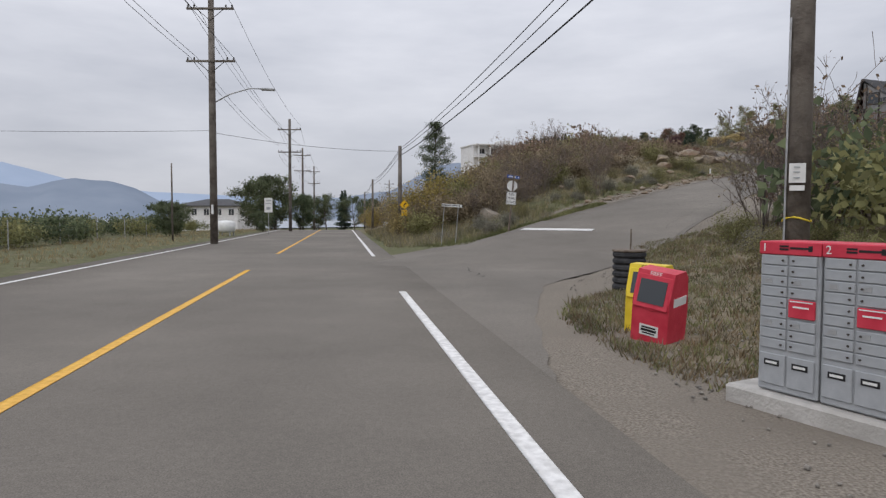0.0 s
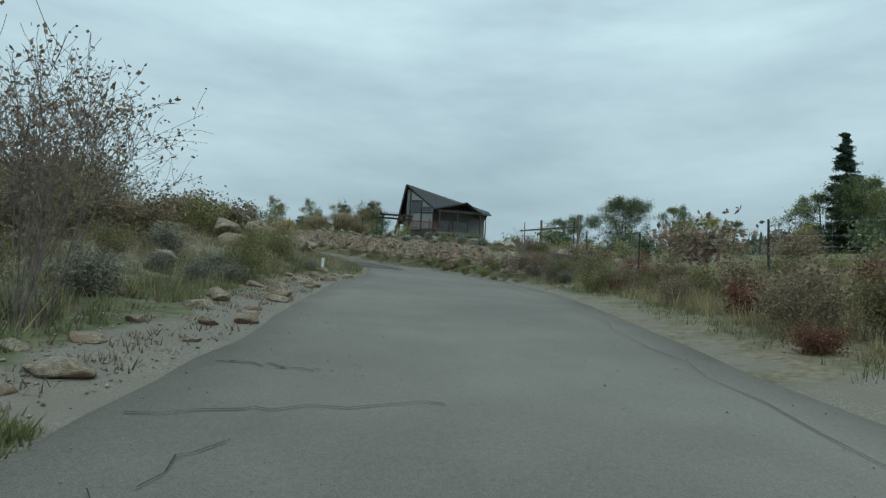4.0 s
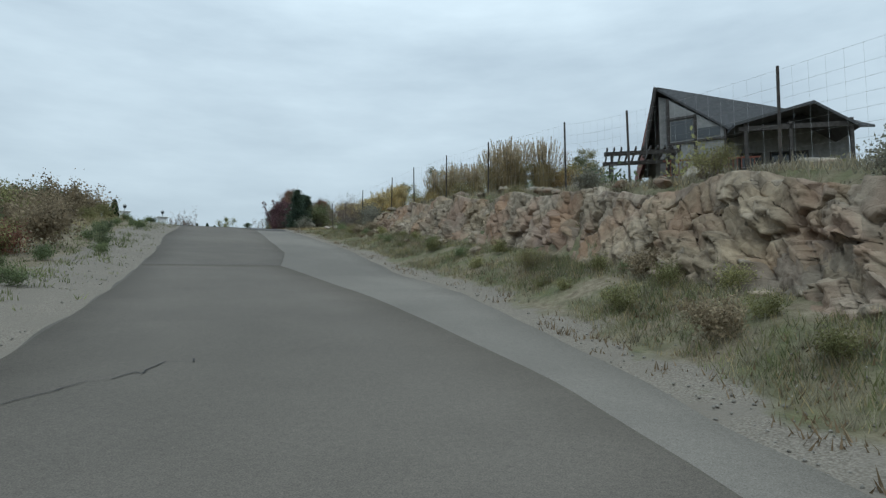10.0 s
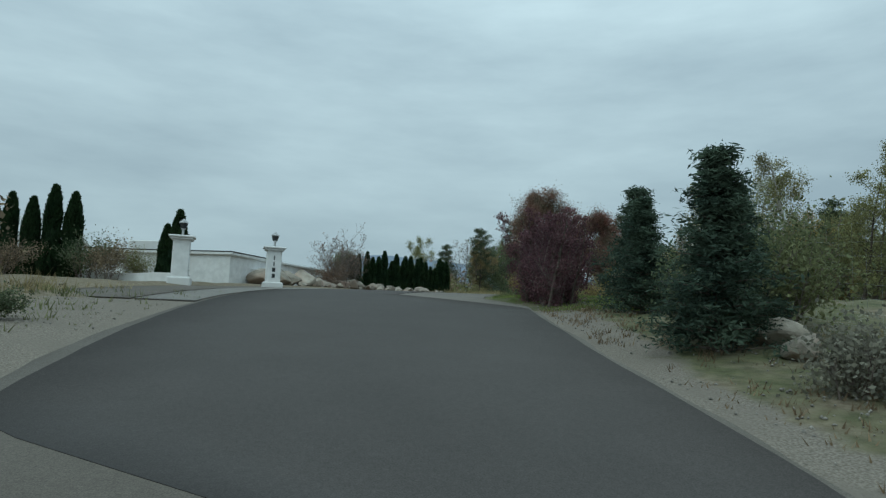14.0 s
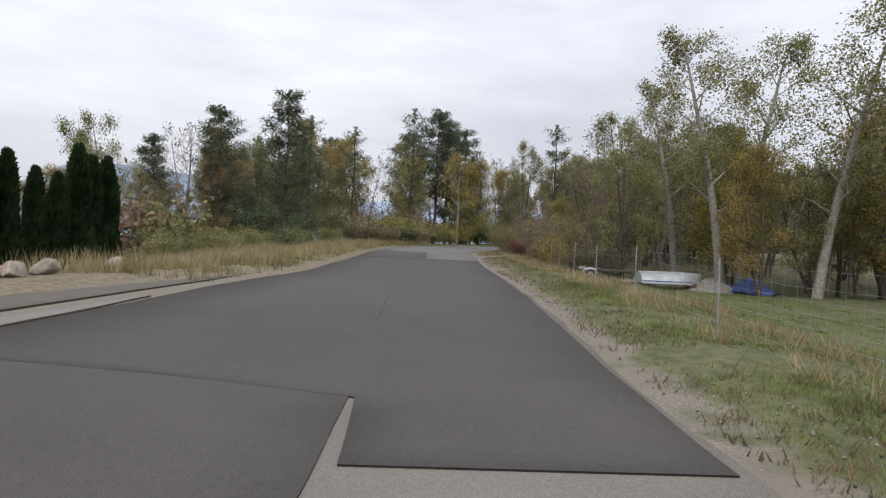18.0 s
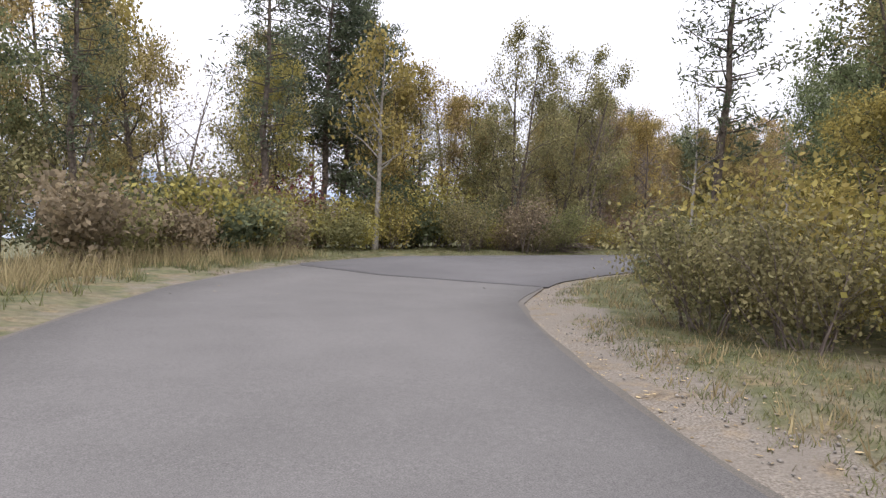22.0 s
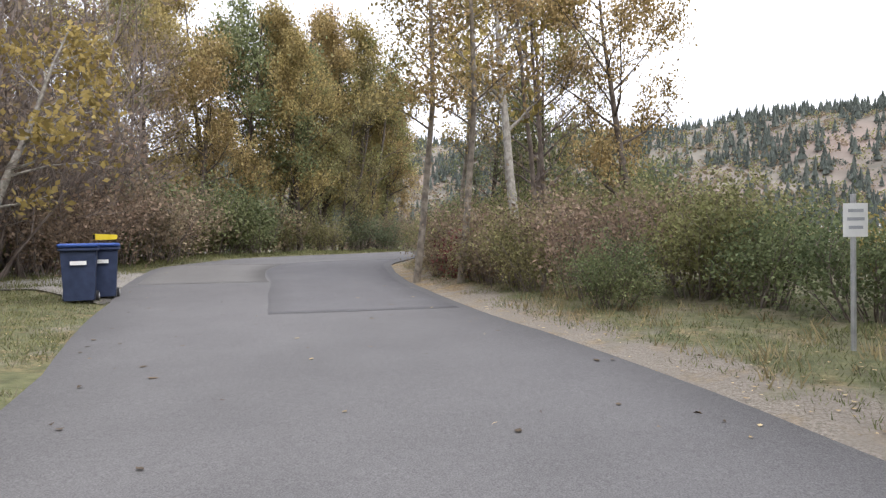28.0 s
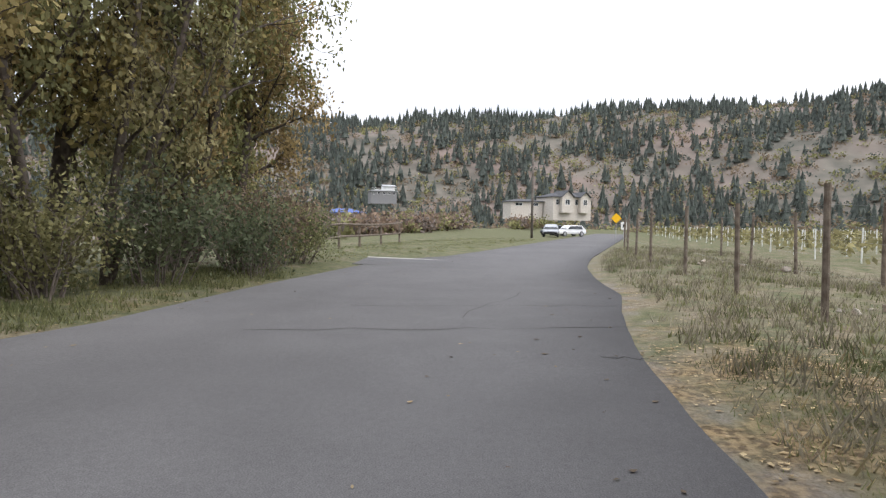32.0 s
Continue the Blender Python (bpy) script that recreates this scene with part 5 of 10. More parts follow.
kind("s_plum", "shrub", shrub(41, 1.5, 0.55, 4200, 0.024, "leaf_maroon"), SF)
kind("s_sage", "sagebrush", shrub(38, 0.9, 0.9, 2600, 0.045, "sage"), SF)
kind("s_bare", "bare_shrub", shrub(39, 2.6, 1.6, 700, 0.045, "leaf_rust", 26, "twig", 2, 5, 0.07), SF)
kind("s_sparse", "tall_shrub", shrub(40, 4.2, 1.7, 1300, 0.05, "leaf_rust", 16, "twig", 2, 5, 0.08), SF)
kind("column_a", "thuja", column(51), ("core", "spray"))
kind("column_b", "thuja", column(52, 3.6, 0.62), ("core", "spray"))
kind("plume", "plume_grass", plume_grass(61), ("blade_tuft", "plume", "stalk"))
kind("goldgrass", "tall_grass", plume_grass(62, 2.4, 0.9, 150, 1300, "grass_gold", "grass_gold"), ("blade_tuft", "plume", "stalk"))


def tufts(name, count, place, h, lean, mats, label, seed, blades=7, width=0.012):
    """Many grass blades in one object; place() gives where each tuft stands."""
    rs = np.random.RandomState(seed)
    x, y, k = place(rs, count)
    z = land(x, y)
    n = len(x) * blades
    bx, by, bz = np.repeat(x, blades) + rs.normal(0, 0.07, n), np.repeat(y, blades) + rs.normal(0, 0.07, n), np.repeat(z, blades) - 0.02
    hh = np.repeat(h * k, blades) * rs.uniform(0.5, 1.2, n)
    a = rs.uniform(0, 2 * math.pi, n)
    tipx, tipy = bx + np.cos(a) * hh * lean * rs.uniform(0.2, 1, n), by + np.sin(a) * hh * lean * rs.uniform(0.2, 1, n)
    b = rs.uniform(0, 2 * math.pi, n)
    wx, wy = np.cos(b) * width, np.sin(b) * width
    v = np.stack([np.stack([bx - wx, by - wy, bz], 1), np.stack([bx + wx, by + wy, bz], 1), np.stack([tipx, tipy, bz + hh], 1)], 1).reshape(-1, 3)
    me = mesh_arrays(name, v, np.arange(3 * n).reshape(n, 3), M[mats])
    return tagged(new(name, me), label, "grass", kind="stuff")


def verge(s0, s1, d0, d1, power=1.0):
    """Places scattered along the lane, offsets counted outwards from its edge (negative: the left side)."""
    def place(rs, n):
        s = rs.uniform(s0, s1, n)
        o = rs.uniform(0, 1, n) ** power
        o = abs(d0) + (abs(d1) - abs(d0)) * o
        d = np.where(d1 > 0, edge_right(s) + o, edge_left(s) - o)
        x, y, _ = on_line(s, d)
        keep = wobble(x, y, 1.7) + rs.uniform(-0.6, 0.6, n) > -0.25
        keep &= np.abs(main_uv(x, y)[1] + 0.4) > 5.4
        return x[keep], y[keep], rs.uniform(0.5, 1.3, n)[keep]
    return place

# ---------------------------------------------------------------- plants in place
random.seed(5)
TREES = {"pine_a": "tall green pine with bare lower trunk", "pine_b": "dark green pine with ragged crown", "fir": "dark green conifer with uneven crown", "spruce": "dense dark green spruce to the ground",
         "small_spruce": "small dark spruce beside the lane", "bare_pine": "thin pine with sparse needles and dead limbs", "gold": "broadleaf tree with orange autumn leaves",
         "yellow": "slender tree with yellow autumn leaves", "olive": "tree turning olive and brown in autumn", "green": "round leafy tree still green",
         "dark": "wide tree with dark green leaves", "round": "low round tree with dense dark leaves", "poplar": "tall pale-barked poplar with thinning leaves", "aspen": "slim tan-barked aspen with thinning orange leaves", "bare": "grey many-stemmed tree almost bare of leaves",
         "birch_bare": "nearly bare white-barked birch at the lane", "birch": "leaning white-barked birch with few yellow leaves", "plum_column": "narrow plum tree with dark maroon leaves", "redtree": "mountain ash with rust-red leaves",
         "s_rust": "rust-brown autumn shrub on the bank", "s_red": "low shrub with bright red leaves", "s_olive": "olive-brown shrub in autumn leaf",
         "s_green": "green leafy shrub beside the lane", "s_dark": "dense dark green shrub", "s_yellow": "shrub with yellow autumn leaves", "s_orange": "shrub with orange autumn leaves",
         "s_plum": "low growth of a plum hedge with maroon leaves", "s_sage": "grey sagebrush on dry ground", "s_bare": "bare twiggy shrub with few leaves", "s_sparse": "tall thin shrub with sparse dark leaves",
         "column_a": "narrow dark green thuja in a hedge", "column_b": "narrow dark green thuja in a hedge", "plume": "tall ornamental grass with tan plumes", "goldgrass": "tall golden ornamental grass above the lane"}
BIG = ("fir", "pine_a", "pine_b", "spruce", "small_spruce", "bare_pine", "gold", "yellow", "olive", "green", "dark", "round", "poplar", "aspen", "bare", "birch", "birch_bare", "plum_column", "redtree")


FAR_BRUSH, MID_BRUSH = {}, {}


def put(key, x, y, scale=1.0, group="", stretch=1.0, sink=0.05, turn=None):
    if group[:4] in ("far ", "mid ") and key not in BIG and key not in ("s_bare", "s_sparse"):
        (FAR_BRUSH if group[0] == "f" else MID_BRUSH).setdefault(key, []).append((x, y, scale, stretch))
        return None
    if y > 183 and key in ("gold", "yellow", "olive", "green", "dark", "bare", "poplar", "birch"):
        stretch *= 1.28
    return plant(key, (x, y, ground_at(x, y) - sink), scale, turn, TREES[key], "tree" if key in BIG else "hedge plant" if "column" in key else "grass" if key in ("plume", "goldgrass") else "shrub", group, stretch)


def along(key, s, d, scale=1.0, group="", stretch=1.0, turn=None):
    x, y, _ = on_line(s, d)
    return put(key, float(x), float(y), scale, group, stretch, 0.05, turn)


def thicket(keys, n, s0, s1, d0, d1, lo, hi, group, power=1.0, seed=1, gap=1.0):
    rr = random.Random(seed)
    done = []
    for _ in range(n * 4):
        if len(done) >= n:
            break
        s, d = rr.uniform(s0, s1), d0 + (d1 - d0) * rr.random() ** power
        x, y, _ = on_line(s, d)
        x, y = float(x), float(y)
        ls, ld, _ = locate([x], [y])
        if (ld[0] > 0) != (d > 0) or abs(ld[0]) < abs(d) * 0.8 or abs(main_uv(x, y)[1] + 0.4) < 6.5:
            continue
        if any((x - a) ** 2 + (y - b) ** 2 < gap * gap for a, b in done):
            continue
        done.append((x, y))
        put(rr.choice(keys), x, y, rr.uniform(lo, hi), group, rr.uniform(0.85, 1.15), 0.05, rr.uniform(0, 360))


# slope between the main road and the lane
put("fir", -0.8, 67.5, 0.80, "trees on the slope", 1.1)
for x, y, k, c in ((-1.2, 45.5, "s_yellow", 1.6), (0.6, 48.0, "s_yellow", 1.7), (2.2, 51.0, "s_orange", 1.6), (-2.6, 49, "s_olive", 1.5), (-4.0, 58, "s_olive", 1.5), (-5.4, 66, "s_rust", 1.6), (1.8, 45.5, "s_olive", 1.3)):
    put(k, x, y, c, "shrubs on the slope")
thicket(("s_rust", "s_rust", "s_bare", "s_olive", "s_rust", "s_rust", "s_olive"), 60, 30, 62, -30, -8.5, 0.7, 1.25, "mid shrubs on the slope", 1.0, 21, 1.5)
thicket(("s_rust", "s_rust", "s_bare", "s_olive"), 34, 58, 96, -34, -11, 0.8, 1.4, "far shrubs on the slope", 1.0, 22, 1.8)
put("s_sparse", 9.4, 38.6, 0.70, "shrubs on the slope")
put("s_yellow", -1.6, 43.6, 1.35, "shrubs on the slope")
put("s_orange", -2.8, 42.4, 1.1, "shrubs on the slope")
put("s_sparse", 10.3, 42.6, 0.80, "shrubs on the slope")
put("s_sparse", 8.2, 44.6, 0.75, "shrubs on the slope")
put("s_bare", 6.2, 41.5, 0.95, "shrubs on the slope")
put("s_bare", 4.6, 38.4, 0.85, "shrubs on the slope")
put("s_bare", 2.4, 37.0, 0.8, "shrubs on the slope")
thicket(("s_sage", "s_olive", "s_sage"), 22, 28, 60, -8, -4.6, 0.4, 0.75, "low brush by the lane", 1, 23, 0.9)
thicket(("s_rust", "s_red", "s_orange", "s_rust"), 26, 74, 100, -13, -6.0, 0.55, 0.95, "red shrubs by the lane", 1.0, 24, 1.1)
thicket(("s_rust", "s_olive", "s_dark", "s_olive"), 40, 100, 130, -17, -8.2, 0.6, 0.95, "mid shrubs by the lane", 1.0, 25, 1.2)
put("s_dark", *on_line(133, -11.5)[:2], 0.8, "garden shrubs")
put("s_olive", *on_line(131, -9.6)[:2], 0.5, "garden shrubs")
# right of the lane from the corner up to the rock
for x, y, k, c in ((12.0, 20.8, "s_bare", 1.7), (12.6, 22.4, "s_sparse", 0.95), (13.8, 20.4, "s_olive", 1.4), (11.6, 22.8, "s_bare", 1.3), (14.4, 22.6, "s_dark", 1.5), (13.4, 18.0, "s_olive", 1.4), (15.0, 17.6, "s_dark", 1.6), (14.0, 15.2, "s_olive", 1.5), (12.2, 16.0, "s_rust", 1.1)):
    put(k, x, y, c, "tall brush at the corner")
thicket(("s_olive", "s_dark", "s_rust", "s_green"), 30, -2, 26, 8.0, 22, 0.8, 1.3, "far brush behind the mailboxes", 1, 26, 1.6)
thicket(("s_sage", "s_olive", "s_sage"), 7, 6, 24, 6.0, 9.0, 0.3, 0.5, "low brush behind the mailboxes", 1, 27, 1.0)
thicket(("s_rust", "s_red", "s_rust", "s_olive"), 44, 33, 66, 6.6, 13.5, 0.36, 0.64, "mid red shrubs on the bank", 1, 28, 1.1)
thicket(("s_red", "s_olive", "s_rust"), 16, 34, 60, 5.6, 8.0, 0.34, 0.6, "red shrubs on the bank", 1, 29, 1.0)
thicket(("s_sage", "s_bare", "s_rust"), 14, 58, 68, 5.4, 7.6, 0.34, 0.55, "grey brush at the foot of the rock", 1, 30, 0.9)
thicket(("s_olive", "s_dark", "s_rust"), 30, 24, 70, 14, 40, 0.8, 1.5, "far brush on the bank", 1, 31, 2.2)
for x, y, k, c, t in ((99.5, 85.1, "dark", 1.25, 1.0), (94.2, 83.3, "dark", 1.2, 1.0), (104, 80, "green", 1.1, 1.0), (109.5, 76.4, "yellow", 1.05, 1.0), (113, 72, "green", 1.0, 1.0), (90, 88, "dark", 1.0, 0.8), (86, 88, "dark", 0.85, 0.8),
                      (127, 60.6, "spruce", 1.8, 1.0), (130.5, 64.5, "green", 1.9, 1.0), (132.5, 57.5, "olive", 2.0, 1.0), (128.0, 56.4, "green", 2.0, 1.0), (119, 64, "yellow", 1.0, 1.0), (131, 66, "green", 1.2, 1.0), (136, 55, "green", 2.0, 1.0), (122, 52, "olive", 1.5, 1), (112, 48, "olive", 1.3, 1), (140, 50, "spruce", 1.5, 1), (131, 51, "green", 1.9, 1.0)):
    put(k, x, y, c, "trees behind the house", t)
thicket(("s_olive", "s_dark", "s_green"), 26, 66, 112, 12, 32, 0.5, 0.9, "far orchard shrubs on the plateau", 1, 32, 2.2)
for s, d, k, c in ((67.5, 5.2, "s_olive", 0.5), (69.4, 5.4, "s_rust", 0.55), (71.2, 4.9, "s_sage", 0.6), (73.0, 5.1, "s_olive", 0.45), (75.5, 5.0, "s_sage", 0.6), (78.2, 5.0, "s_olive", 0.36), (81.0, 4.9, "s_sage", 0.5), (84.4, 4.9, "s_green", 0.3), (88.0, 4.9, "s_sage", 0.45), (93.0, 4.8, "s_olive", 0.3), (74.0, 6.7, "s_sage", 0.8), (77.5, 6.9, "s_sage", 0.7), (80.5, 6.8, "s_green", 0.45), (83.0, 6.9, "s_sage", 0.7), (86.5, 6.7, "s_sage", 0.65), (90.0, 6.8, "s_olive", 0.4), (94.0, 6.8, "s_sage", 0.6), (98.0, 6.6, "s_olive", 0.4), (64.5, 5.6, "s_rust", 0.7), (62.5, 6.2, "s_rust", 0.7), (66.0, 6.8, "s_rust", 0.6)):
    if k != "s_sage" or d > 5.3:
        along(k, s, d, c * 0.8, "plants on the rock")
thicket(("s_olive", "s_olive", "s_rust", "s_green"), 70, 62, 114, 4.2, 5.4, 0.10, 0.26, "mid weeds at the foot of the rock", 1, 62, 0.5)
thicket(("s_rust", "s_olive", "s_olive", "s_dark"), 34, 92, 120, -11, -6.6, 0.35, 0.7, "mid shrubs by the lane", 1, 63, 0.9)
thicket(("s_green", "s_dark", "s_green"), 26, 80, 128, -6.4, -4.6, 0.12, 0.28, "mid low mats on the gravel", 1, 64, 1.0)
# on top of and beyond the rock
for s, d, k, c in ((103.6, 9.2, "plume", 0.9), (104.3, 10.0, "plume", 0.95), (104.8, 9.3, "plume", 0.9), (103.5, 10.8, "plume", 0.95), (104.0, 12.2, "s_orange", 0.85), (103.2, 11.6, "s_orange", 0.7),
                   (110.4, 9.6, "plume", 0.85), (111.2, 10.1, "plume", 0.9), (111.8, 9.2, "plume", 0.85), (110.2, 10.8, "plume", 0.9), (111.6, 11.2, "plume", 0.9), (110.6, 8.3, "s_orange", 0.5), (111.8, 8.2, "s_orange", 0.45), (109.4, 8.4, "s_orange", 0.4), (108.0, 9.2, "s_olive", 0.5),
                   (113.4, 7.7, "goldgrass", 0.7), (115.2, 7.9, "goldgrass", 0.75), (116.6, 7.6, "goldgrass", 0.72), (113.5, 6.2, "s_sage", 0.9), (115.2, 6.6, "s_sage", 0.9), (116.8, 5.9, "s_sage", 0.75), (115.4, 5.4, "s_bare", 0.5), (118.2, 5.3, "s_sparse", 0.32), (117.6, 7.6, "s_orange", 0.7),
                   (119.8, 7.8, "goldgrass", 0.72), (121.2, 8.2, "goldgrass", 0.75), (122.6, 7.8, "goldgrass", 0.7), (124.0, 8.0, "goldgrass", 0.72), (125.4, 7.6, "goldgrass", 0.66), (120.6, 9.6, "goldgrass", 0.75), (123.2, 9.8, "goldgrass", 0.72), (118.6, 9.2, "goldgrass", 0.78)):
    along(k, s, d, c, "plants above the lane")
along("s_sparse", 119.4, 6.6, 0.42, "plants above the lane")
for k in range(16):
    along("goldgrass", 113.5 + 0.85 * k, 7.9 + random.uniform(-0.3, 0.9), random.uniform(0.58, 0.72), "plants above the lane")
along("small_spruce", 126.4, 4.5, 0.74, "trees on the bend", 0.9)
along("small_spruce", 127.8, 5.4, 0.7, "trees on the bend", 0.85)
along("s_dark", 127.2, 4.7, 0.6, "trees on the bend")
along("s_green", 128.0, 5.9, 1.0, "trees on the bend")
along("s_green", 129.6, 6.4, 1.0, "trees on the bend")
along("s_sage", 124.0, 4.6, 0.7, "trees on the bend")
for s, d, c in ((131.6, 5.2, 0.30), (133.4, 5.6, 0.36)):
    along("small_spruce", s, d, c * 2.2, "trees on the bend", 0.9)
for x, y, c in ((45.0, 126.2, 0.78), (44.95, 125.6, 0.86), (44.6, 125.0, 0.94), (44.5, 124.4, 1.02), (44.75, 123.9, 1.04), (45.1, 124.6, 0.98), (45.3, 125.5, 0.92), (45.4, 126.2, 0.8), (44.7, 123.2, 1.0), (45.3, 123.5, 1.0), (44.6, 122.4, 0.96), (45.6, 124.9, 0.95), (45.0, 125.1, 0.7), (45.2, 123.0, 0.9)):
    put("plum_column", x, y, c, "maroon trees on the bend", random.uniform(0.95, 1.1))
for x, y, c in ((45.1, 126.1, 0.8), (45.0, 125.4, 0.95), (44.85, 124.8, 1.0), (44.75, 124.2, 1.05), (44.75, 123.5, 1.0), (45.5, 125.6, 1.0), (45.5, 124.7, 1.1), (44.75, 122.7, 1.0), (45.4, 123.8, 1.1)):
    put("s_plum", x, y, c, "maroon trees on the bend", 1.15)
put("s_yellow", 45.35, 128.3, 0.44, "driveway shrubs", 0.95)
for x, y, k, c in ((45.3, 129.5, "s_dark", 0.12), (46.0, 128.9, "s_olive", 0.28), (46.5, 129.4, "s_green", 0.26), (46.2, 127.6, "s_dark", 0.36), (46.9, 128.6, "s_rust", 0.4),
                   (50.0, 134.1, "s_orange", 0.46), (50.9, 133.9, "s_orange", 0.55), (51.7, 133.8, "s_yellow", 0.5), (50.6, 134.9, "s_olive", 0.4), (48.9, 136.2, "s_olive", 0.22), (47.9, 136.5, "s_green", 0.16)):
    put(k, x, y, c, "driveway shrubs")
put("goldgrass", 49.3, 134.9, 0.30, "driveway grass clumps")
put("plume", 51.6, 134.8, 0.62, "driveway grass clumps")
put("redtree", 49.3, 138.1, 0.72, "ash trees at the driveway", 1.22)
put("redtree", 51.2, 139.6, 0.68, "ash trees at the driveway", 1.15)
# hedge above the boulders, garden and lake side
for k in range(19):
    t = k / 18
    put("column_a" if k % 3 else "column_b", 38.7 + 8.6 * t + random.uniform(-0.15, 0.15), 152.9 + 15.4 * t + random.uniform(-0.15, 0.15), 1.09 * (0.66 if k < 9 else 0.72 if k < 16 else 0.86) * random.uniform(0.9, 1.1), "thuja hedge by the lane", random.uniform(1.0, 1.2))
put("s_bare", 37.8, 150.4, 1.2, "", 1.1)
put("s_bare", 38.2, 151.6, 1.1, "", 1.0)
put("s_rust", 37.4, 149.6, 0.75, "garden shrubs")
for k in range(13):
    t = k / 12
    put("column_a" if k % 2 else "column_b", 17.5 + 9.3 * t, 134.0 + 2.2 * t, (random.uniform(0.95, 1.25) + 0.35 * t) * 0.62, "thuja hedge by the white house", 1.2)
put("column_b", 31.6, 135.2, 0.82, "garden shrubs", 1.05)
put("column_b", 31.0, 135.6, 0.7, "garden shrubs", 1.0)
for x, y, k, c in ((27.8, 135.6, "s_dark", 0.85), (29.0, 134.6, "s_rust", 0.8), (30.0, 135.6, "s_olive", 0.7), (25.6, 133.0, "s_rust", 0.7)):
    put(k, x, y, c, "garden shrubs")
# lake side trees beyond the hedge
put("pine_a", 55.1, 193.5, 0.9, "pines on the lake side", 1.0)
put("pine_b", 58.0, 185.4, 0.84, "pines on the lake side", 1.0)
put("pine_b", 51.0, 199.0, 0.9, "pines on the lake side", 1.0)
thicket(("s_olive", "s_olive", "s_green", "s_olive"), 34, 176, 204, -17, -7.6, 0.35, 0.8, "mid brush on the lake side", 1, 33, 1.2)
thicket(("green", "olive", "gold", "bare"), 16, 186, 206, -34, -14, 0.5, 0.85, "lake side trees", 1, 34, 2.5)
thicket(("s_olive", "s_rust", "s_dark", "s_yellow"), 60, 180, 208, -44, -15, 1.2, 2.0, "far brush on the lake side", 1, 61, 1.6)
for x, y, k, c in ((62.6, 205.4, "green", 1.0), (66.1, 209.6, "green", 1.05), (58.5, 203.0, "green", 0.9), (70.5, 214.0, "gold", 1.25), (79.7, 214.8, "olive", 1.1), (64.4, 207.0, "s_dark", 1.8), (60.4, 203.6, "s_olive", 1.8), (57.0, 200.6, "s_dark", 1.7)):
    put(k, x, y, c, "lake side trees")
# wood round the bend
for x, y, k, c in ((60.6, 201.6, "green", 0.85), (64.2, 203.6, "green", 0.9), (57.0, 200.0, "green", 0.8), (61.8, 197.4, "s_dark", 1.9), (58.4, 195.6, "s_dark", 1.8), (65.6, 199.6, "s_olive", 1.9), (68.8, 206.0, "olive", 0.8), (72.6, 208.4, "gold", 0.95), (70.6, 202.6, "s_orange", 1.6),
                   (77.8, 206.0, "s_red", 2.2), (74.6, 205.8, "s_olive", 2.0), (86.6, 206.4, "olive", 0.8), (90.6, 205.4, "gold", 0.75), (98.8, 207.0, "olive", 0.8), (87.6, 211.4, "bare", 1.0), (83.0, 204.8, "s_dark", 1.9), (102.4, 208.2, "gold", 0.9)):
    put(k, x, y, c, "trees round the bend")
plant("birch", (81.2, 202.4, ground_at(81.2, 202.4) - 0.1), 1.05, 200, TREES["birch"], "tree", "birches at the bend", 1.25, radians(-4))
put("bare_pine", 76.2, 203.8, 1.15, "pines at the bend")
put("pine_a", 81.6, 208.3, 1.25, "pines at the bend")
put("pine_b", 83.6, 209.4, 1.2, "pines at the bend")
put("s_yellow", 85.4, 203.6, 1.7, "undergrowth round the bend")
put("olive", 88.8, 201.6, 0.82, "trees round the bend", 1.15)
put("olive", 92.2, 200.8, 0.9, "trees round the bend")
put("bare", 95.5, 201.6, 0.85, "trees round the bend")
put("olive", 100.4, 203.8, 0.85, "trees round the bend")
put("s_olive", 84.8, 200.0, 1.3, "undergrowth round the bend")
put("s_rust", 87.2, 198.6, 1.25, "undergrowth round the bend")
put("s_olive", 89.8, 198.9, 1.25, "undergrowth round the bend")
put("yellow", 106.5, 204.6, 0.9, "trees round the bend")
put("green", 103.2, 190.6, 0.95, "trees inside the bend")
put("dark", 115.4, 190.8, 0.95, "trees inside the bend")
put("green", 109.4, 189.6, 1.25, "trees inside the bend")
put("green", 103.0, 186.2, 1.2, "trees inside the bend")
put("s_dark", 133.0, 201.0, 1.6, "brush inside the bend")
put("s_olive", 129.6, 200.4, 1.7, "brush inside the bend")
put("s_green", 126.8, 199.4, 1.6, "brush inside the bend")
put("birch", 70.4, 211.0, 1.15, "birches at the bend", 1.2, 0.05, 10)
put("pine_b", 88.8, 214.3, 1.25, "pines at the bend")
put("pine_a", 84.0, 221.0, 1.35, "pines at the bend")
put("pine_b", 74.0, 224.0, 1.3, "pines at the bend")
for x, y, k, c in ((76.5, 217, "bare", 1.2), (68, 218, "yellow", 1.1), (62, 209, "green", 0.9), (91, 209, "bare", 1.0), (94, 213, "bare", 1.1), (71, 204, "s_olive", 1.6), (74.5, 202.8, "s_rust", 1.5), (82.0, 202.6, "s_yellow", 1.3), (64, 200, "bare_pine", 0.95), (68.5, 200.6, "bare_pine", 0.9)):
    put(k, x, y, c, "trees round the bend")
thicket(("s_olive", "s_rust", "s_dark", "s_yellow", "s_olive"), 40, 208, 234, -13.5, -8.6, 0.7, 1.25, "mid undergrowth round the bend", 1, 35, 1.1)
thicket(("bare", "olive", "yellow", "bare", "bare"), 13, 212, 250, -30, -11.5, 0.65, 1.1, "wood round the bend", 1, 36, 1.9)
thicket(("s_olive", "s_yellow", "s_rust", "s_olive", "s_green"), 40, 224, 247, -9.0, -4.6, 0.6, 1.15, "undergrowth by the lane", 1, 37, 0.95)
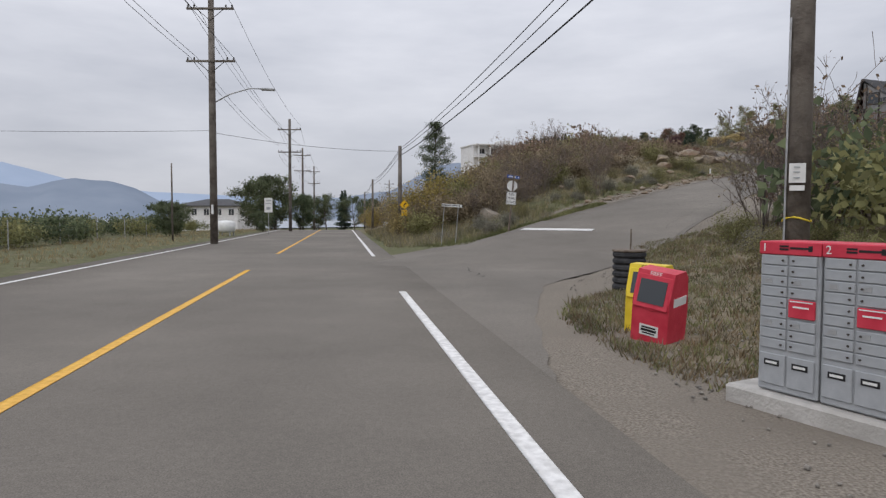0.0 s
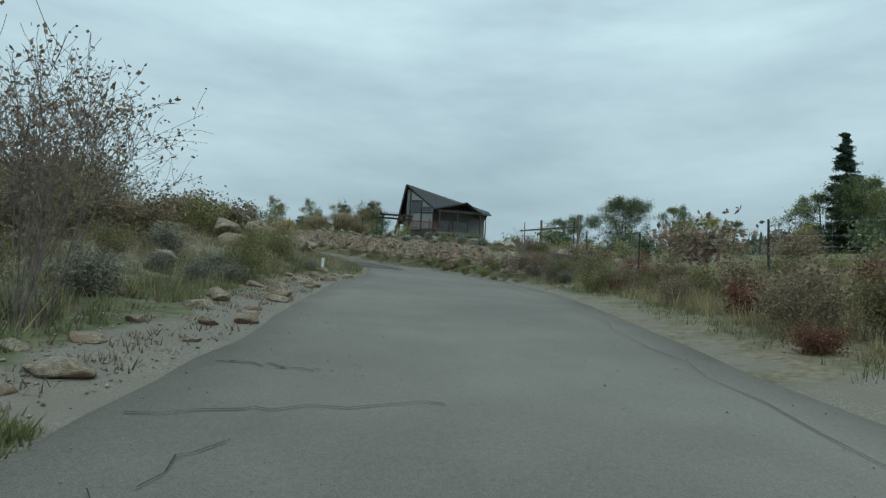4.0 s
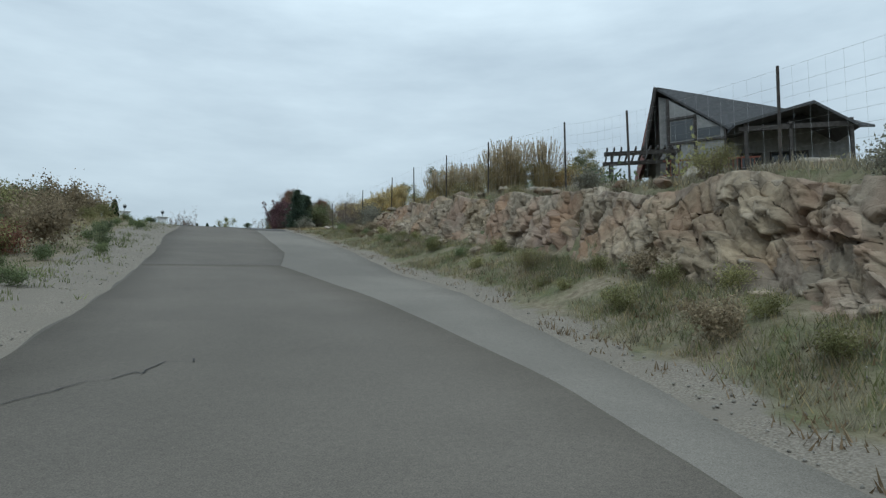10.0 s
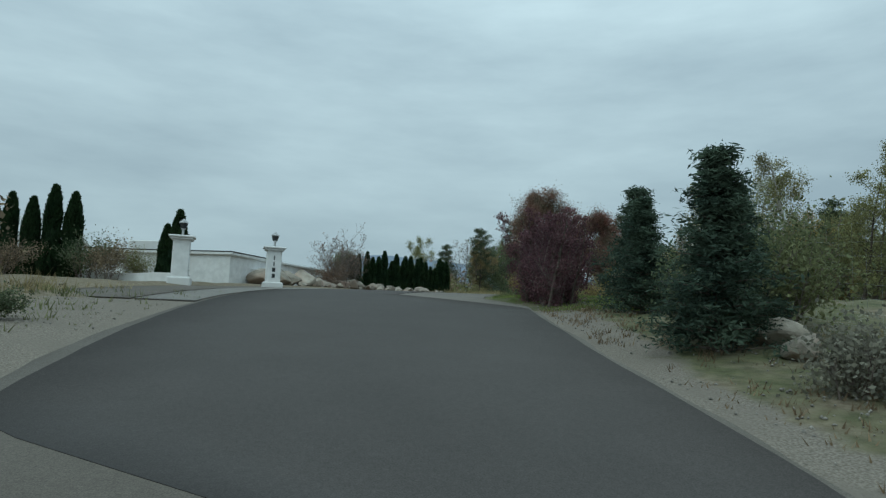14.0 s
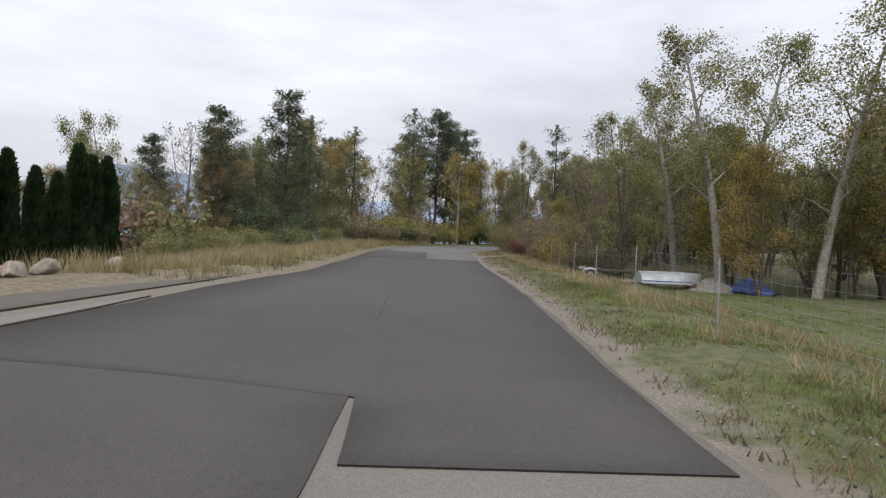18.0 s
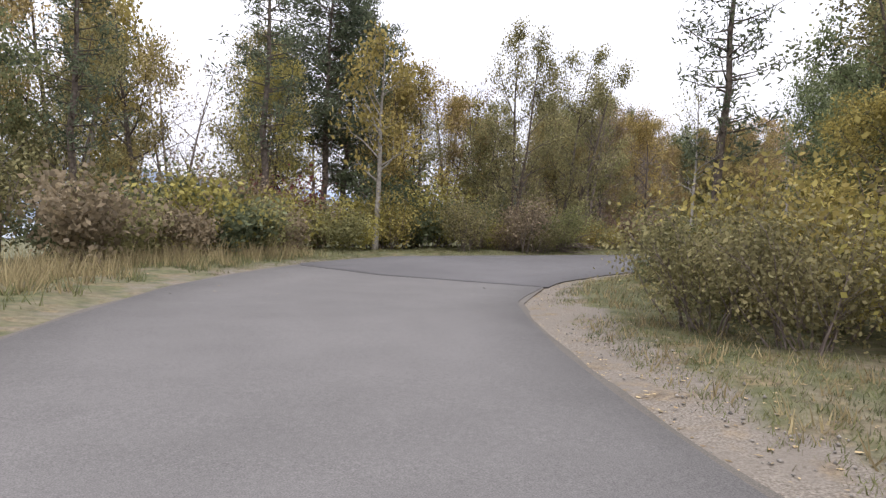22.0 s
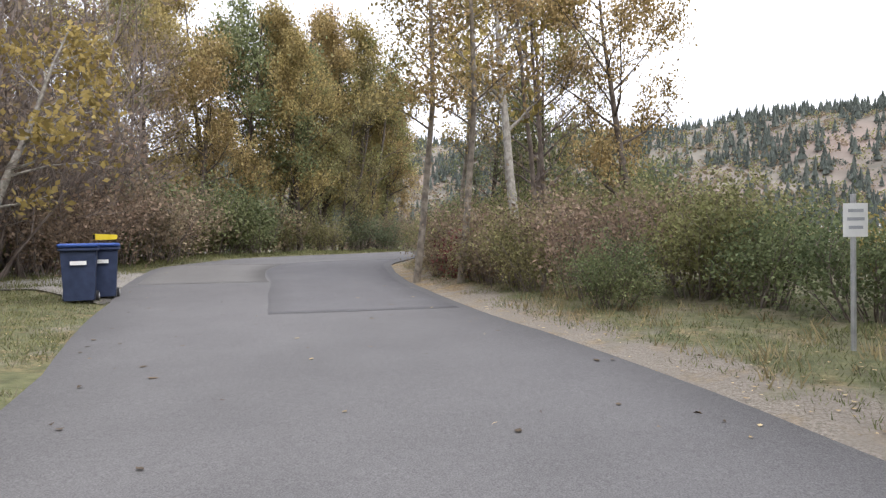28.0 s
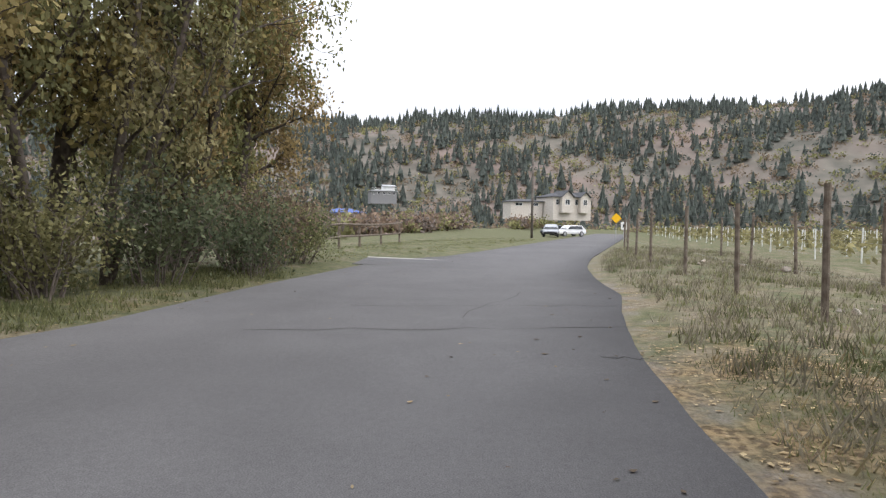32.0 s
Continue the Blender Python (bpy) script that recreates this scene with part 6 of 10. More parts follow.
thicket(("olive", "bare", "bare", "gold"), 12, 224, 246, -13, -6.8, 0.55, 0.8, "wood by the lane", 1, 38, 1.6)
# right of the lane before and after the bend
thicket(("s_rust", "s_olive", "s_yellow", "s_bare"), 26, 189, 206, 6.2, 11, 0.7, 1.2, "brush at the lawn's end", 1, 39, 1.2)
thicket(("olive", "bare", "bare", "yellow"), 22, 184, 210, 9.5, 26, 0.6, 1.0, "wood behind the lawn", 1, 40, 2.0)
put("yellow", 77.6, 181.0, 0.5, "trees inside the bend")
put("s_yellow", 75.6, 181.2, 1.1, "brush at the lawn's end")
put("s_yellow", 76.6, 182.6, 1.3, "brush at the lawn's end")
along("s_red", 198.5, 5.2, 0.75, "brush at the lawn's end")
along("s_olive", 202.5, 4.6, 0.9, "brush at the lawn's end")
along("s_olive", 204.0, 3.9, 0.95, "brush at the lawn's end")
along("s_olive", 205.6, 5.0, 0.8, "brush at the lawn's end")
along("s_olive", 207.4, 5.0, 0.8, "brush at the lawn's end")
for s, d, k, c, st in ((187, 14.5, "poplar", 0.95, 1.0), (190, 16.5, "poplar", 1.0, 1.0), (184, 17.5, "poplar", 0.92, 1.0), (193, 14, "poplar", 0.85, 1.0), (181, 20, "poplar", 1.0, 1.0), (178, 24, "olive", 1.2, 1.0), (174, 27, "poplar", 0.9, 1.0), (196, 11, "bare", 1.1, 1.0), (182, 26, "olive", 1.2, 1.0), (170, 30, "olive", 1.2, 1), (166, 33, "gold", 1.1, 1), (162, 36, "dark", 1.2, 1), (156, 36, "olive", 1.2, 1), (150, 32, "bare", 1.2, 1), (176, 33, "pine_b", 1.0, 1), (168, 38, "pine_a", 1.0, 1), (186, 22, "yellow", 1.1, 1), (190, 24, "pine_b", 0.9, 1)):
    along(k, s, d, c, "trees behind the lawn", st)
put("bare_pine", 80.6, 185.7, 0.85, "pines at the bend")
put("birch_bare", 80.3, 186.3, 0.58, "birches at the bend", 1.2, 0.05, 250)
along("s_green", 212.8, 3.7, 0.4, "verge plants")
along("s_green", 214.5, 4.4, 0.6, "verge plants")
thicket(("s_olive", "s_green", "s_olive"), 10, 211, 219, 7.2, 10.5, 0.6, 1.0, "brush inside the bend", 1, 41, 1.0)
thicket(("olive", "dark", "green", "yellow"), 12, 205, 222, 8.5, 22, 0.7, 1.05, "trees inside the bend", 1, 42, 2.0)
for s, d, k, c in ((224.5, 7.6, "s_yellow", 1.0), (226.5, 7.5, "s_orange", 1.3), (228.8, 7.9, "s_orange", 1.35), (230.5, 8.8, "s_orange", 1.2), (223.0, 9.6, "s_yellow", 1.2), (233, 9.0, "s_dark", 1.2), (235.5, 8.4, "dark", 0.85), (238, 8.6, "green", 0.95), (241, 8.8, "dark", 1.0), (244, 8.6, "dark", 0.9), (247.5, 9.6, "green", 1.0), (229, 13, "green", 0.95), (234, 13.5, "dark", 1.0), (225, 14, "green", 0.9), (241.5, 6.4, "s_dark", 0.95), (239, 6.6, "s_dark", 0.9), (244.5, 6.2, "s_dark", 0.8), (246.5, 6.8, "s_olive", 0.7)):
    along(k, s, d, c, "trees inside the bend")
for s, d, k, c in ((243.0, 6.0, "s_olive", 0.9), (244.6, 5.6, "s_green", 1.0), (246.2, 6.4, "s_olive", 1.1), (247.8, 6.4, "s_olive", 0.8), (249.6, 6.4, "s_green", 0.75), (251.0, 6.0, "s_green", 0.8), (252.6, 6.0, "s_olive", 0.95), (245.4, 8.4, "s_olive", 0.9), (249.0, 8.2, "s_olive", 0.9), (253.2, 7.6, "s_olive", 1.0)):
    along(k, s, d, c, "brush before the poplars")
plant("birch", (115.7, 211.3, ground_at(115.7, 211.3) - 0.1), 0.8, 9, "white-barked birch leaning far over the verge", "tree", "", 1.0, radians(20))
for x, y, c in ((113.4, 211.2, 0.95), (110.8, 209.8, 0.9), (116.6, 213.4, 1.0), (108.0, 208.2, 0.85), (119.0, 215.4, 1.0)):
    put("bare", x, y, c, "thicket behind the bin")
for x, y, k, c in ((51.2, 137.4, "s_dark", 0.34), (52.3, 138.2, "s_olive", 0.36), (50.4, 136.8, "s_green", 0.3), (53.2, 139.2, "s_dark", 0.4)):
    put(k, x, y, c, "driveway shrubs")
thicket(("s_olive", "s_dark", "s_green", "s_rust"), 46, 226, 252, 9.5, 17, 0.7, 1.3, "far brush inside the bend", 1, 71, 1.0)
for x, y, k, c in ((123.8, 216.6, "bare", 1.05), (125.4, 217.8, "bare", 1.15), (122.6, 218.6, "bare", 1.0), (128.0, 218.8, "bare", 1.0), (124.6, 215.9, "s_rust", 1.5), (126.4, 216.4, "s_rust", 1.4), (123.4, 217.4, "s_rust", 1.7), (128.2, 217.0, "s_rust", 1.3), (121.4, 219.6, "s_bare", 1.5)):
    put(k, x, y, c, "thicket behind the bin")
for x, y, k, c in ((117.6, 214.2, "s_bare", 2.0), (119.4, 215.2, "s_bare", 2.2), (121.0, 216.2, "s_bare", 2.1), (122.8, 217.0, "s_bare", 2.2), (115.4, 213.2, "s_bare", 1.9), (113.0, 212.4, "s_bare", 1.8), (118.6, 217.4, "bare", 1.25), (121.8, 219.6, "bare", 1.3), (115.2, 215.6, "bare", 1.2), (119.8, 213.8, "s_rust", 1.1), (122.2, 215.4, "s_rust", 1.2)):
    put(k, x, y, c, "thicket behind the bin")
# past the bin
for x, y, c, turn, tilt in ((121.3, 204.0, 0.92, 34, -1.0), (120.6, 202.7, 0.88, 22, -1.5)):
    plant("aspen", (x, y, ground_at(x, y) - 0.05), c, turn, TREES["aspen"], "tree", "tan-trunked pair by the lane", 1.0, radians(tilt))
for x, y, k, c in ((122.2, 203.6, "s_rust", 0.5), (121.8, 202.6, "s_olive", 0.55), (120.2, 201.9, "s_rust", 0.5)):
    put(k, x, y, c, "brush past the bin")
along("bare", 263.5, 6.4, 1.0, "trees by the lane")
put("green", 131.2, 204.5, 0.62, "trees by the lane", 1.0, 0.05, 70)
put("birch", 125.2, 202.2, 1.15, "trees by the lane", 1.1, 0.05, 40)
put("olive", 132.6, 203.0, 0.85, "trees by the lane", 1.0, 0.05, 150)
along("gold", 261.0, 8.6, 0.8, "trees by the lane")
for s, d, k, c in ((254.5, 6.6, "s_rust", 1.0), (256.4, 6.4, "s_olive", 1.1), (258.0, 6.2, "s_rust", 1.0), (252.6, 6.8, "s_olive", 0.8), (258.8, 4.8, "s_olive", 0.75), (260.2, 5.0, "s_olive", 0.9), (262.2, 4.6, "s_olive", 0.8), (263.8, 4.2, "s_green", 0.95), (265.2, 4.6, "s_olive", 1.1), (266.8, 4.2, "s_green", 1.1), (268.4, 4.4, "s_green", 1.1), (270.0, 4.2, "s_olive", 1.1), (271.4, 3.9, "s_green", 0.95), (272.6, 4.5, "s_olive", 0.8), (267.5, 6.6, "s_olive", 1.3), (270.5, 6.4, "s_green", 1.3), (248.6, 7.6, "s_olive", 0.6), (250.6, 8.4, "s_yellow", 0.7)):
    along(k, s, d, c, "brush past the bin")
put("aspen", 128.3, 205.0, 0.9, "trees by the lane", 1.0, 0.05, 80)
for s, d, k, c in ((252.2, 4.3, "s_green", 0.6), (253.4, 4.5, "s_rust", 0.8), (254.8, 4.0, "s_olive", 0.75), (256.0, 3.8, "s_rust", 0.85), (257.3, 3.5, "s_olive", 0.7), (258.4, 3.7, "s_red", 0.8), (259.8, 3.6, "s_rust", 0.85), (261.0, 3.4, "s_olive", 0.8), (262.4, 3.3, "s_rust", 0.8), (263.4, 3.2, "s_green", 0.75)):
    along(k, s, d, c, "brush past the bin")
for s, d, k, c in ((264.6, 3.3, "s_olive", 0.8), (265.8, 3.3, "s_green", 0.9), (267.0, 3.6, "s_green", 1.0), (268.3, 3.9, "s_olive", 1.0), (269.6, 4.0, "s_green", 0.95), (270.8, 4.1, "s_olive", 0.8)):
    along(k, s, d, c, "brush past the bin")
for x, y, k, c in ((140.3, 219.0, "green", 1.3), (143.5, 221, "gold", 1.35), (137.5, 222, "gold", 1.3), (146.5, 217.2, "gold", 1.15), (141, 226, "gold", 1.4), (133, 224, "poplar", 0.9), (129, 227, "bare", 1.2), (125, 222, "bare", 1.1), (150.0, 218.8, "olive", 0.95), (134, 230, "yellow", 1.35), (121, 219.5, "bare", 1.15), (117, 217.5, "bare", 1.1), (113, 214.5, "bare", 1.0), (126.5, 233, "gold", 1.3), (119, 226, "olive", 1.2), (109, 213.5, "bare", 1.0), (111, 219, "olive", 1.1), (105, 209.5, "birch", 1.0)):
    put(k, x, y, c, "tall trees past the driveway")
thicket(("s_green", "s_olive", "s_rust", "s_green"), 30, 262, 283, -13.5, -9.0, 0.9, 1.45, "mid undergrowth past the driveway", 1, 43, 1.1)
for x, y, k, c in ((131.0, 219.4, "s_green", 1.9), (133.4, 218.6, "s_green", 1.9), (128.8, 219.2, "s_green", 1.8), (135.0, 217.6, "s_green", 1.7), (126.4, 218.6, "s_green", 1.6), (136.2, 218.8, "s_green", 1.35), (138.6, 217.6, "s_olive", 1.25), (141.0, 216.6, "s_olive", 1.2), (143.5, 215.8, "s_dark", 1.1), (146, 214.8, "s_dark", 0.9)):
    put(k, x, y, c, "undergrowth past the driveway")
for x, y, k, c in ((143.4, 216.9, "olive", 1.0), (139.2, 217.4, "gold", 1.0), (133.5, 219.8, "gold", 0.95), (147.0, 218.0, "gold", 0.95), (136.0, 219.5, "gold", 1.1), (150.5, 221, "olive", 1.0), (141.6, 219.8, "gold", 1.2), (132.0, 221.5, "gold", 1.15)):
    put(k, x, y, c, "tall trees past the driveway")
for x, y, k, c in ((147.0, 217.6, "olive", 1.15), (149.6, 216.6, "gold", 1.0), (144.4, 219.0, "gold", 1.25), (150.8, 218.6, "olive", 1.1), (153.6, 218.8, "gold", 0.85), (141.8, 217.2, "olive", 1.0)):
    put(k, x, y, c, "tall trees past the driveway")
for x, y, k, c in ((149.0, 215.4, "s_olive", 1.2), (151.0, 215.2, "s_green", 1.1), (152.8, 215.6, "s_olive", 1.0), (147.2, 215.2, "s_rust", 1.2), (154.6, 216.4, "s_rust", 1.0)):
    put(k, x, y, c, "undergrowth past the driveway")
thicket(("s_bare", "s_rust", "s_olive"), 12, 248, 259, -12, -8.0, 0.8, 1.3, "thicket behind the bin", 1, 44, 1.1)
# low trees and orchard left of the main road
for x, y, k, c in ((-21.0, 78.0, "round", 1.4), (-24.0, 82.0, "round", 1.25), (-18.8, 84.0, "round", 1.0), (-20.6, 49.0, "round", 0.55), (-22.2, 51.0, "round", 0.6), (-17.6, 62.0, "round", 0.45), (-40.0, 150.0, "spruce", 0.5), (-36.0, 160.0, "dark", 1.0), (-33.0, 166.0, "round", 1.7), (-29.8, 162.0, "dark", 1.15), (-26.0, 168.0, "spruce", 0.75), (-22.8, 164.0, "dark", 1.1), (-19.6, 168.0, "round", 1.7), (-29.0, 182.0, "spruce", 0.8)):
    put(k, x, y, c, "trees along the main road")
rr = random.Random(77)
for k in range(230):
    u = rr.uniform(6, 120)
    v = -rr.uniform(13 + 0.06 * u, 75)
    x, y = main_xy(u, v)
    put(rr.choice(("s_dark", "s_green", "s_dark", "s_olive")), float(x), float(y), rr.uniform(0.55, 0.85), "far orchard below the road")
for k in range(110):
    u = rr.uniform(18, 70)
    x, y = main_xy(u, -rr.uniform(12.8, 19 + 0.1 * u))
    put(rr.choice(("s_dark", "s_olive", "s_dark", "s_green")), float(x), float(y), rr.uniform(0.55, 0.85), "far orchard below the road")
for k in range(8):
    x, y = main_xy(75 + 9 * k, 6.8 + 0.3 * k)
    put(rr.choice(("s_rust", "s_olive", "s_yellow")), float(x), float(y), rr.uniform(1.1, 1.6), "shrubs along the main road")


def far_brush(key, items, leaves, grown, where):
    """Shrubs grown together or too far off to tell apart, in one object a kind of leaf."""
    src = PLANTS[key][1][1]
    co = np.empty(len(src.vertices) * 3, np.float32)
    src.vertices.foreach_get("co", co)
    co = co.reshape(-1, 4, 3)
    rs = np.random.RandomState(len(items))
    out = []
    for x, y, c, st in items:
        q = co[rs.choice(len(co), leaves, replace=False)]
        mid = q.mean(1, keepdims=True)
        q = mid + (q - mid) * grown
        a = rs.uniform(0, 6.28)
        rot = np.array([[math.cos(a), -math.sin(a), 0], [math.sin(a), math.cos(a), 0], [0, 0, 1]])
        out.append((q.reshape(-1, 3) @ rot.T) * np.array([c, c, c * st]) + np.array([x, y, ground_at(x, y) - 0.05]))
    v = np.concatenate(out)
    tagged(new("brush", mesh_arrays("brush", v, np.arange(len(v)).reshape(-1, 4), src.materials[0])), TREES[key].replace("shrub", "shrubs") + where, "brush", kind="stuff")


for key, items in FAR_BRUSH.items():
    far_brush(key, items, 520, 2.75, " over the slopes")
for key, items in MID_BRUSH.items():
    far_brush(key, items, 2100, 1.75, " grown together along the lane")

# grass, litter and pebbles
tufts("dry_grass", 2200, verge(27, 62, -1.9, -9), 0.28, 0.8, "weed", "grey-tan weeds on the slope beside the lane", 78)
tufts("dry_grass", 1200, verge(33, 62, -2.0, -9), 0.40, 0.6, "grass_dry", "dry tan grass on the slope beside the lane", 1)
tufts("green_grass", 2600, verge(26, 60, -1.6, -4.2), 0.24, 0.7, "grass_green", "green grass on the verge", 2)
tufts("dry_grass", 3200, verge(34, 70, 1.7, 8), 0.5, 0.6, "grass_dry", "dry tan grass on the bank", 3)
tufts("green_grass", 2600, verge(38, 118, 0.9, 2.6), 0.16, 0.7, "grass_green", "patchy green grass below the rock", 4, 8, 0.007)
tufts("green_grass", 4200, verge(62, 116, 0.75, 3.2), 0.13, 0.8, "grass_green", "weeds at the foot of the rock", 45, 9, 0.006)
tufts("dry_grass", 5200, verge(58, 122, 0.75, 3.0), 0.16, 0.7, "grass_dry", "dry grass at the foot of the rock", 5, 8, 0.006)
tufts("dry_grass", 11000, verge(60, 116, 0.7, 3.4), 0.16, 0.8, "weed", "grey-tan weeds on the slope below the rock", 71, 9, 0.006)
tufts("green_grass", 2600, verge(62, 112, 1.0, 3.4), 0.12, 0.9, "grass_green", "green weeds on the slope below the rock", 72, 8, 0.009)
tufts("dry_grass", 5600, verge(60, 124, 3.4, 5.4), 0.22, 0.8, "weed", "grey-tan brush hanging over the rock", 73, 9, 0.010)
tufts("dry_grass", 3000, verge(60, 128, 3.6, 9), 0.20, 0.6, "grass_dry", "dry grass on top of the rock", 6, 8, 0.007)
tufts("dry_grass", 2400, verge(58, 84, -0.6, -6), 0.34, 0.8, "weed", "grey-tan grass beside the lane", 7)
tufts("green_grass", 2600, verge(58, 78, -0.4, -4), 0.18, 0.9, "grass_green", "green grass beside the lane", 76)
tufts("dry_grass", 900, verge(60, 80, -1.2, -6), 0.5, 0.6, "grass_dry", "pale dry stalks beside the lane", 77, 5)
tufts("green_grass", 1600, verge(56, 134, -0.8, -5), 0.18, 0.8, "grass_green", "tufts of green weeds on the gravel verge", 8)
tufts("dry_grass", 1500, verge(86, 136, -3, -9), 0.35, 0.7, "grass_dry", "dry grass behind the gravel verge", 9)
tufts("green_grass", 12000, verge(155, 190, 1.2, 12), 0.09, 0.9, "lawn", "mown green lawn beside the lane", 10, 9, 0.008)
tufts("green_grass", 7000, verge(150, 174, 0.5, 3.2), 0.07, 1.0, "lawn", "bright green grass strip beside the lane", 46, 9, 0.006)
tufts("dry_grass", 1600, verge(156, 196, 1.7, 4.2), 0.30, 0.8, "grass_dry", "dry grass along the lawn fence", 11)
tufts("dry_grass", 5200, verge(171, 214, -0.7, -5.5, 0.8), 0.55, 0.6, "grass_dry", "pale tall grass on the lake side", 12)
tufts("green_grass", 1500, verge(171, 214, -0.6, -3), 0.22, 0.8, "grass_green", "green grass on the lake side", 13)
tufts("green_grass", 26000, verge(208, 262, -0.1, -5), 0.075, 1.0, "grass_green", "grass under the trees", 14, 7, 0.007)
tufts("dry_grass", 6000, verge(208, 262, -0.1, -5), 0.09, 1.0, "weed", "dry stalks in the grass under the trees", 74, 6, 0.006)
tufts("green_grass", 26000, verge(198, 276, 0.5, 5), 0.075, 1.0, "grass_green", "grass under the trees", 15, 7, 0.007)
tufts("dry_grass", 7000, verge(198, 276, 0.4, 5), 0.09, 1.0, "weed", "dry stalks in the grass under the trees", 75, 6, 0.006)
tufts("dry_grass", 1300, verge(196, 276, 0.6, 3), 0.18, 0.8, "grass_dry", "dry grass at the lane's edge", 16)
tufts("green_grass", 6500, verge(258, 286, -0.3, -5), 0.15, 0.8, "grass_green", "grass at the lane's edge", 17)
tufts("dry_grass", 3000, verge(273, 312, 0.5, 8), 0.24, 0.8, "weed", "dry grass beside the vineyard fence", 18)
tufts("green_grass", 2600, verge(275, 312, 0.6, 7), 0.15, 0.6, "grass_green", "weeds beside the vineyard fence", 19)
tufts("green_grass", 3000, verge(290, 330, -1, -9), 0.10, 0.9, "grass_green", "mown grass strip beside the lane", 20)
tufts("dry_grass", 900, verge(-6, 8, 1.6, 8), 0.4, 0.7, "grass_dry", "dry grass behind the mailboxes", 21)


def corner(rs, n):
    y = rs.uniform(4.6, 24, n)
    x = GRASS_FROM(y) + (rs.uniform(0, 1, n) ** 1.3) * 7 - 0.2
    keep = (np.hypot(x - 2.9, y - 4.4) > 1.0) & (np.hypot(x - 2.6, y - 7.6) > 0.5)
    return x[keep], y[keep], rs.uniform(0.5, 1.3, n)[keep]


tufts("dry_grass", 2600, corner, 0.11, 1.0, "weed", "tan dry grass behind the mailboxes", 43)
tufts("dry_grass", 3400, corner, 0.12, 1.0, "grass_brown", "brown dry grass behind the mailboxes", 41)
tufts("green_grass", 3000, corner, 0.13, 0.9, "grass_green", "patchy green grass behind the mailboxes", 42)


CORNER_EDGE = curve((26.4, -7.6), (26.9, -6.0), (27.4, -4.4), (28.6, -3.5), (30.2, -2.8), (31.5, -2.45), (36, -2.45), (45, -3.2), (70, -4.0))


def tri_wedge(rs, n):
    u, v = rs.uniform(17, 60, n), rs.uniform(4.8, 13, n)
    x, y = main_xy(u, v)
    s, d, _ = locate(x, y)
    keep = (d < CORNER_EDGE(s) - 0.15) & (s > 26.6)
    return x[keep], y[keep], rs.uniform(0.6, 1.3, n)[keep]


def corner_edge(rs, n):
    s = rs.uniform(26.7, 36, n)
    d = CORNER_EDGE(s) - rs.uniform(0.0, 0.55, n)
    x, y, _ = on_line(s, d)
    return x, y, rs.uniform(0.5, 1.3, n)


def main_left(rs, n):
    u, v = rs.uniform(0, 90, n), -rs.uniform(6.2, 14, n)
    x, y = main_xy(u, v)
    return x, y, rs.uniform(0.6, 1.3, n)


tufts("dry_grass", 3000, tri_wedge, 0.36, 0.7, "weed", "grey-tan grass between the two roads", 22)
tufts("dry_grass", 1500, tri_wedge, 0.5, 0.6, "grass_dry", "pale dry stalks between the two roads", 25, 5)
tufts("green_grass", 2600, corner_edge, 0.12, 0.9, "grass_green", "green grass along the asphalt edge", 26, 8)
tufts("green_grass", 2200, tri_wedge, 0.3, 0.6, "grass_green", "green grass between the two roads", 23)
tufts("dry_grass", 1500, main_left, 0.22, 0.6, "grass_dry", "dry grass beside the main road", 24)


def scatter(name, n, place, size, mat, label, seed, flat, lift=0.012):
    rs = np.random.RandomState(seed)
    x, y, k = place(rs, n)
    z = land(x, y) + lift
    c = np.stack([x, y, z], 1)
    if flat:
        v, f = leaf_quads(c, np.full(len(x), size), rs, 0.85)
        v[:, 2] = np.repeat(z, 4) + np.abs(v[:, 2] - np.repeat(z, 4)) * 0.35
        return tagged(new(name, mesh_arrays(name, v, f, M[mat])), label, "leaf litter", kind="stuff")
    o = np.array([[1, 0, 0], [0, 1, 0], [-1, 0, 0], [0, -1, 0], [0, 0, 0.8], [0, 0, -0.6]], float)
    r = size * k[:, None, None] * rs.uniform(0.5, 1.3, (len(x), 6, 1))
    v = (c[:, None, :] + o[None] * r).reshape(-1, 3)
    t = np.array([[0, 1, 4], [1, 2, 4], [2, 3, 4], [3, 0, 4], [1, 0, 5], [2, 1, 5], [3, 2, 5], [0, 3, 5]])
    f = (np.arange(len(x))[:, None, None] * 6 + t[None]).reshape(-1, 3)
    return tagged(new(name, mesh_arrays(name, v, f, M[mat])), label, "pebbles", kind="stuff")


tufts("dry_grass", 1500, verge(156, 198, 0.2, 1.9), 0.11, 0.9, "grass_brown", "sparse dry weeds on the gravel", 51)
tufts("dry_grass", 1800, verge(60, 134, 0.2, 1.8), 0.11, 0.9, "grass_brown", "sparse dry weeds on the gravel", 52)
tufts("green_grass", 900, verge(84, 136, -0.2, -3.6), 0.10, 0.9, "grass_green", "sparse weeds on the gravel", 53)
tufts("dry_grass", 900, verge(30, 62, -0.2, -2.6), 0.12, 0.9, "grass_brown", "sparse dry weeds on the gravel", 54)
tufts("green_grass", 5000, verge(133, 143.6, 0.3, 4.5), 0.07, 1.0, "lawn", "mown grass before the driveway", 79, 8, 0.008)
tufts("green_grass", 900, verge(140.2, 143.6, 0.4, 5), 0.13, 0.9, "grass_green", "grass beside the driveway", 55)
scatter("fallen_leaves", 6000, verge(205, 285, -0.1, -3.0, 1.8), 0.030, "fallen", "fallen dry leaves along the lane", 1, True)
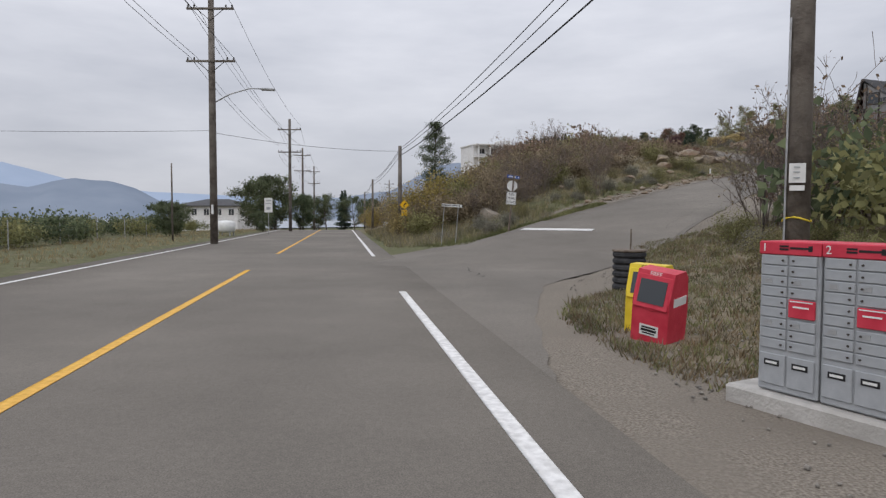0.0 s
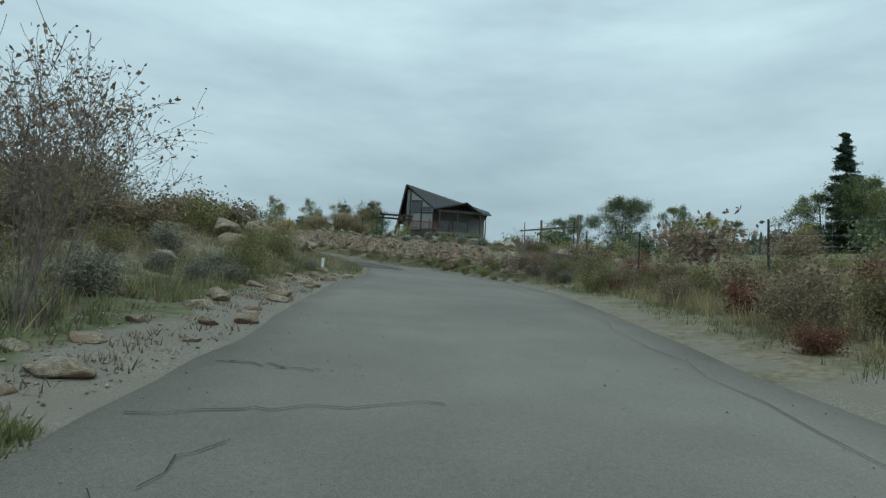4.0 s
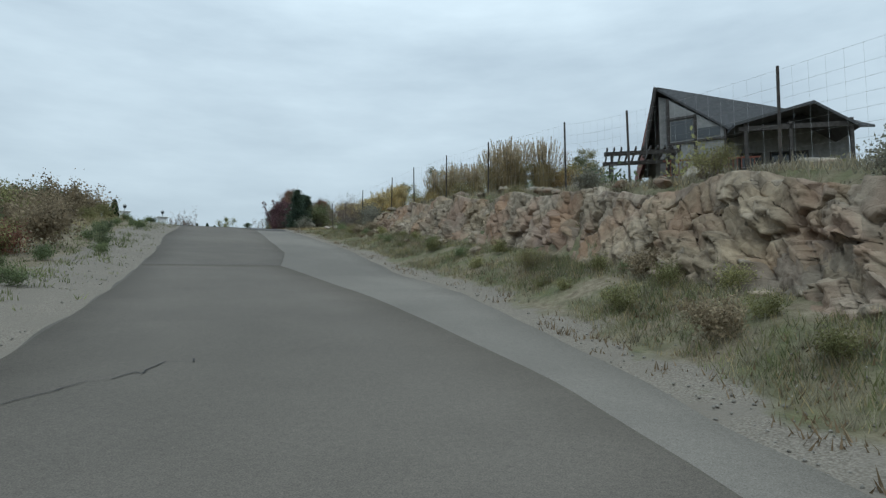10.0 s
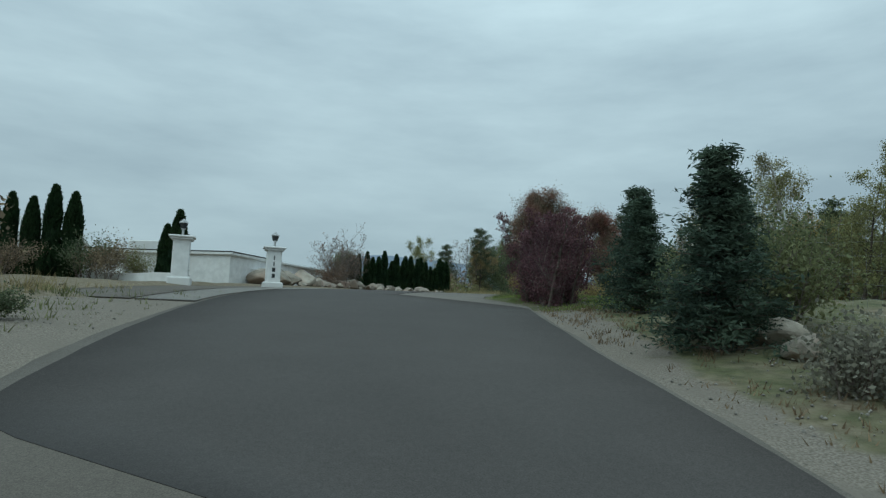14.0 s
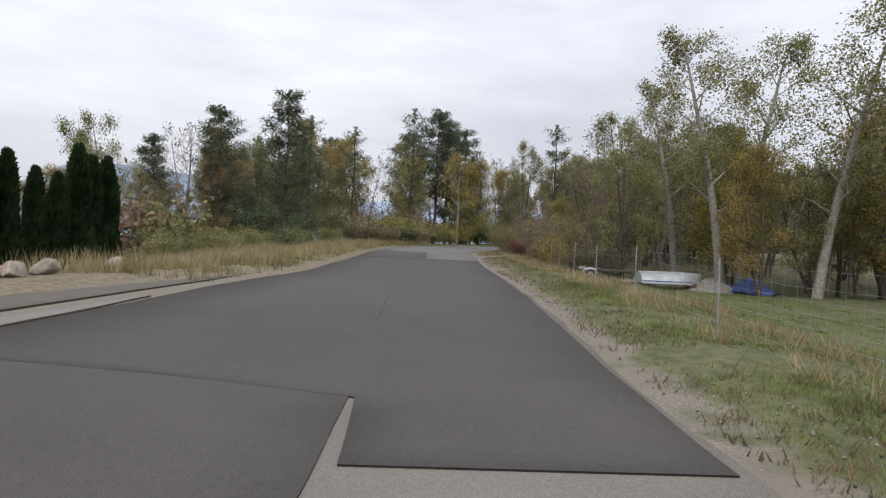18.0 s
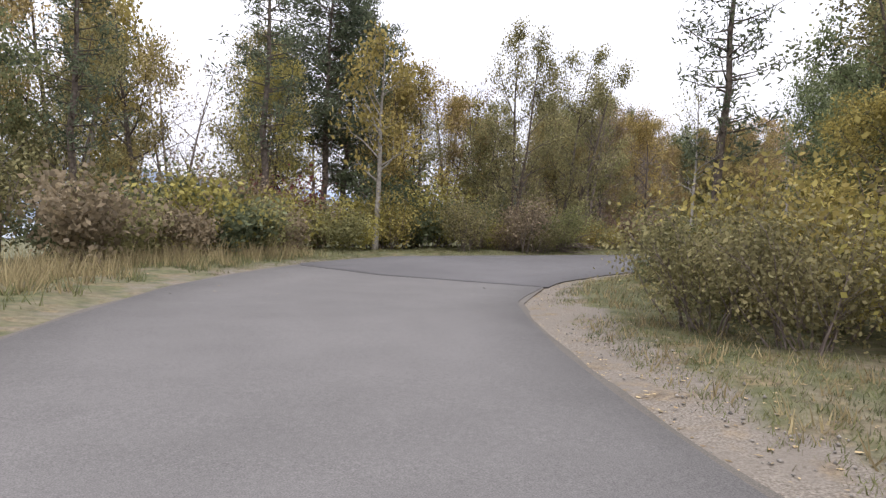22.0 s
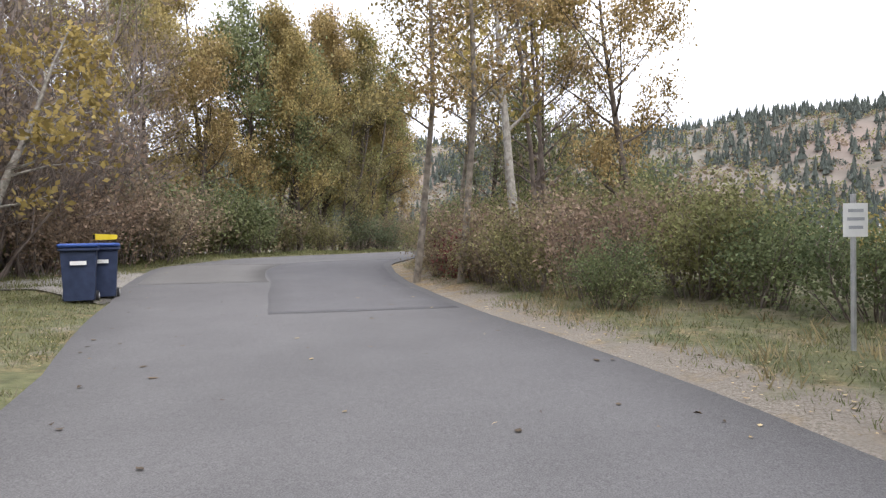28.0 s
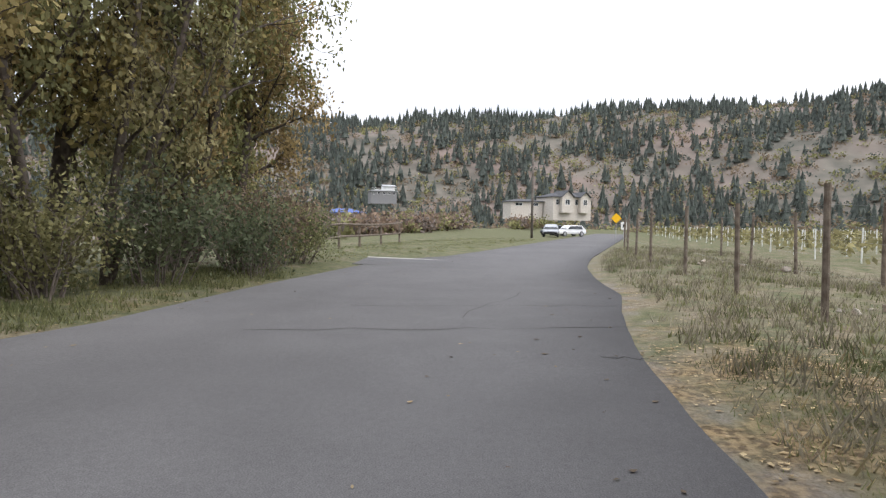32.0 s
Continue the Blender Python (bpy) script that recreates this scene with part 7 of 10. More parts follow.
scatter("fallen_leaves", 8000, verge(196, 292, 0.0, 3.2, 1.8), 0.030, "fallen", "fallen dry leaves along the lane", 2, True)
scatter("fallen_leaves", 3600, verge(256, 277, 0.0, 2.2), 0.032, "fallen", "fallen dry leaves along the lane", 9, True)


def on_road(s0, s1):
    """Places on the lane itself, more of them towards its edges."""
    def place(rs, n):
        s = rs.uniform(s0, s1, n)
        w = rs.uniform(-1, 1, n)
        w = np.sign(w) * np.abs(w) ** 0.5
        lo, hi = edge_left(s) + 0.1, edge_right(s) - 0.1
        x, y, _ = on_line(s, (lo + hi) / 2 + (hi - lo) / 2 * w)
        return x, y, rs.uniform(0.6, 1.2, n)
    return place


scatter("fallen_leaves", 420, on_road(205, 296), 0.045, "fallen_dark", "brown leaves lying on the asphalt", 31, True, 0.052)
scatter("fallen_leaves", 160, on_road(205, 296), 0.04, "fallen", "dry leaves lying on the asphalt", 32, True, 0.052)
scatter("pebbles", 500, on_road(30, 60), 0.014, "gravel", "loose grit on the worn asphalt", 33, False, 0.045)
scatter("pebbles", 3000, verge(28, 62, -0.1, -2.8), 0.022, "gravel", "loose pale stones on the verge", 3, False)
scatter("pebbles", 2600, verge(84, 136, -0.1, -4.0), 0.02, "gravel", "loose pale stones on the verge", 4, False)
scatter("pebbles", 3600, verge(56, 136, 0.0, 2.0), 0.022, "gravel", "loose stones below the rock", 5, False)
scatter("pebbles", 1800, verge(156, 214, 0.0, 1.2), 0.02, "gravel", "loose stones beside the asphalt", 6, False)
scatter("pebbles", 4200, verge(-2, 34, 0.0, 3.2), 0.022, "gravel", "loose gravel on the corner", 7, False)
scatter("pebbles", 900, verge(220, 236, 0.2, 2.6), 0.03, "gravel", "loose stones beside the asphalt", 8, False)

# ---------------------------------------------------------------- stones
rr = random.Random(8)
for k in range(70):
    s = rr.uniform(69, 116)
    d = rr.choice((rr.uniform(4.6, 5.4), rr.uniform(6.6, 8.2)))
    if cut(s) > 0.4:
        stone(s, d, rr.uniform(0.12, 0.34), k, "loose rocks of the cut", "tan angular rock broken from the cut", kinds=BEDROCK)
for k in range(26):
    s = 60 + 2.1 * k + rr.uniform(-0.5, 0.5)
    stone(s, rr.uniform(8.0, 10.5), rr.uniform(0.3, 0.65), k + 3, "pale rocks on the plateau", "pale rock on the plateau's edge")
for k, (s, d, z) in enumerate(((57, -7.6, 0.9), (59, -8.6, 1.4), (61, -7.8, 1.3), (63, -7.2, 1.1), (65, -7.0, 1.0), (66.5, -6.4, 1.2), (68.5, -6.2, 1.3), (70.5, -5.6, 1.2), (72.0, -5.4, 0.8), (62, -10, 1.3), (65, -9.4, 1.5), (69, -8.6, 1.5), (55, -6.6, 0.5), (52.5, -6.2, 0.45), (49, -7.2, 0.5), (44, -7.0, 0.4), (41, -8.0, 0.5))):
    stone(s, d, z, k + 11, "rock outcrop by the lane", "tan bedrock outcrop beside the lane", 0.6, kinds=BEDROCK)
for k in range(34):
    s = 36 + 0.68 * k
    stone(s, float(edge_left(s)) - rr.uniform(0.2, 1.6), rr.uniform(0.16, 0.42), k + 1, "ledge along the lane", "flat tan ledge stone at the broken lane edge", 0.85, kinds=BEDROCK)
crest = random.Random(31)
for k in range(26):
    s = 62.5 + 0.95 * k + crest.uniform(-0.3, 0.3)
    stone(s, 8.0 + crest.uniform(-0.4, 0.9), crest.uniform(0.32, 0.62), k, "pale boulders above the rock cut", "pale rounded boulder lying above the rock cut", 0.3)
stone(33.4, -8.4, 1.0, 4, "rock outcrop by the lane", "flat pale boulder in the grass", 0.35)
row = ((34.2, 142.9), (34.9, 144.5), (35.5, 145.6), (36.2, 146.5), (36.9, 147.5), (37.6, 148.6), (38.2, 149.7), (38.9, 150.8), (39.6, 151.9), (40.4, 153.2), (41.0, 154.3), (41.8, 155.3), (42.5, 156.2), (43.4, 157.2), (44.3, 158.0), (45.4, 159.3), (46.3, 160.3), (47.9, 162.0), (49.6, 163.5), (51.4, 165.2))
for k, (x, y) in enumerate(row):
    stone(0, 0, (1.25 if k < 4 else 0.82 if k < 10 else 0.70 if k < 15 else 0.42) * rr.uniform(0.8, 1.15), k + 2, "boulder row along the apron", "pale angular boulder in a row along the apron", 0.2, at=(x - 0.3, y + 0.2))
    if k < 16:
        stone(0, 0, 0.36 * rr.uniform(0.7, 1.3), k + 5, "boulder row along the apron", "smaller pale stone between the boulders", 0.2, at=(x + rr.uniform(0.1, 0.5), y + rr.uniform(-0.2, 0.7)))
for k, (s, d, z) in enumerate(((118.2, 4.9, 0.24), (119.6, 5.2, 0.2), (121.5, 5.8, 0.3), (122.6, 6.0, 0.26), (125.8, 5.3, 0.42), (126.8, 5.6, 0.5), (127.6, 5.2, 0.36), (116.5, 5.0, 0.25), (123.8, 6.4, 0.28), (152.2, 3.3, 0.16))):
    stone(s, d, z, k + 5, "stones on the verge", "pale stone lying on the verge")
for k in range(12):
    stone(rr.uniform(118, 136), -rr.uniform(7.5, 11), rr.uniform(0.12, 0.3), k, "stones on the verge", "pale stone lying on the verge")
for k in range(16):
    stone(rr.uniform(278, 300), rr.uniform(6.2, 10), rr.uniform(0.10, 0.22), k, "stones by the vineyard", "pale fieldstone beside the fence")
stone(0, 0, 0.5, 6, "driveway stones", "squared dark-faced stone at the driveway", at=(48.55, 135.5))
stone(0, 0, 0.42, 2, "driveway stones", "pale block stone at the driveway", at=(49.4, 136.0))
stone(0, 0, 0.30, 9, "driveway stones", "pale block stone at the driveway", at=(47.5, 136.2))
stone(0, 0, 0.18, 3, "driveway stones", "pale block stone at the driveway", at=(47.05, 136.5))
stone(0, 0, 0.20, 8, "driveway stones", "pale block stone at the driveway", at=(48.1, 135.9))
stone(0, 0, 0.34, 11, "driveway stones", "tan stone at the corner of the driveway", at=(46.9, 131.0))

# ---------------------------------------------------------------- helpers for built things


def text(name, body, size, mat, parent, at, rot=(90, 0, 0), thick=0.002, label="", align="CENTER"):
    cu = bpy.data.curves.new(name, "FONT")
    cu.body, cu.size, cu.extrude = body, size, thick
    cu.align_x, cu.align_y = align, "CENTER"
    ob = bpy.data.objects.new(name, cu)
    me = bpy.data.meshes.new_from_object(ob)
    bpy.data.objects.remove(ob)
    me.materials.append(mat)
    me.transform(pose(at[0], at[1], at[2], *rot))
    return part(name, me, mat, parent, label)


def wire(a, b, sag, r=0.012, n=14, name="power_line", label="black overhead cable strung between poles", group="overhead cables"):
    a, b = Vector(a), Vector(b)
    pts = []
    for k in range(n + 1):
        t = k / n
        p = a.lerp(b, t)
        p.z -= 4 * sag * t * (1 - t)
        pts.append(p)
    return single(name, Shape().tube(pts, r, 4), M["cable"], label, "cable", group)


def bars(parent, rows, mat, y, name="lettering_bar"):
    """Plain bars in the place of writing: x, z, width, height of each."""
    for x, z, w, h in rows:
        part(name, Shape().box((x, y, z), (w, 0.003, h)), mat, parent)


# ---------------------------------------------------------------- corner with the mailboxes
MAIL_TURN = math.degrees(math.atan2(-0.886, 0.464))
door_mesh = Shape().box((0, 0, 0), (0.205, 0.012, 0.072), bevel=0.005).mesh("locker_door", M["box_grey"])
lock_mesh = Shape().tube([(0, 0.002, 0), (0, -0.010, 0)], 0.008, 8).mesh("lock", M["metal_dark"])
big_door = Shape().box((0, 0, 0), (0.205, 0.012, 0.235), bevel=0.006).mesh("parcel_door", M["box_grey"])


def mailbox(k):
    c, s = 0.464, -0.886
    off = 0.485 * k
    ob = thing("community_mailbox", (2.44 + c * off, 4.86 + s * off, 0.15), "grey steel community mailbox with red top band on a concrete base", "mailbox", "community mailboxes", MAIL_TURN)
    part("cabinet", Shape().box((0.235, 0.22, 0.56), (0.47, 0.43, 1.12), bevel=0.012), M["box_grey"], ob)
    part("top_band", Shape().box((0.235, 0.215, 1.085), (0.478, 0.45, 0.10), bevel=0.008), M["red_paint"], ob, "faded red top band")
    text("number", str(k + 1), 0.085, M["sign_white"], ob, (0.045, -0.013, 1.085))
    bars(ob, [(0.20, 1.10, 0.07, 0.014), (0.20, 1.078, 0.07, 0.014), (0.325, 1.088, 0.16, 0.016), (0.40, 1.088, 0.03, 0.04)], M["black"], -0.012)
    for col in (0, 1):
        x = 0.125 + 0.22 * col
        for r in range(12):
            z = 0.995 - 0.079 * r
            if col == 1 and r in (4, 5):
                continue
            if r > 8:
                continue
            d = part("locker_door", door_mesh, None, ob)
            d.location = (x, -0.004, z)
            q = part("lock", lock_mesh, None, d)
            q.location = (0.07 if col == 0 else -0.07, -0.006, 0.0)
            if r in (2, 6):
                part("number_plate", Shape().box((-0.04, -0.008, 0.0), (0.06, 0.004, 0.03)), M["metal_grey"], d)
        d = part("parcel_door", big_door, None, ob)
        d.location = (x, -0.004, 0.17)
        part("plate", Shape().box((0, -0.008, 0.05), (0.12, 0.004, 0.045)), M["black"], d, "black plate with pale marks")
        bars(d, [(0, 0.05, 0.09, 0.018)], M["sign_white"], -0.011)
    part("outgoing_slot", Shape().box((0.345, -0.006, 0.645), (0.20, 0.02, 0.135), bevel=0.006), M["red_paint"], ob, "red outgoing mail slot")
    bars(ob, [(0.345, 0.70, 0.17, 0.008), (0.345, 0.66, 0.12, 0.012)], M["sign_white"], -0.018)


for k in (0, 1):
    mailbox(k)
base = Shape().box((0.42, 0.22, -0.06), (1.30, 0.60, 0.42), bevel=0.02)
single("concrete_base", base, M["concrete"], "pale concrete footing under the mailboxes", "footing", at=(2.44, 4.86, -0.01), turn=MAIL_TURN)


def news_box(x, y, mat, label, turn, tilt, ink, h=0.90):
    ob = thing("newspaper_box", (x, y, ground_at(x, y) - 0.03), label, "newspaper box", "newspaper boxes")
    ob.matrix_world = pose(x, y, ground_at(x, y) - 0.03, tilt[0], tilt[1], turn)
    prof = [(-0.20, 0.0), (0.22, 0.0), (0.24, 0.42), (0.20, h - 0.08), (0.14, h), (-0.10, h), (-0.20, h - 0.34), (-0.20, 0.34)]
    sh = Shape()
    w = 0.235
    n = len(prof)
    sh.add([(-w, y0, z0) for y0, z0 in prof] + [(w, y0, z0) for y0, z0 in prof], [tuple(range(n))[::-1], tuple(range(n, 2 * n))] + [(i, (i + 1) % n, (i + 1) % n + n, i + n) for i in range(n)])
    part("body", sh, mat, ob)
    # sloping door with a window
    m = pose(0, -0.160, h - 0.18, -16.5, 0, 0)
    part("door_frame", Shape().box((0, 0, 0), (0.44, 0.04, 0.40), bevel=0.01).mesh("door_frame", mat), mat, ob).matrix_local = pose(0, -0.155, h - 0.24, -16.4, 0, 0)
    part("window", Shape().box((0, 0, 0), (0.34, 0.02, 0.28)), M["glass"], ob, "dull plastic window").matrix_local = pose(0, -0.172, h - 0.235, -16.4, 0, 0)
    part("handle", Shape().box((0, 0, 0), (0.14, 0.03, 0.025), bevel=0.006), mat, ob).matrix_local = pose(0, -0.20, h - 0.44, 0, 0, 0)
    part("label_plate", Shape().box((0.0, -0.204, 0.20), (0.24, 0.006, 0.13)), M["sign_white"], ob, "white label with dark print")
    bars(ob, [(0, 0.235, 0.18, 0.02), (0, 0.20, 0.20, 0.03), (0, 0.165, 0.16, 0.016)], M["black"], -0.209)
    part("side_label", Shape().box((w + 0.003, 0.04, h * 0.62), (0.006, 0.28, 0.10)), M["sign_white"], ob, "torn white side label")
    text("lettering", "FREE", 0.075, ink, ob, (0.0, -0.11, h - 0.035), (74, 0, 0))
    return ob


news_box(2.58, 7.58, M["red_paint"], "faded red plastic newspaper box leaning on rough ground", -48, (7, 7, 0), M["sign_white"])
news_box(2.68, 8.22, M["yellow_paint"], "yellow plastic newspaper box behind the red one", -40, (1, 2, 0), M["black"])

drum = thing("drum_planter", (3.76, 12.75, ground_at(3.76, 12.75)), "ribbed black plastic drum with a yellowed lid and stick", "planter")
for k in range(6):
    r = Shape()
    ring = [(0.30, 0.015), (0.33, 0.05), (0.33, 0.10), (0.30, 0.135), (0.21, 0.135), (0.19, 0.075), (0.21, 0.015)]
    seg = 20
    r.add([(a * math.cos(2 * math.pi * j / seg), a * math.sin(2 * math.pi * j / seg), z + 0.13 * k) for a, z in ring for j in range(seg)],
          [(i * seg + j, i * seg + (j + 1) % seg, ((i + 1) % 7) * seg + (j + 1) % seg, ((i + 1) % 7) * seg + j) for i in range(7) for j in range(seg)])
    part("rib", r, M["rubber"], drum)
part("lid", Shape().lathe([(0.02, 0.78), (0.33, 0.78), (0.345, 0.80), (0.33, 0.825), (0.02, 0.82)], 18), M["wood"], drum, "pale wooden lid")
part("stick", Shape().tube([(0.02, 0, 0.80), (0.03, 0.01, 1.24)], 0.016, 6), M["wood"], drum)

# ---------------------------------------------------------------- poles, signs and cables


def pole(x, y, top, r=0.15, arms=(), label="tall dark wooden power pole with crossarms", lean=(0, 0), name="utility_pole", base=None, group="power poles"):
    z = ground_at(x, y) if base is None else base
    ob = thing(name, (x, y, z), label, "pole", group)
    h = top - z
    part("shaft", Shape().tube([(0, 0, -0.4), (lean[0] * 0.5, lean[1] * 0.5, h * 0.5), (lean[0], lean[1], h)], [r, r * 0.88, r * 0.72], 12), M["pole_wood"], ob, smooth=True)
    for za, half in arms:
        arm = part("crossarm", Shape().box((0, -0.14, za - z), (half * 2, 0.09, 0.11), bevel=0.01), M["pole_wood"], ob)
        for sgn in (-1, -0.72, 0.72, 1):
            part("insulator", Shape().lathe([(0.02, 0.0), (0.05, 0.03), (0.03, 0.07), (0.055, 0.10), (0.02, 0.16)], 8, (sgn * (half - 0.08), -0.14, za - z + 0.055)), M["metal_dark"], arm)
        for sgn in (-1, 1):
            part("brace", Shape().tube([(sgn * half * 0.55, -0.12, za - z - 0.04), (0, -0.15, za - z - 0.62)], 0.02, 5), M["metal_dark"], arm)
    return ob


first = pole(-12.4, 34.3, 13.6, 0.21, ((12.5, 1.25), (9.75, 1.3)), "tall dark wooden power pole with two crossarms and a street lamp")
zb = ground_at(-12.4, 34.3)
lamp_arm = part("lamp_arm", Shape().tube([(0.15, 0, 7.6 - zb), (0.9, 0.1, 8.05 - zb), (1.9, 0.3, 8.4 - zb), (2.5, 0.45, 8.42 - zb)], 0.035, 8), M["metal_grey"], first, "thin curved lamp arm", True)
part("lamp_head", Shape().box((2.85, 0.52, 8.40 - zb), (0.75, 0.26, 0.13), pose(0, 0, 0, 0, 0, 11), 0.04), M["metal_grey"], lamp_arm, "grey lamp head")
part("marker_plate", Shape().box((0.0, -0.21, 1.9), (0.12, 0.01, 0.5)), M["sign_white"], first, "pale marker plate")
pole(-5.2, -11.0, 13.6, 0.2, ((12.5, 1.25), (9.75, 1.3)))
for x, y, t in ((-15.9, 66.0, 11.6), (-21.0, 95.0, 11.8), (-25.6, 126.0, 11.6), (-13.6, 160.0, 11.0)):
    pole(x, y, t, 0.18, ((t - 1.1, 1.2), (t - 3.4, 1.2)))
line = [(-5.2, -11.0, 13.6), (-12.4, 34.3, 13.6), (-15.9, 66.0, 11.6), (-21.0, 95.0, 11.8), (-25.6, 126.0, 11.6)]
for (x0, y0, t0), (x1, y1, t1) in zip(line[:-1], line[1:]):
    for dz in (1.0, 3.7):
        for o in (-1.15, -0.8, 1.15):
            wire((x0 + o, y0, t0 - dz + 0.1), (x1 + o, y1, t1 - dz * (1 if t1 > 13 else 0.75) + 0.1), 0.7, 0.011)
wire((-12.4, 34.3, 6.0), (-2.9, 42.6, 5.9), 0.25, 0.012)
wire((-12.4, 34.3, 6.1), (-60.0, 40.0, 8.4), 0.6, 0.012)
pole(-60.0, 40.0, 8.6, 0.13, (), "thin wooden pole below the road")
pole(-16.4, 38.4, 4.7, 0.06, (), "thin dark post beside the orchard", group="")
pole(-2.9, 42.6, 6.25, 0.16, (), "dark wooden pole carrying cables along the slope")
pole(-8.0, 72.0, 5.8, 0.14, (), "dark wooden pole carrying cables along the slope")
pole(-12.6, 102.0, 5.6, 0.14, (), "dark wooden pole carrying cables along the slope")
big = pole(4.85, 8.7, 9.2, 0.17, (), "thick weathered power pole with paper notices")
zb = ground_at(4.85, 8.7)
for k, (z, w, h, mt) in enumerate(((2.02, 0.20, 0.26, "sign_white"), (1.82, 0.18, 0.07, "sign_white"))):
    nt = part("notice", Shape().box((-0.10, -0.165, z - zb + 0.05), (w, 0.008, h), pose(0, 0, 0, 0, 0, -20)), M[mt], big, "weathered paper notice")
    bars(nt, [(-0.10, z - zb + 0.05 + h * q, w * 0.6, 0.015) for q in (-0.25, 0.05, 0.3)] if k == 0 else [], M["box_grey"], -0.178)
part("rope", Shape().tube([(0.18 * math.cos(a / 2), 0.18 * math.sin(a / 2), 1.45 - zb + 0.03 * math.sin(a)) for a in range(14)], 0.012, 5), M["yellow_paint"], big, "tied yellow cord")
part("ground_wire", Shape().tube([(-0.19, -0.03, 0), (-0.17, -0.03, 4)], 0.014, 5), M["metal_grey"], big, "pale conduit")
for a, b in ((6.05, 8.0), (5.9, 7.55), (5.6, 6.95)):
    wire((-2.9, 42.6, a), (4.85, 8.7, b), 0.35, 0.022 if a < 5.7 else 0.014)
    wire((-2.9, 42.6, a), (-8.0, 72.0, a - 0.4), 0.3, 0.014)
    wire((-8.0, 72.0, a - 0.4), (-12.6, 102.0, a - 0.6), 0.3, 0.014)
    wire((4.85, 8.7, b), (10.0, -24.0, b + 1.0), 0.4, 0.014)
pole(10.0, -24.0, 9.4, 0.17, (), "dark wooden pole carrying cables along the slope")


def sign_post(x, y, h, label, group="", turn=0.0, r=0.025, mat="metal_grey", lean=(0, 0), name="road_sign", category="sign"):
    ob = thing(name, (x, y, ground_at(x, y)), label, category, group, turn)
    part("post", Shape().tube([(0, 0, -0.3), (lean[0], lean[1], h)], r, 8), M[mat], ob)
    return ob


def zat(x, y, z):
    return z - ground_at(x, y)


# bend warning with speed tab
x, y = -2.4, 39.3
ob = sign_post(x, y, zat(x, y, 2.5), "yellow diamond bend warning sign with speed tab", turn=4, mat="wood", lean=(0.1, 0))
zc = zat(x, y, 2.25)
d = 0.315
plate = part("plate", Shape().sheet([(0, zc - d), (d, zc), (0, zc + d), (-d, zc)], 0.006, Matrix.Translation((0, -0.05, 0))), M["sign_yellow"], ob, "yellow diamond plate")
rim = Shape()
rim.tube([(0, -0.058, zc - 0.28), (0.28, -0.058, zc), (0, -0.058, zc + 0.28), (-0.28, -0.058, zc), (0, -0.058, zc - 0.28)], 0.007, 4)
part("border", rim, M["black"], plate)
part("arrow_stem", Shape().sheet([(-0.05, zc - 0.17), (0.0, zc - 0.17), (0.0, zc - 0.02), (0.07, zc + 0.06), (0.035, zc + 0.09), (-0.05, zc + 0.015)], 0.004, Matrix.Translation((0, -0.057, 0))), M["black"], plate)
part("arrow_tip", Shape().sheet([(-0.01, zc + 0.10), (0.11, zc + 0.02), (0.12, zc + 0.15)], 0.004, Matrix.Translation((0, -0.057, 0))), M["black"], plate)
tab = part("speed_tab", Shape().box((0, -0.05, zc - 0.50), (0.34, 0.006, 0.32)), M["sign_yellow"], ob, "yellow advisory speed plate")
text("lettering", "50", 0.24, M["black"], tab, (0, -0.056, zc - 0.48))
bars(tab, [(0, zc - 0.62, 0.17, 0.03)], M["black"], -0.055)
# arrow board on two posts
bx, by = 0.0, 28.4
ob = thing("arrow_board", (bx, by, ground_at(bx, by)), "white pointed direction board on two thin posts", "sign", turn=8)
zc = zat(bx, by, 2.02)
for px0 in (0.06, 0.70):
    part("post", Shape().tube([(px0 - 0.16, 0, -0.2), (px0, 0, zc + 0.06)], 0.014, 6), M["metal_grey"], ob)
brd = part("board", Shape().sheet([(-0.06, zc - 0.045), (0.84, zc - 0.10), (0.92, zc - 0.04), (0.84, zc + 0.025), (-0.06, zc + 0.08)], 0.012, Matrix.Translation((0, -0.025, 0))), M["sign_white"], ob)
part("board_edge", Shape().sheet([(0.85, zc - 0.09), (0.915, zc - 0.04), (0.85, zc + 0.015)], 0.004, Matrix.Translation((0, -0.034, 0))), M["black"], brd)
bars(brd, [(-0.02 + 0.045 * k, zc + 0.015 - 0.0027 * k, 0.030, 0.060) for k in range(18) if k != 9], M["black"], -0.033)
# stop sign seen from behind, street name and notice
x, y = 2.85, 28.0
ob = sign_post(x, y, zat(x, y, 3.42), "bare back of a stop sign with street name and notice", turn=6, mat="wood", lean=(0.28, 0), r=0.04)
zc = zat(x, y, 2.88)
oct8 = [(0.20 + 0.245 * math.cos(math.pi / 8 + k * math.pi / 4), zc + 0.245 * math.sin(math.pi / 8 + k * math.pi / 4)) for k in range(8)]
part("stop_plate", Shape().sheet(oct8, 0.006, Matrix.Translation((0, 0.04, 0))), M["sign_white"], ob, "bare pale back of an octagonal sign")
nm = part("name_plate", Shape().box((0.24, -0.0, zat(x, y, 3.27)), (0.56, 0.012, 0.13), pose(0, 0, 0, 0, 8, 0)), M["sign_blue"], ob, "blue street name plate")
for k in range(9):
    if k != 7:
        part("lettering_bar", Shape().box((0.04 + 0.052 * k, -0.010, zat(x, y, 3.298) - 0.0072 * k), (0.034, 0.004, 0.066), pose(0, 0, 0, 0, 8, 0)), M["sign_white"], nm)
zn = zat(x, y, 2.33)
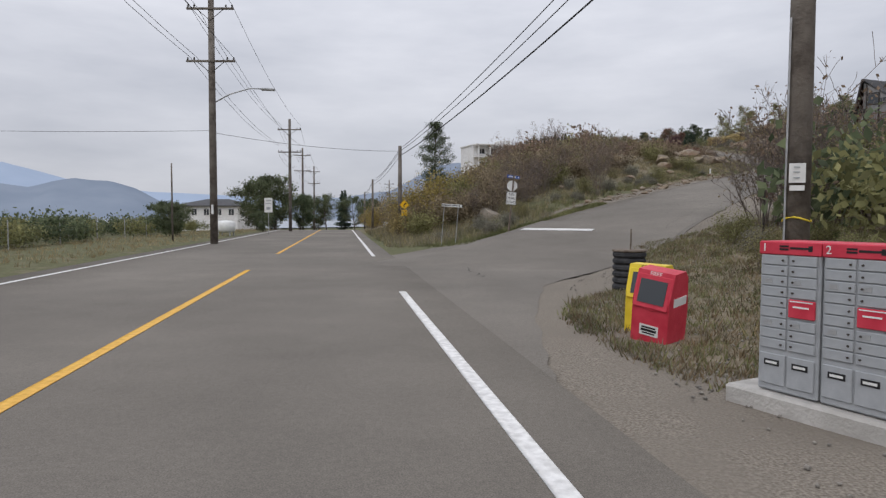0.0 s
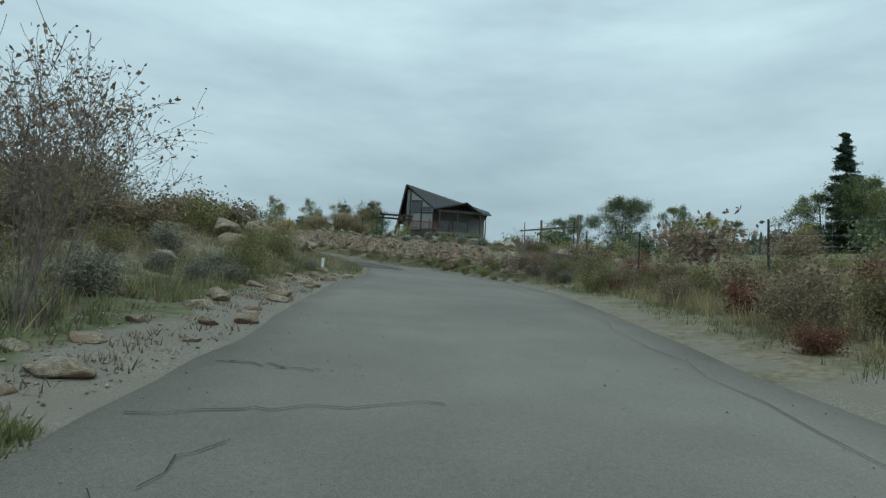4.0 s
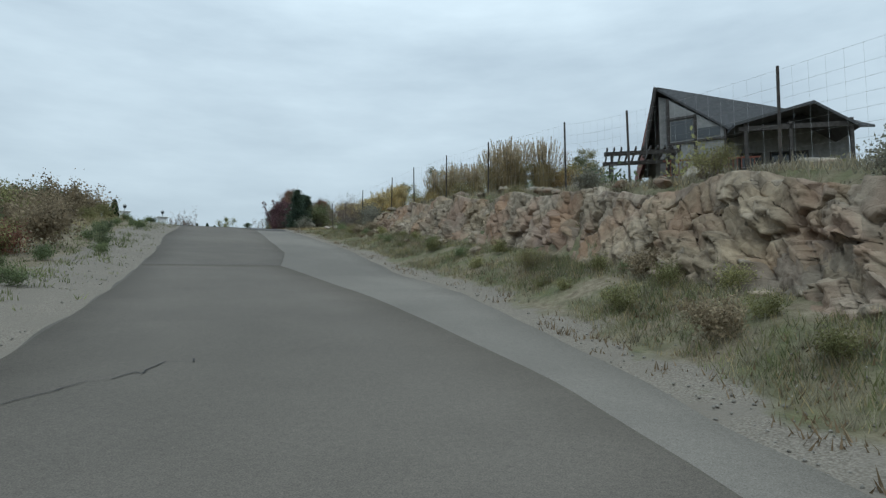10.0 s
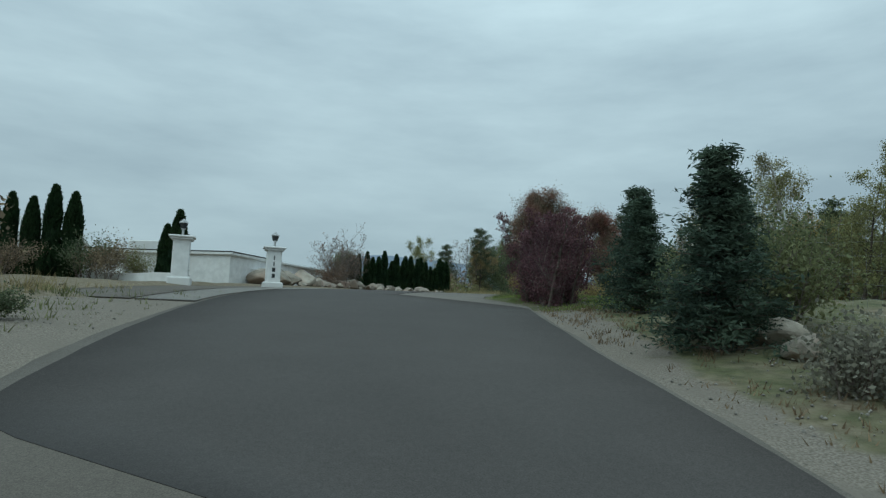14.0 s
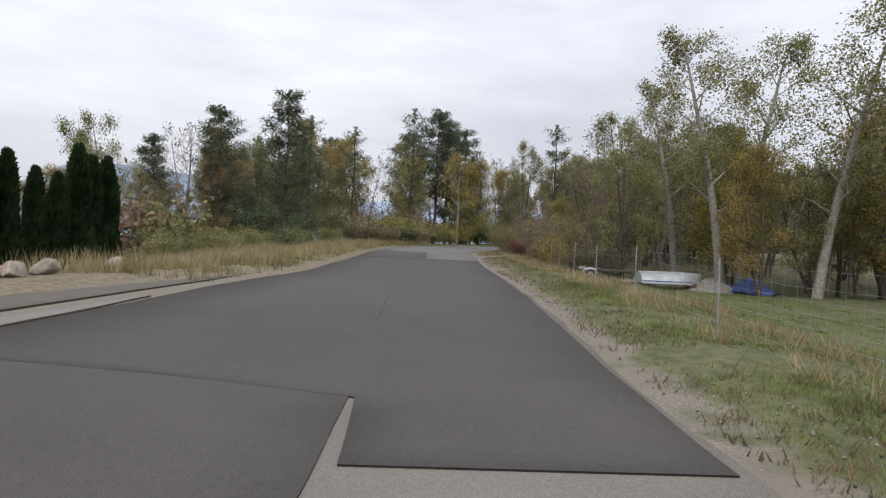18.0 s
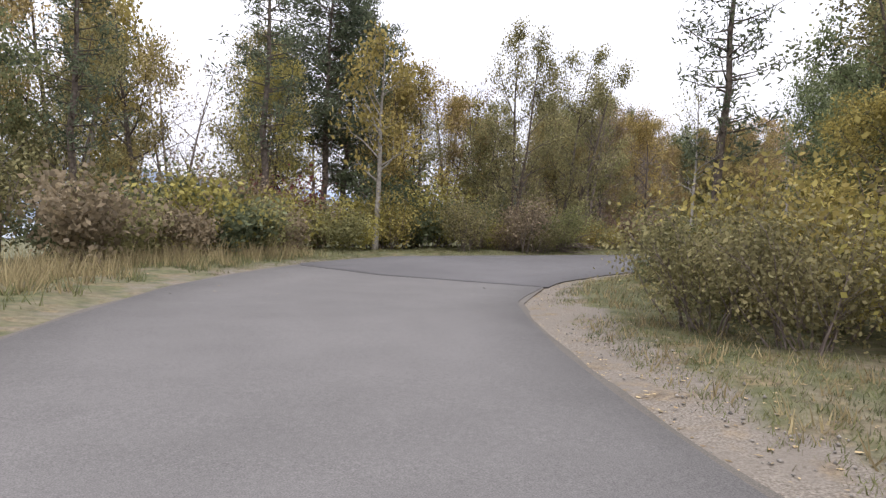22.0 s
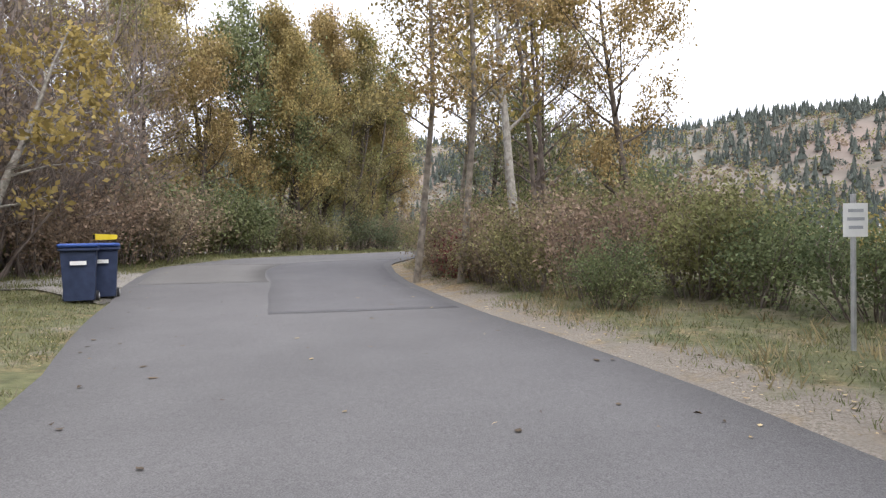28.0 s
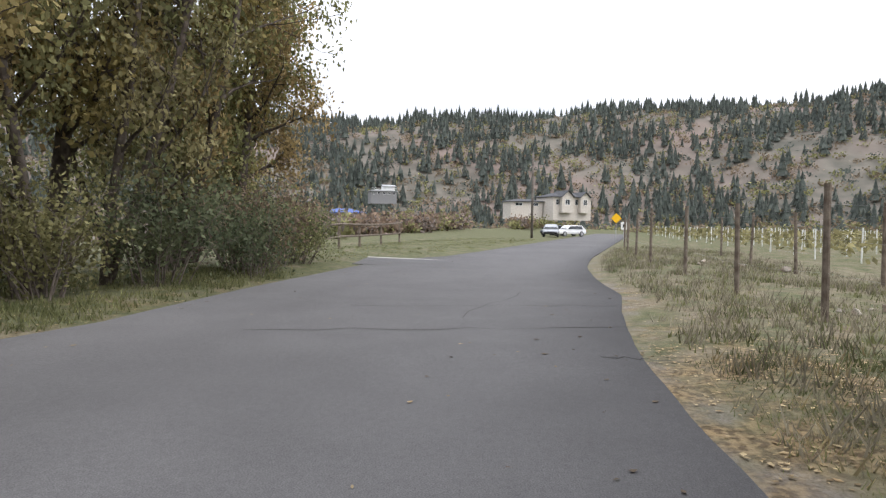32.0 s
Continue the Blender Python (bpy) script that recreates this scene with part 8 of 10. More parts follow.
nt = part("notice_plate", Shape().box((0.14, -0.05, zn), (0.44, 0.006, 0.56), pose(0, 0, 0, 0, 4, 0), 0.003), M["sign_white"], ob, "white notice plate with black words")
for k, w in enumerate(("NO", "THRU", "ROAD")):
    text("lettering", w, 0.140, M["black"], nt, (0.14 - 0.012 * (k - 1), -0.056, zn + 0.165 - 0.168 * k), (90, 4, 0))
for sx in (-1, 1):
    part("notice_edge", Shape().box((0.14 + sx * 0.207, -0.055, zn), (0.010, 0.004, 0.52), pose(0, 0, 0, 0, 4, 0)), M["black"], nt)
for sz in (-1, 1):
    part("notice_edge", Shape().box((0.14 + sz * 0.018, -0.055, zn + sz * 0.262), (0.42, 0.004, 0.012), pose(0, 0, 0, 0, 4, 0)), M["black"], nt)
x, y = 21.9, 52.2
sp = thing("marker_post", (x, y, ground_at(x, y)), "short white marker post at the lane's edge", "post")
part("post", Shape().box((0, 0, zat(x, y, 5.55) / 2 - 0.1), (0.10, 0.10, zat(x, y, 5.55) + 0.2), bevel=0.01), M["sign_white"], sp)
part("cap", Shape().box((0, 0, zat(x, y, 5.55)), (0.12, 0.12, 0.03), bevel=0.008), M["sign_white"], sp)
# white board and tank left of the main road
x, y = -13.9, 50.5
ob = sign_post(x, y, 3.0, "white notice board on a post beside the main road", turn=10)
part("plate", Shape().box((0, -0.04, 2.45), (0.62, 0.01, 1.15)), M["sign_white"], ob)
bars(ob, [(0, 2.8, 0.4, 0.08), (0, 2.6, 0.45, 0.06), (0, 2.2, 0.3, 0.2)], M["box_grey"], -0.048)
tank = thing("storage_tank", (-17.0, 49.6, ground_at(-17, 49.6)), "white round storage tank on short legs", "tank")
part("shell", Shape().lathe([(0.2, 0.25), (0.62, 0.32), (0.72, 0.45), (0.72, 1.0), (0.55, 1.15), (0.1, 1.2)], 18), M["sign_white"], tank, smooth=True)
for k in range(4):
    part("leg", Shape().box((0.45 * (1 if k % 2 else -1), 0.45 * (1 if k > 1 else -1), 0.15), (0.09, 0.09, 0.4)), M["metal_grey"], tank)

# fences


def fence(name, pts, h, mat, label, group, rails=(), wires=(0.4, 0.8, 1.2), mesh_step=0.0, r=0.035, lean=0.0):
    """Posts at the given places, rails or wires between them."""
    rr = random.Random(len(pts) * 7 + int(h * 10))
    a0 = pts[0]
    ob = thing(name, (a0[0], a0[1], ground_at(*a0[:2])), label, "fence", group)
    o = Vector((a0[0], a0[1], ground_at(*a0[:2])))
    tops = []
    for p in pts:
        z = ground_at(p[0], p[1]) - o.z
        hh = (p[2] - o.z - z) if len(p) > 2 else h * rr.uniform(0.92, 1.06)
        q = Vector((p[0] - o.x, p[1] - o.y, z))
        tilt = Vector((rr.gauss(0, lean), rr.gauss(0, lean), 0))
        part("post", Shape().tube([q - Vector((0, 0, 0.3)), q + tilt + Vector((0, 0, hh))], [r, r * 0.9], 8), M[mat], ob)
        tops.append((q, hh, tilt))
    for (q0, h0, t0), (q1, h1, t1) in zip(tops[:-1], tops[1:]):
        for k in rails:
            part("rail", Shape().tube([q0 + t0 * k + Vector((0, -r, h0 * k)), q1 + t1 * k + Vector((0, -r, h1 * k))], r * 0.85, 6), M[mat], ob)
        if wires:
            sh = Shape()
            for k in wires:
                sh.tube([q0 + t0 * k + Vector((0, 0, h0 * k)), (q0 + q1) / 2 + Vector((0, 0, (h0 + h1) / 2 * k - 0.03)), q1 + t1 * k + Vector((0, 0, h1 * k))], 0.0018, 3, False)
            if mesh_step:
                n = max(2, int((q1 - q0).length / mesh_step))
                for j in range(1, n):
                    u = j / n
                    m0 = q0.lerp(q1, u)
                    sh.tube([m0 + Vector((0, 0, (h0 + (h1 - h0) * u) * wires[0])), m0 + Vector((0, 0, (h0 + (h1 - h0) * u) * wires[-1]))], 0.0014, 3, False)
            part("wire_netting", sh, M["metal_grey"], ob)
    return ob


def lane_at(*sd):
    return [tuple(float(a) for a in on_line(s, d)[:2]) for s, d in sd]


NET = (0.08, 0.2, 0.32, 0.44, 0.56, 0.68, 0.8, 0.96)
fence("wire_fence", lane_at((72, 9.0), (76, 8.0), (80, 7.5), (84, 7.5), (89, 7.4), (93, 7.2), (96, 7.2), (101, 7.1), (105, 7.1), (109, 7.1), (112.5, 7.0), (117, 6.7), (121.5, 6.9), (126, 7.0), (130.5, 7.3), (135, 7.6)), 1.85, "metal_dark",
      "dark steel posts with wire netting above the rock", "", wires=NET, mesh_step=0.32, r=0.028, lean=0.03)
gate = thing("gate_frame", (37.5, 50.7, ground_at(37.5, 50.7)), "tall weathered timber gate posts with a level top rail", "gate")
gz_ = ground_at(37.5, 50.7)
for x, y, top in ((37.5, 50.7, 9.75), (37.15, 53.07, 9.6)):
    part("post", Shape().tube([(x - 37.5, y - 50.7, ground_at(x, y) - gz_ - 0.3), (x - 37.5, y - 50.7, top - gz_)], [0.075, 0.068], 10), M["wood"], gate)
part("rail", Shape().tube([(0.0, -0.09, 9.10 - gz_), (-0.40, 2.28, 9.07 - gz_), (-0.70, 3.65, 9.02 - gz_)], 0.05, 8), M["wood"], gate)
fence("wire_fence", [(37.1, 50.7), (33.4, 47.2), (29.0, 42.0), (25.0, 36.0), (19.5, 29.5), (14.5, 24.0), (9.5, 18.8)], 2.0, "metal_dark", "dark posts with wire netting on the bank", "", wires=NET, mesh_step=0.5, r=0.035, lean=0.04)
fence("wire_fence", [tuple(float(q) for q in main_xy(u, -11.5 - 0.04 * u)) for u in (2, 8, 14, 20, 26, 32, 38, 44, 50, 58)], 1.5, "metal_grey", "grey wire fence beside the orchard", "", wires=NET, mesh_step=0.6, r=0.03)
fence("wire_fence", lane_at((154.0, 4.6), (156.5, 4.5), (159.0, 4.4), (160.6, 4.3)), 1.45, "metal_dark", "dark steel posts with wire netting round the lawn", "", wires=NET, mesh_step=0.2, r=0.03, lean=0.02)
fence("wire_fence", lane_at((160.9, 4.3), (165.5, 4.6), (170, 4.9), (174.5, 5.2), (179, 5.6), (183.5, 6.0), (188, 6.4)), 1.2, "metal_grey", "thin grey posts with wire netting round the lawn", "", wires=NET, mesh_step=0.3, r=0.013, lean=0.02)
for s0 in (157.4, 159.2):
    x, y = lane_at((s0, 4.35))[0]
    g = thing("garden_gate", (x, y, ground_at(x, y)), "dark steel tube garden gate with wire netting", "gate", "garden gate leaves", 15)
    tb = Shape()
    tb.tube([(0, 0, 0.12), (0, 0, 1.42), (0.05, 0, 1.45), (0.95, 0, 1.45), (1.0, 0, 1.42), (1.0, 0, 0.12), (0, 0, 0.12)], 0.02, 6)
    part("gate_tube", tb, M["metal_dark"], g)
    part("crossbar", Shape().tube([(0, 0, 0.78), (1.0, 0, 0.78)], 0.016, 6), M["metal_dark"], g)
    nt = Shape()
    for k in range(1, 10):
        nt.tube([(k / 10, 0, 0.14), (k / 10, 0, 1.43)], 0.003, 3, False)
        nt.tube([(0, 0, 0.14 + k * 0.13), (1, 0, 0.14 + k * 0.13)], 0.003, 3, False)
    part("wire_netting", nt, M["metal_grey"], g)
    part("hinge_post", Shape().tube([(-0.05, 0, -0.2), (-0.05, 0, 1.6)], 0.035, 8), M["metal_dark"], g)
fence("rail_fence", [(69.5, 174.0), (71.4, 175.2), (73.4, 176.2)], 1.25, "wood", "weathered post and rail fence end in the brush", "", rails=(0.55, 0.9), wires=(), r=0.06, lean=0.03)
fence("vineyard_fence", [(134.2, 203.6), (137.0, 203.9), (139.9, 204.1), (143.8, 203.8), (148.4, 203.4), (153.5, 203.0), (159, 202.2), (165, 201.2), (172, 199.8), (180, 198), (189, 195.8)], 1.95, "wood", "weathered round vineyard posts with wires", "", wires=(0.35, 0.6, 0.85), r=0.055, lean=0.05)
fence("vineyard_fence", [(137.2, 200.4), (141.0, 200.2), (145.3, 200.0), (150.5, 199.4), (156, 198.5), (162, 197.4)], 1.95, "wood", "weathered round vineyard posts with wires", "", wires=(0.35, 0.6, 0.85), r=0.055, lean=0.05)
fence("timber_gate", [(160.0, 216.8), (163.0, 216.4), (166.5, 216.0), (170.5, 215.4), (175, 214.8)], 1.5, "wood", "weathered timber fence and gate across the grass strip", "", rails=(0.45, 0.9), wires=(), r=0.07)
posts = Shape()
vines = []
rr = random.Random(31)
for row in range(26):
    for k in range(24):
        x, y = 150 + 4.2 * k + rr.uniform(-0.3, 0.3), 194.5 - 3.2 * row - 0.16 * 4.2 * k + rr.uniform(-0.2, 0.2)
        z = ground_at(x, y)
        posts.tube([(x, y, z - 0.1), (x + rr.gauss(0, 0.03), y, z + 1.5)], 0.035, 4)
        for _ in range(26):
            vines.append((x + rr.uniform(0, 4.2), y + rr.gauss(0, 0.18), z + rr.uniform(0.3, 1.3)))
single("vineyard_posts", posts, M["sign_white"], "rows of pale vineyard posts", "posts", kind="stuff")
vv, vf = leaf_quads(np.array(vines), np.full(len(vines), 0.20), np.random.RandomState(4))
tagged(new("vine_rows", mesh_arrays("vine_rows", vv, vf, M["leaf_olive"])), "rows of vines in autumn leaf", "vines", kind="stuff")

# ---------------------------------------------------------------- buildings


def window(parent, x, z, w, h, y, mat="sign_white", bars_n=1, name="window"):
    fr = part(name, Shape().box((x, y - 0.02, z + h / 2 + 0.04), (w + 0.14, 0.08, 0.08)).box((x, y - 0.02, z - h / 2 - 0.04), (w + 0.18, 0.11, 0.08)).box((x - w / 2 - 0.035, y - 0.02, z), (0.07, 0.08, h)).box((x + w / 2 + 0.035, y - 0.02, z), (0.07, 0.08, h)), M[mat], parent)
    part("pane", Shape().box((x, y + 0.005, z), (w, 0.02, h)), M["glass"], fr)
    for k in range(bars_n):
        part("glazing_bar", Shape().box((x - w / 2 + w * (k + 1) / (bars_n + 1), y - 0.015, z), (0.05, 0.05, h)), M[mat], fr)
    return fr


def slab(pts, thick):
    """A roof plane from its corners, given thickness downwards."""
    sh = Shape()
    n = len(pts)
    sh.add(list(pts) + [(p[0], p[1], p[2] - thick) for p in pts], [tuple(range(n)), tuple(range(2 * n - 1, n - 1, -1))] + [(i, i + n, (i + 1) % n + n, (i + 1) % n) for i in range(n)])
    return sh


hx, hy = 67.7, 103.7
hz = 16.0
house = thing("dark_house", (hx, hy, hz), "dark steep-roofed house with timber porch above the rock", "house", turn=math.degrees(math.atan2(-0.595, 0.804)))
wall = Shape()
wall.add([(0.3, -0.2, -1.5), (12.3, -0.2, -1.5), (12.3, -0.2, 4.5), (0.3, -0.2, 7.4), (0.3, 8.5, -1.5), (12.3, 8.5, -1.5), (12.3, 8.5, 3.2), (0.3, 8.5, 3.6)],
         [(0, 1, 2, 3), (5, 4, 7, 6), (4, 0, 3, 7), (1, 5, 6, 2), (4, 5, 1, 0)])
part("wall", wall, M["siding"], house)
part("roof", slab([(0.0, -0.35, 8.1), (12.9, -0.35, 4.75), (12.9, 9.0, 3.2), (-0.3, 9.0, 3.6)], 0.22), M["roof_dark"], house, "charcoal roof")
part("front_roof", slab([(0.0, -0.38, 8.12), (4.3, -2.6, 4.35), (12.9, -2.6, 3.95), (12.9, -0.38, 4.78)], 0.16), M["roof_dark"], house, "charcoal roof slope over the porch")
part("left_roof", slab([(0.0, -0.6, 8.15), (0.0, 9.0, 3.9), (-1.3, 9.0, 1.0), (-0.85, -0.6, 3.0)], 0.2), M["wood_red"], house, "steep roof edge with red-brown boards")
part("rake_board", Shape().tube([(0.05, -0.55, 8.0), (-0.85, -0.65, 3.0)], 0.13, 4), M["wood_dark"], house)
part("gutter", Shape().tube([(0.2, -0.45, 8.0), (12.9, -0.45, 4.72)], 0.07, 6), M["wood_dark"], house)
part("gutter_outlet", Shape().tube([(12.9, -0.45, 4.7), (12.5, -0.4, 4.3), (12.4, -0.3, 0)], 0.05, 6), M["metal_dark"], house)
gab = Shape()
gab.add([(0.75, -0.9, 1.2), (4.25, -2.3, 1.2), (4.25, -2.3, 4.3), (0.75, -0.9, 7.0)], [(0, 1, 2, 3)])
gab.add([(0.75, -0.8, 1.2), (4.25, -2.2, 1.2), (4.25, -2.2, 4.3), (0.75, -0.8, 7.0)], [(3, 2, 1, 0)])
part("gable_wall", gab, M["siding"], house, "pale grey-brown gable wall")
for a, b in (((0.8, -0.95, 1.0), (0.8, -0.95, 7.0)), ((2.45, -1.62, 1.0), (2.45, -1.62, 5.6)), ((4.2, -2.32, 0.6), (4.2, -2.32, 4.3)), ((0.8, -0.95, 5.5), (2.55, -1.66, 5.5)), ((0.8, -0.95, 3.75), (4.2, -2.32, 3.75))):
    part("timber_frame", Shape().tube([a, b], 0.11, 4), M["wood_dark"], house)
for x0, x1, z0, z1 in ((0.95, 2.3, 3.95, 5.3), (2.6, 3.9, 3.95, 4.6)):
    y0, y1 = -0.9 - 0.4 * (x0 - 0.75) - 0.04, -0.9 - 0.4 * (x1 - 0.75) - 0.04
    part("pane", Shape().add([(x0, y0, z0), (x1, y1, z0), (x1, y1, z1), (x0, y0, z1)], [(0, 1, 2, 3)]), M["glass"], house)
# porch with a gabled roof
part("porch_roof", slab([(8.9, -4.4, 5.25), (8.9, -0.5, 5.25), (4.3, -0.5, 4.1), (4.3, -4.4, 4.1)], 0.18), M["roof_dark"], house)
part("porch_roof", slab([(8.9, -0.5, 5.25), (8.9, -4.4, 5.25), (11.4, -4.4, 3.6), (11.4, -0.5, 3.6)], 0.18), M["roof_dark"], house)
part("dormer_wall", Shape().add([(6.0, -2.2, 4.1), (8.2, -2.2, 4.6), (7.6, -1.2, 5.75), (5.6, -1.2, 6.2)], [(0, 1, 2, 3)]).add([(6.0, -2.1, 4.1), (8.2, -2.1, 4.6), (7.6, -1.1, 5.75), (5.6, -1.1, 6.2)], [(3, 2, 1, 0)]), M["siding"], house)
for x in (5.0, 7.6, 11.0):
    part("porch_post", Shape().box((x, -4.1, 1.9), (0.2, 0.2, 4.4)), M["wood_dark"], house)
part("porch_beam", Shape().box((7.9, -4.1, 3.75), (6.6, 0.2, 0.3)), M["wood_dark"], house)
part("porch_deck", Shape().box((7.9, -2.3, 0.5), (6.6, 4.2, 0.3)), M["wood"], house)
part("porch_rail", Shape().box((2.9, -4.1, 1.95), (5.8, 0.08, 0.1)).box((2.9, -4.1, 1.0), (5.8, 0.08, 0.1)), M["wood_red"], house, "red-brown stained rail")
for k in range(22):
    part("baluster", Shape().box((0.2 + 0.25 * k, -4.1, 1.45), (0.05, 0.05, 0.9)), M["wood_red"], house)
window(house, 8.6, 2.1, 2.2, 1.7, -0.24, "wood_dark")
window(house, 6.2, 2.1, 1.3, 1.7, -0.24, "wood_dark")
per = thing("pergola", (hx, hy, hz), "low dark timber pergola beside the house", "pergola", turn=math.degrees(math.atan2(-0.595, 0.804)))
for x in (-3.2, 0.6):
    for y in (-4.2, -1.2):
        part("post", Shape().box((x, y, 0.9), (0.18, 0.18, 3.2)), M["wood_dark"], per)
for y in (-4.3, -1.2):
    part("beam", Shape().box((-1.3, y, 2.55), (4.8, 0.14, 0.26)), M["wood_dark"], per)
for k in range(11):
    part("rafter", Shape().box((-3.5 + 0.45 * k, -2.7, 2.78), (0.09, 4.3, 0.18)), M["wood_dark"], per)

# white house and wing beyond the pillars
wx, wy, wz = 33.0, 142.0, 12.4
wing = thing("white_house", (wx, wy, wz), "long low white stucco house with flat roof behind the boulders", "house", turn=math.degrees(math.atan2(14.5, 4.6)))
H = 4.75
w1 = Shape()
w1.box((7.4, 5.2, H / 2 - 1), (16.5, 10, H + 2))
part("wall", w1, M["render_white"], wing)
part("parapet", Shape().box((7.4, 5.2, H + 0.05), (16.8, 10.3, 0.16), bevel=0.03), M["render_white"], wing)
part("roof_edge", Shape().box((2.0, 5.2, H + 0.16), (6, 10.3, 0.05)), M["metal_dark"], wing, "dark metal roof edge")
part("roof_unit", Shape().box((0.6, 5.5, H + 0.4), (2.4, 2.2, 0.6), bevel=0.05), M["render_white"], wing)
# Flat grey panel on the wall: the shade of a recess given as colour.
rec = part("recess_shade_panel", Shape().box((3.4, 0.18, H - 2.6), (3.4, 0.10, 3.6)), M["siding"], wing, "flat grey panel standing in for a shaded recess")
for k in range(2):
    part("column", Shape().box((1.9 + 3.0 * k, 0.05, H - 2.6), (0.25, 0.3, 3.6), bevel=0.02), M["render_white"], wing)
part("canopy", Shape().box((3.4, -0.1, H - 0.7), (4.0, 0.7, 0.25), bevel=0.03), M["render_white"], wing)
for k in range(6):
    window(wing, 6.6 + 1.6 * k, H - 1.05, 0.34 if k < 5 else 1.0, 0.22, 0.19, "render_white", 0)
blk = thing("white_house", (13.2, 152.0, 12.4), "white stucco house with balcony columns and parapets", "house", turn=20)
part("wall", Shape().box((0, 4, 2.6), (13, 8, 7.2)), M["render_white"], blk)
part("parapet", Shape().box((0, 4, 6.35), (13.5, 8.5, 0.3), bevel=0.03), M["render_white"], blk)
part("balcony", Shape().box((0, -1.0, 3.4), (13, 2.2, 0.3), bevel=0.03).box((0, -2.0, 4.0), (13, 0.1, 0.12)), M["render_white"], blk)
for k in range(5):
    part("column", Shape().box((-6 + 3 * k, -1.9, 3.3), (0.35, 0.35, 6.0), bevel=0.03), M["render_white"], blk)
part("porch_roof", Shape().box((0, -1.0, 6.2), (13.4, 2.6, 0.3), bevel=0.03), M["render_white"], blk)
part("roof_unit", Shape().box((3, 4, 7.2), (3.0, 3.0, 1.4), bevel=0.04), M["render_white"], blk)
for k in range(4):
    window(blk, -4.5 + 3 * k, 4.8, 1.6, 1.3, -0.01, "render_white")
    window(blk, -4.5 + 3 * k, 1.6, 1.6, 1.4, -0.01, "render_white")



def pillar(x, y, top, turn, marks):
    z = ground_at(x, y)
    ob = thing("gate_pillar", (x, y, z), "white stucco gate pillar with a lantern", "pillar", "white gate pillars", turn)
    h = top - z - 0.75
    part("shaft", Shape().box((0, 0, h / 2 - 0.2), (0.62, 0.62, h + 0.4), bevel=0.03), M["render_white"], ob)
    part("plinth", Shape().box((0, 0, 0.0), (0.86, 0.86, 0.5), bevel=0.04), M["render_white"], ob)
    part("cap", Shape().box((0, 0, h), (0.82, 0.82, 0.10), bevel=0.03).box((0, 0, h + 0.08), (0.96, 0.96, 0.09), bevel=0.03), M["render_white"], ob)
    lan = part("lantern", Shape().lathe([(0.05, h + 0.12), (0.045, h + 0.36), (0.10, h + 0.40), (0.15, h + 0.62), (0.19, h + 0.64), (0.08, h + 0.74), (0.02, h + 0.80)], 8), M["metal_grey"], ob, "pale metal lantern")
    part("lantern_glass", Shape().lathe([(0.108, h + 0.41), (0.155, h + 0.61)], 8), M["glass"], lan)
    if marks:
        bars(ob, [(0.0, h * 0.78 - 0.26 * k, 0.05 if k < 2 else 0.13, 0.18) for k in range(4)], M["black"], -0.313)
    return ob


pillar(35.7, 135.2, 17.75, 12, True)
pillar(32.6, 132.3, 17.75, 12, False)
cw = Shape()
arc = []
for k in range(13):
    t = k / 12
    arc.append((32.2 - 9.0 * t, 133.0 + 2.0 * t + 2.2 * math.sin(t * 2.6), 0))
for (x0, y0, _), (x1, y1, _) in zip(arc[:-1], arc[1:]):
    z0, z1 = ground_at(x0, y0), ground_at(x1, y1)
    dx, dy = x1 - x0, y1 - y0
    ln = math.hypot(dx, dy)
    nx, ny = -dy / ln * 0.12, dx / ln * 0.12
    cw.add([(x0 - nx, y0 - ny, z0 - 0.3), (x1 - nx, y1 - ny, z1 - 0.3), (x1 + nx, y1 + ny, z1 - 0.3), (x0 + nx, y0 + ny, z0 - 0.3), (x0 - nx, y0 - ny, z0 + 0.35), (x1 - nx, y1 - ny, z1 + 0.35), (x1 + nx, y1 + ny, z1 + 0.35), (x0 + nx, y0 + ny, z0 + 0.35)],
           [(3, 2, 1, 0), (4, 5, 6, 7), (0, 1, 5, 4), (1, 2, 6, 5), (2, 3, 7, 6), (3, 0, 4, 7)])
single("garden_wall", cw, M["render_white"], "low curved white stucco garden wall", "wall")


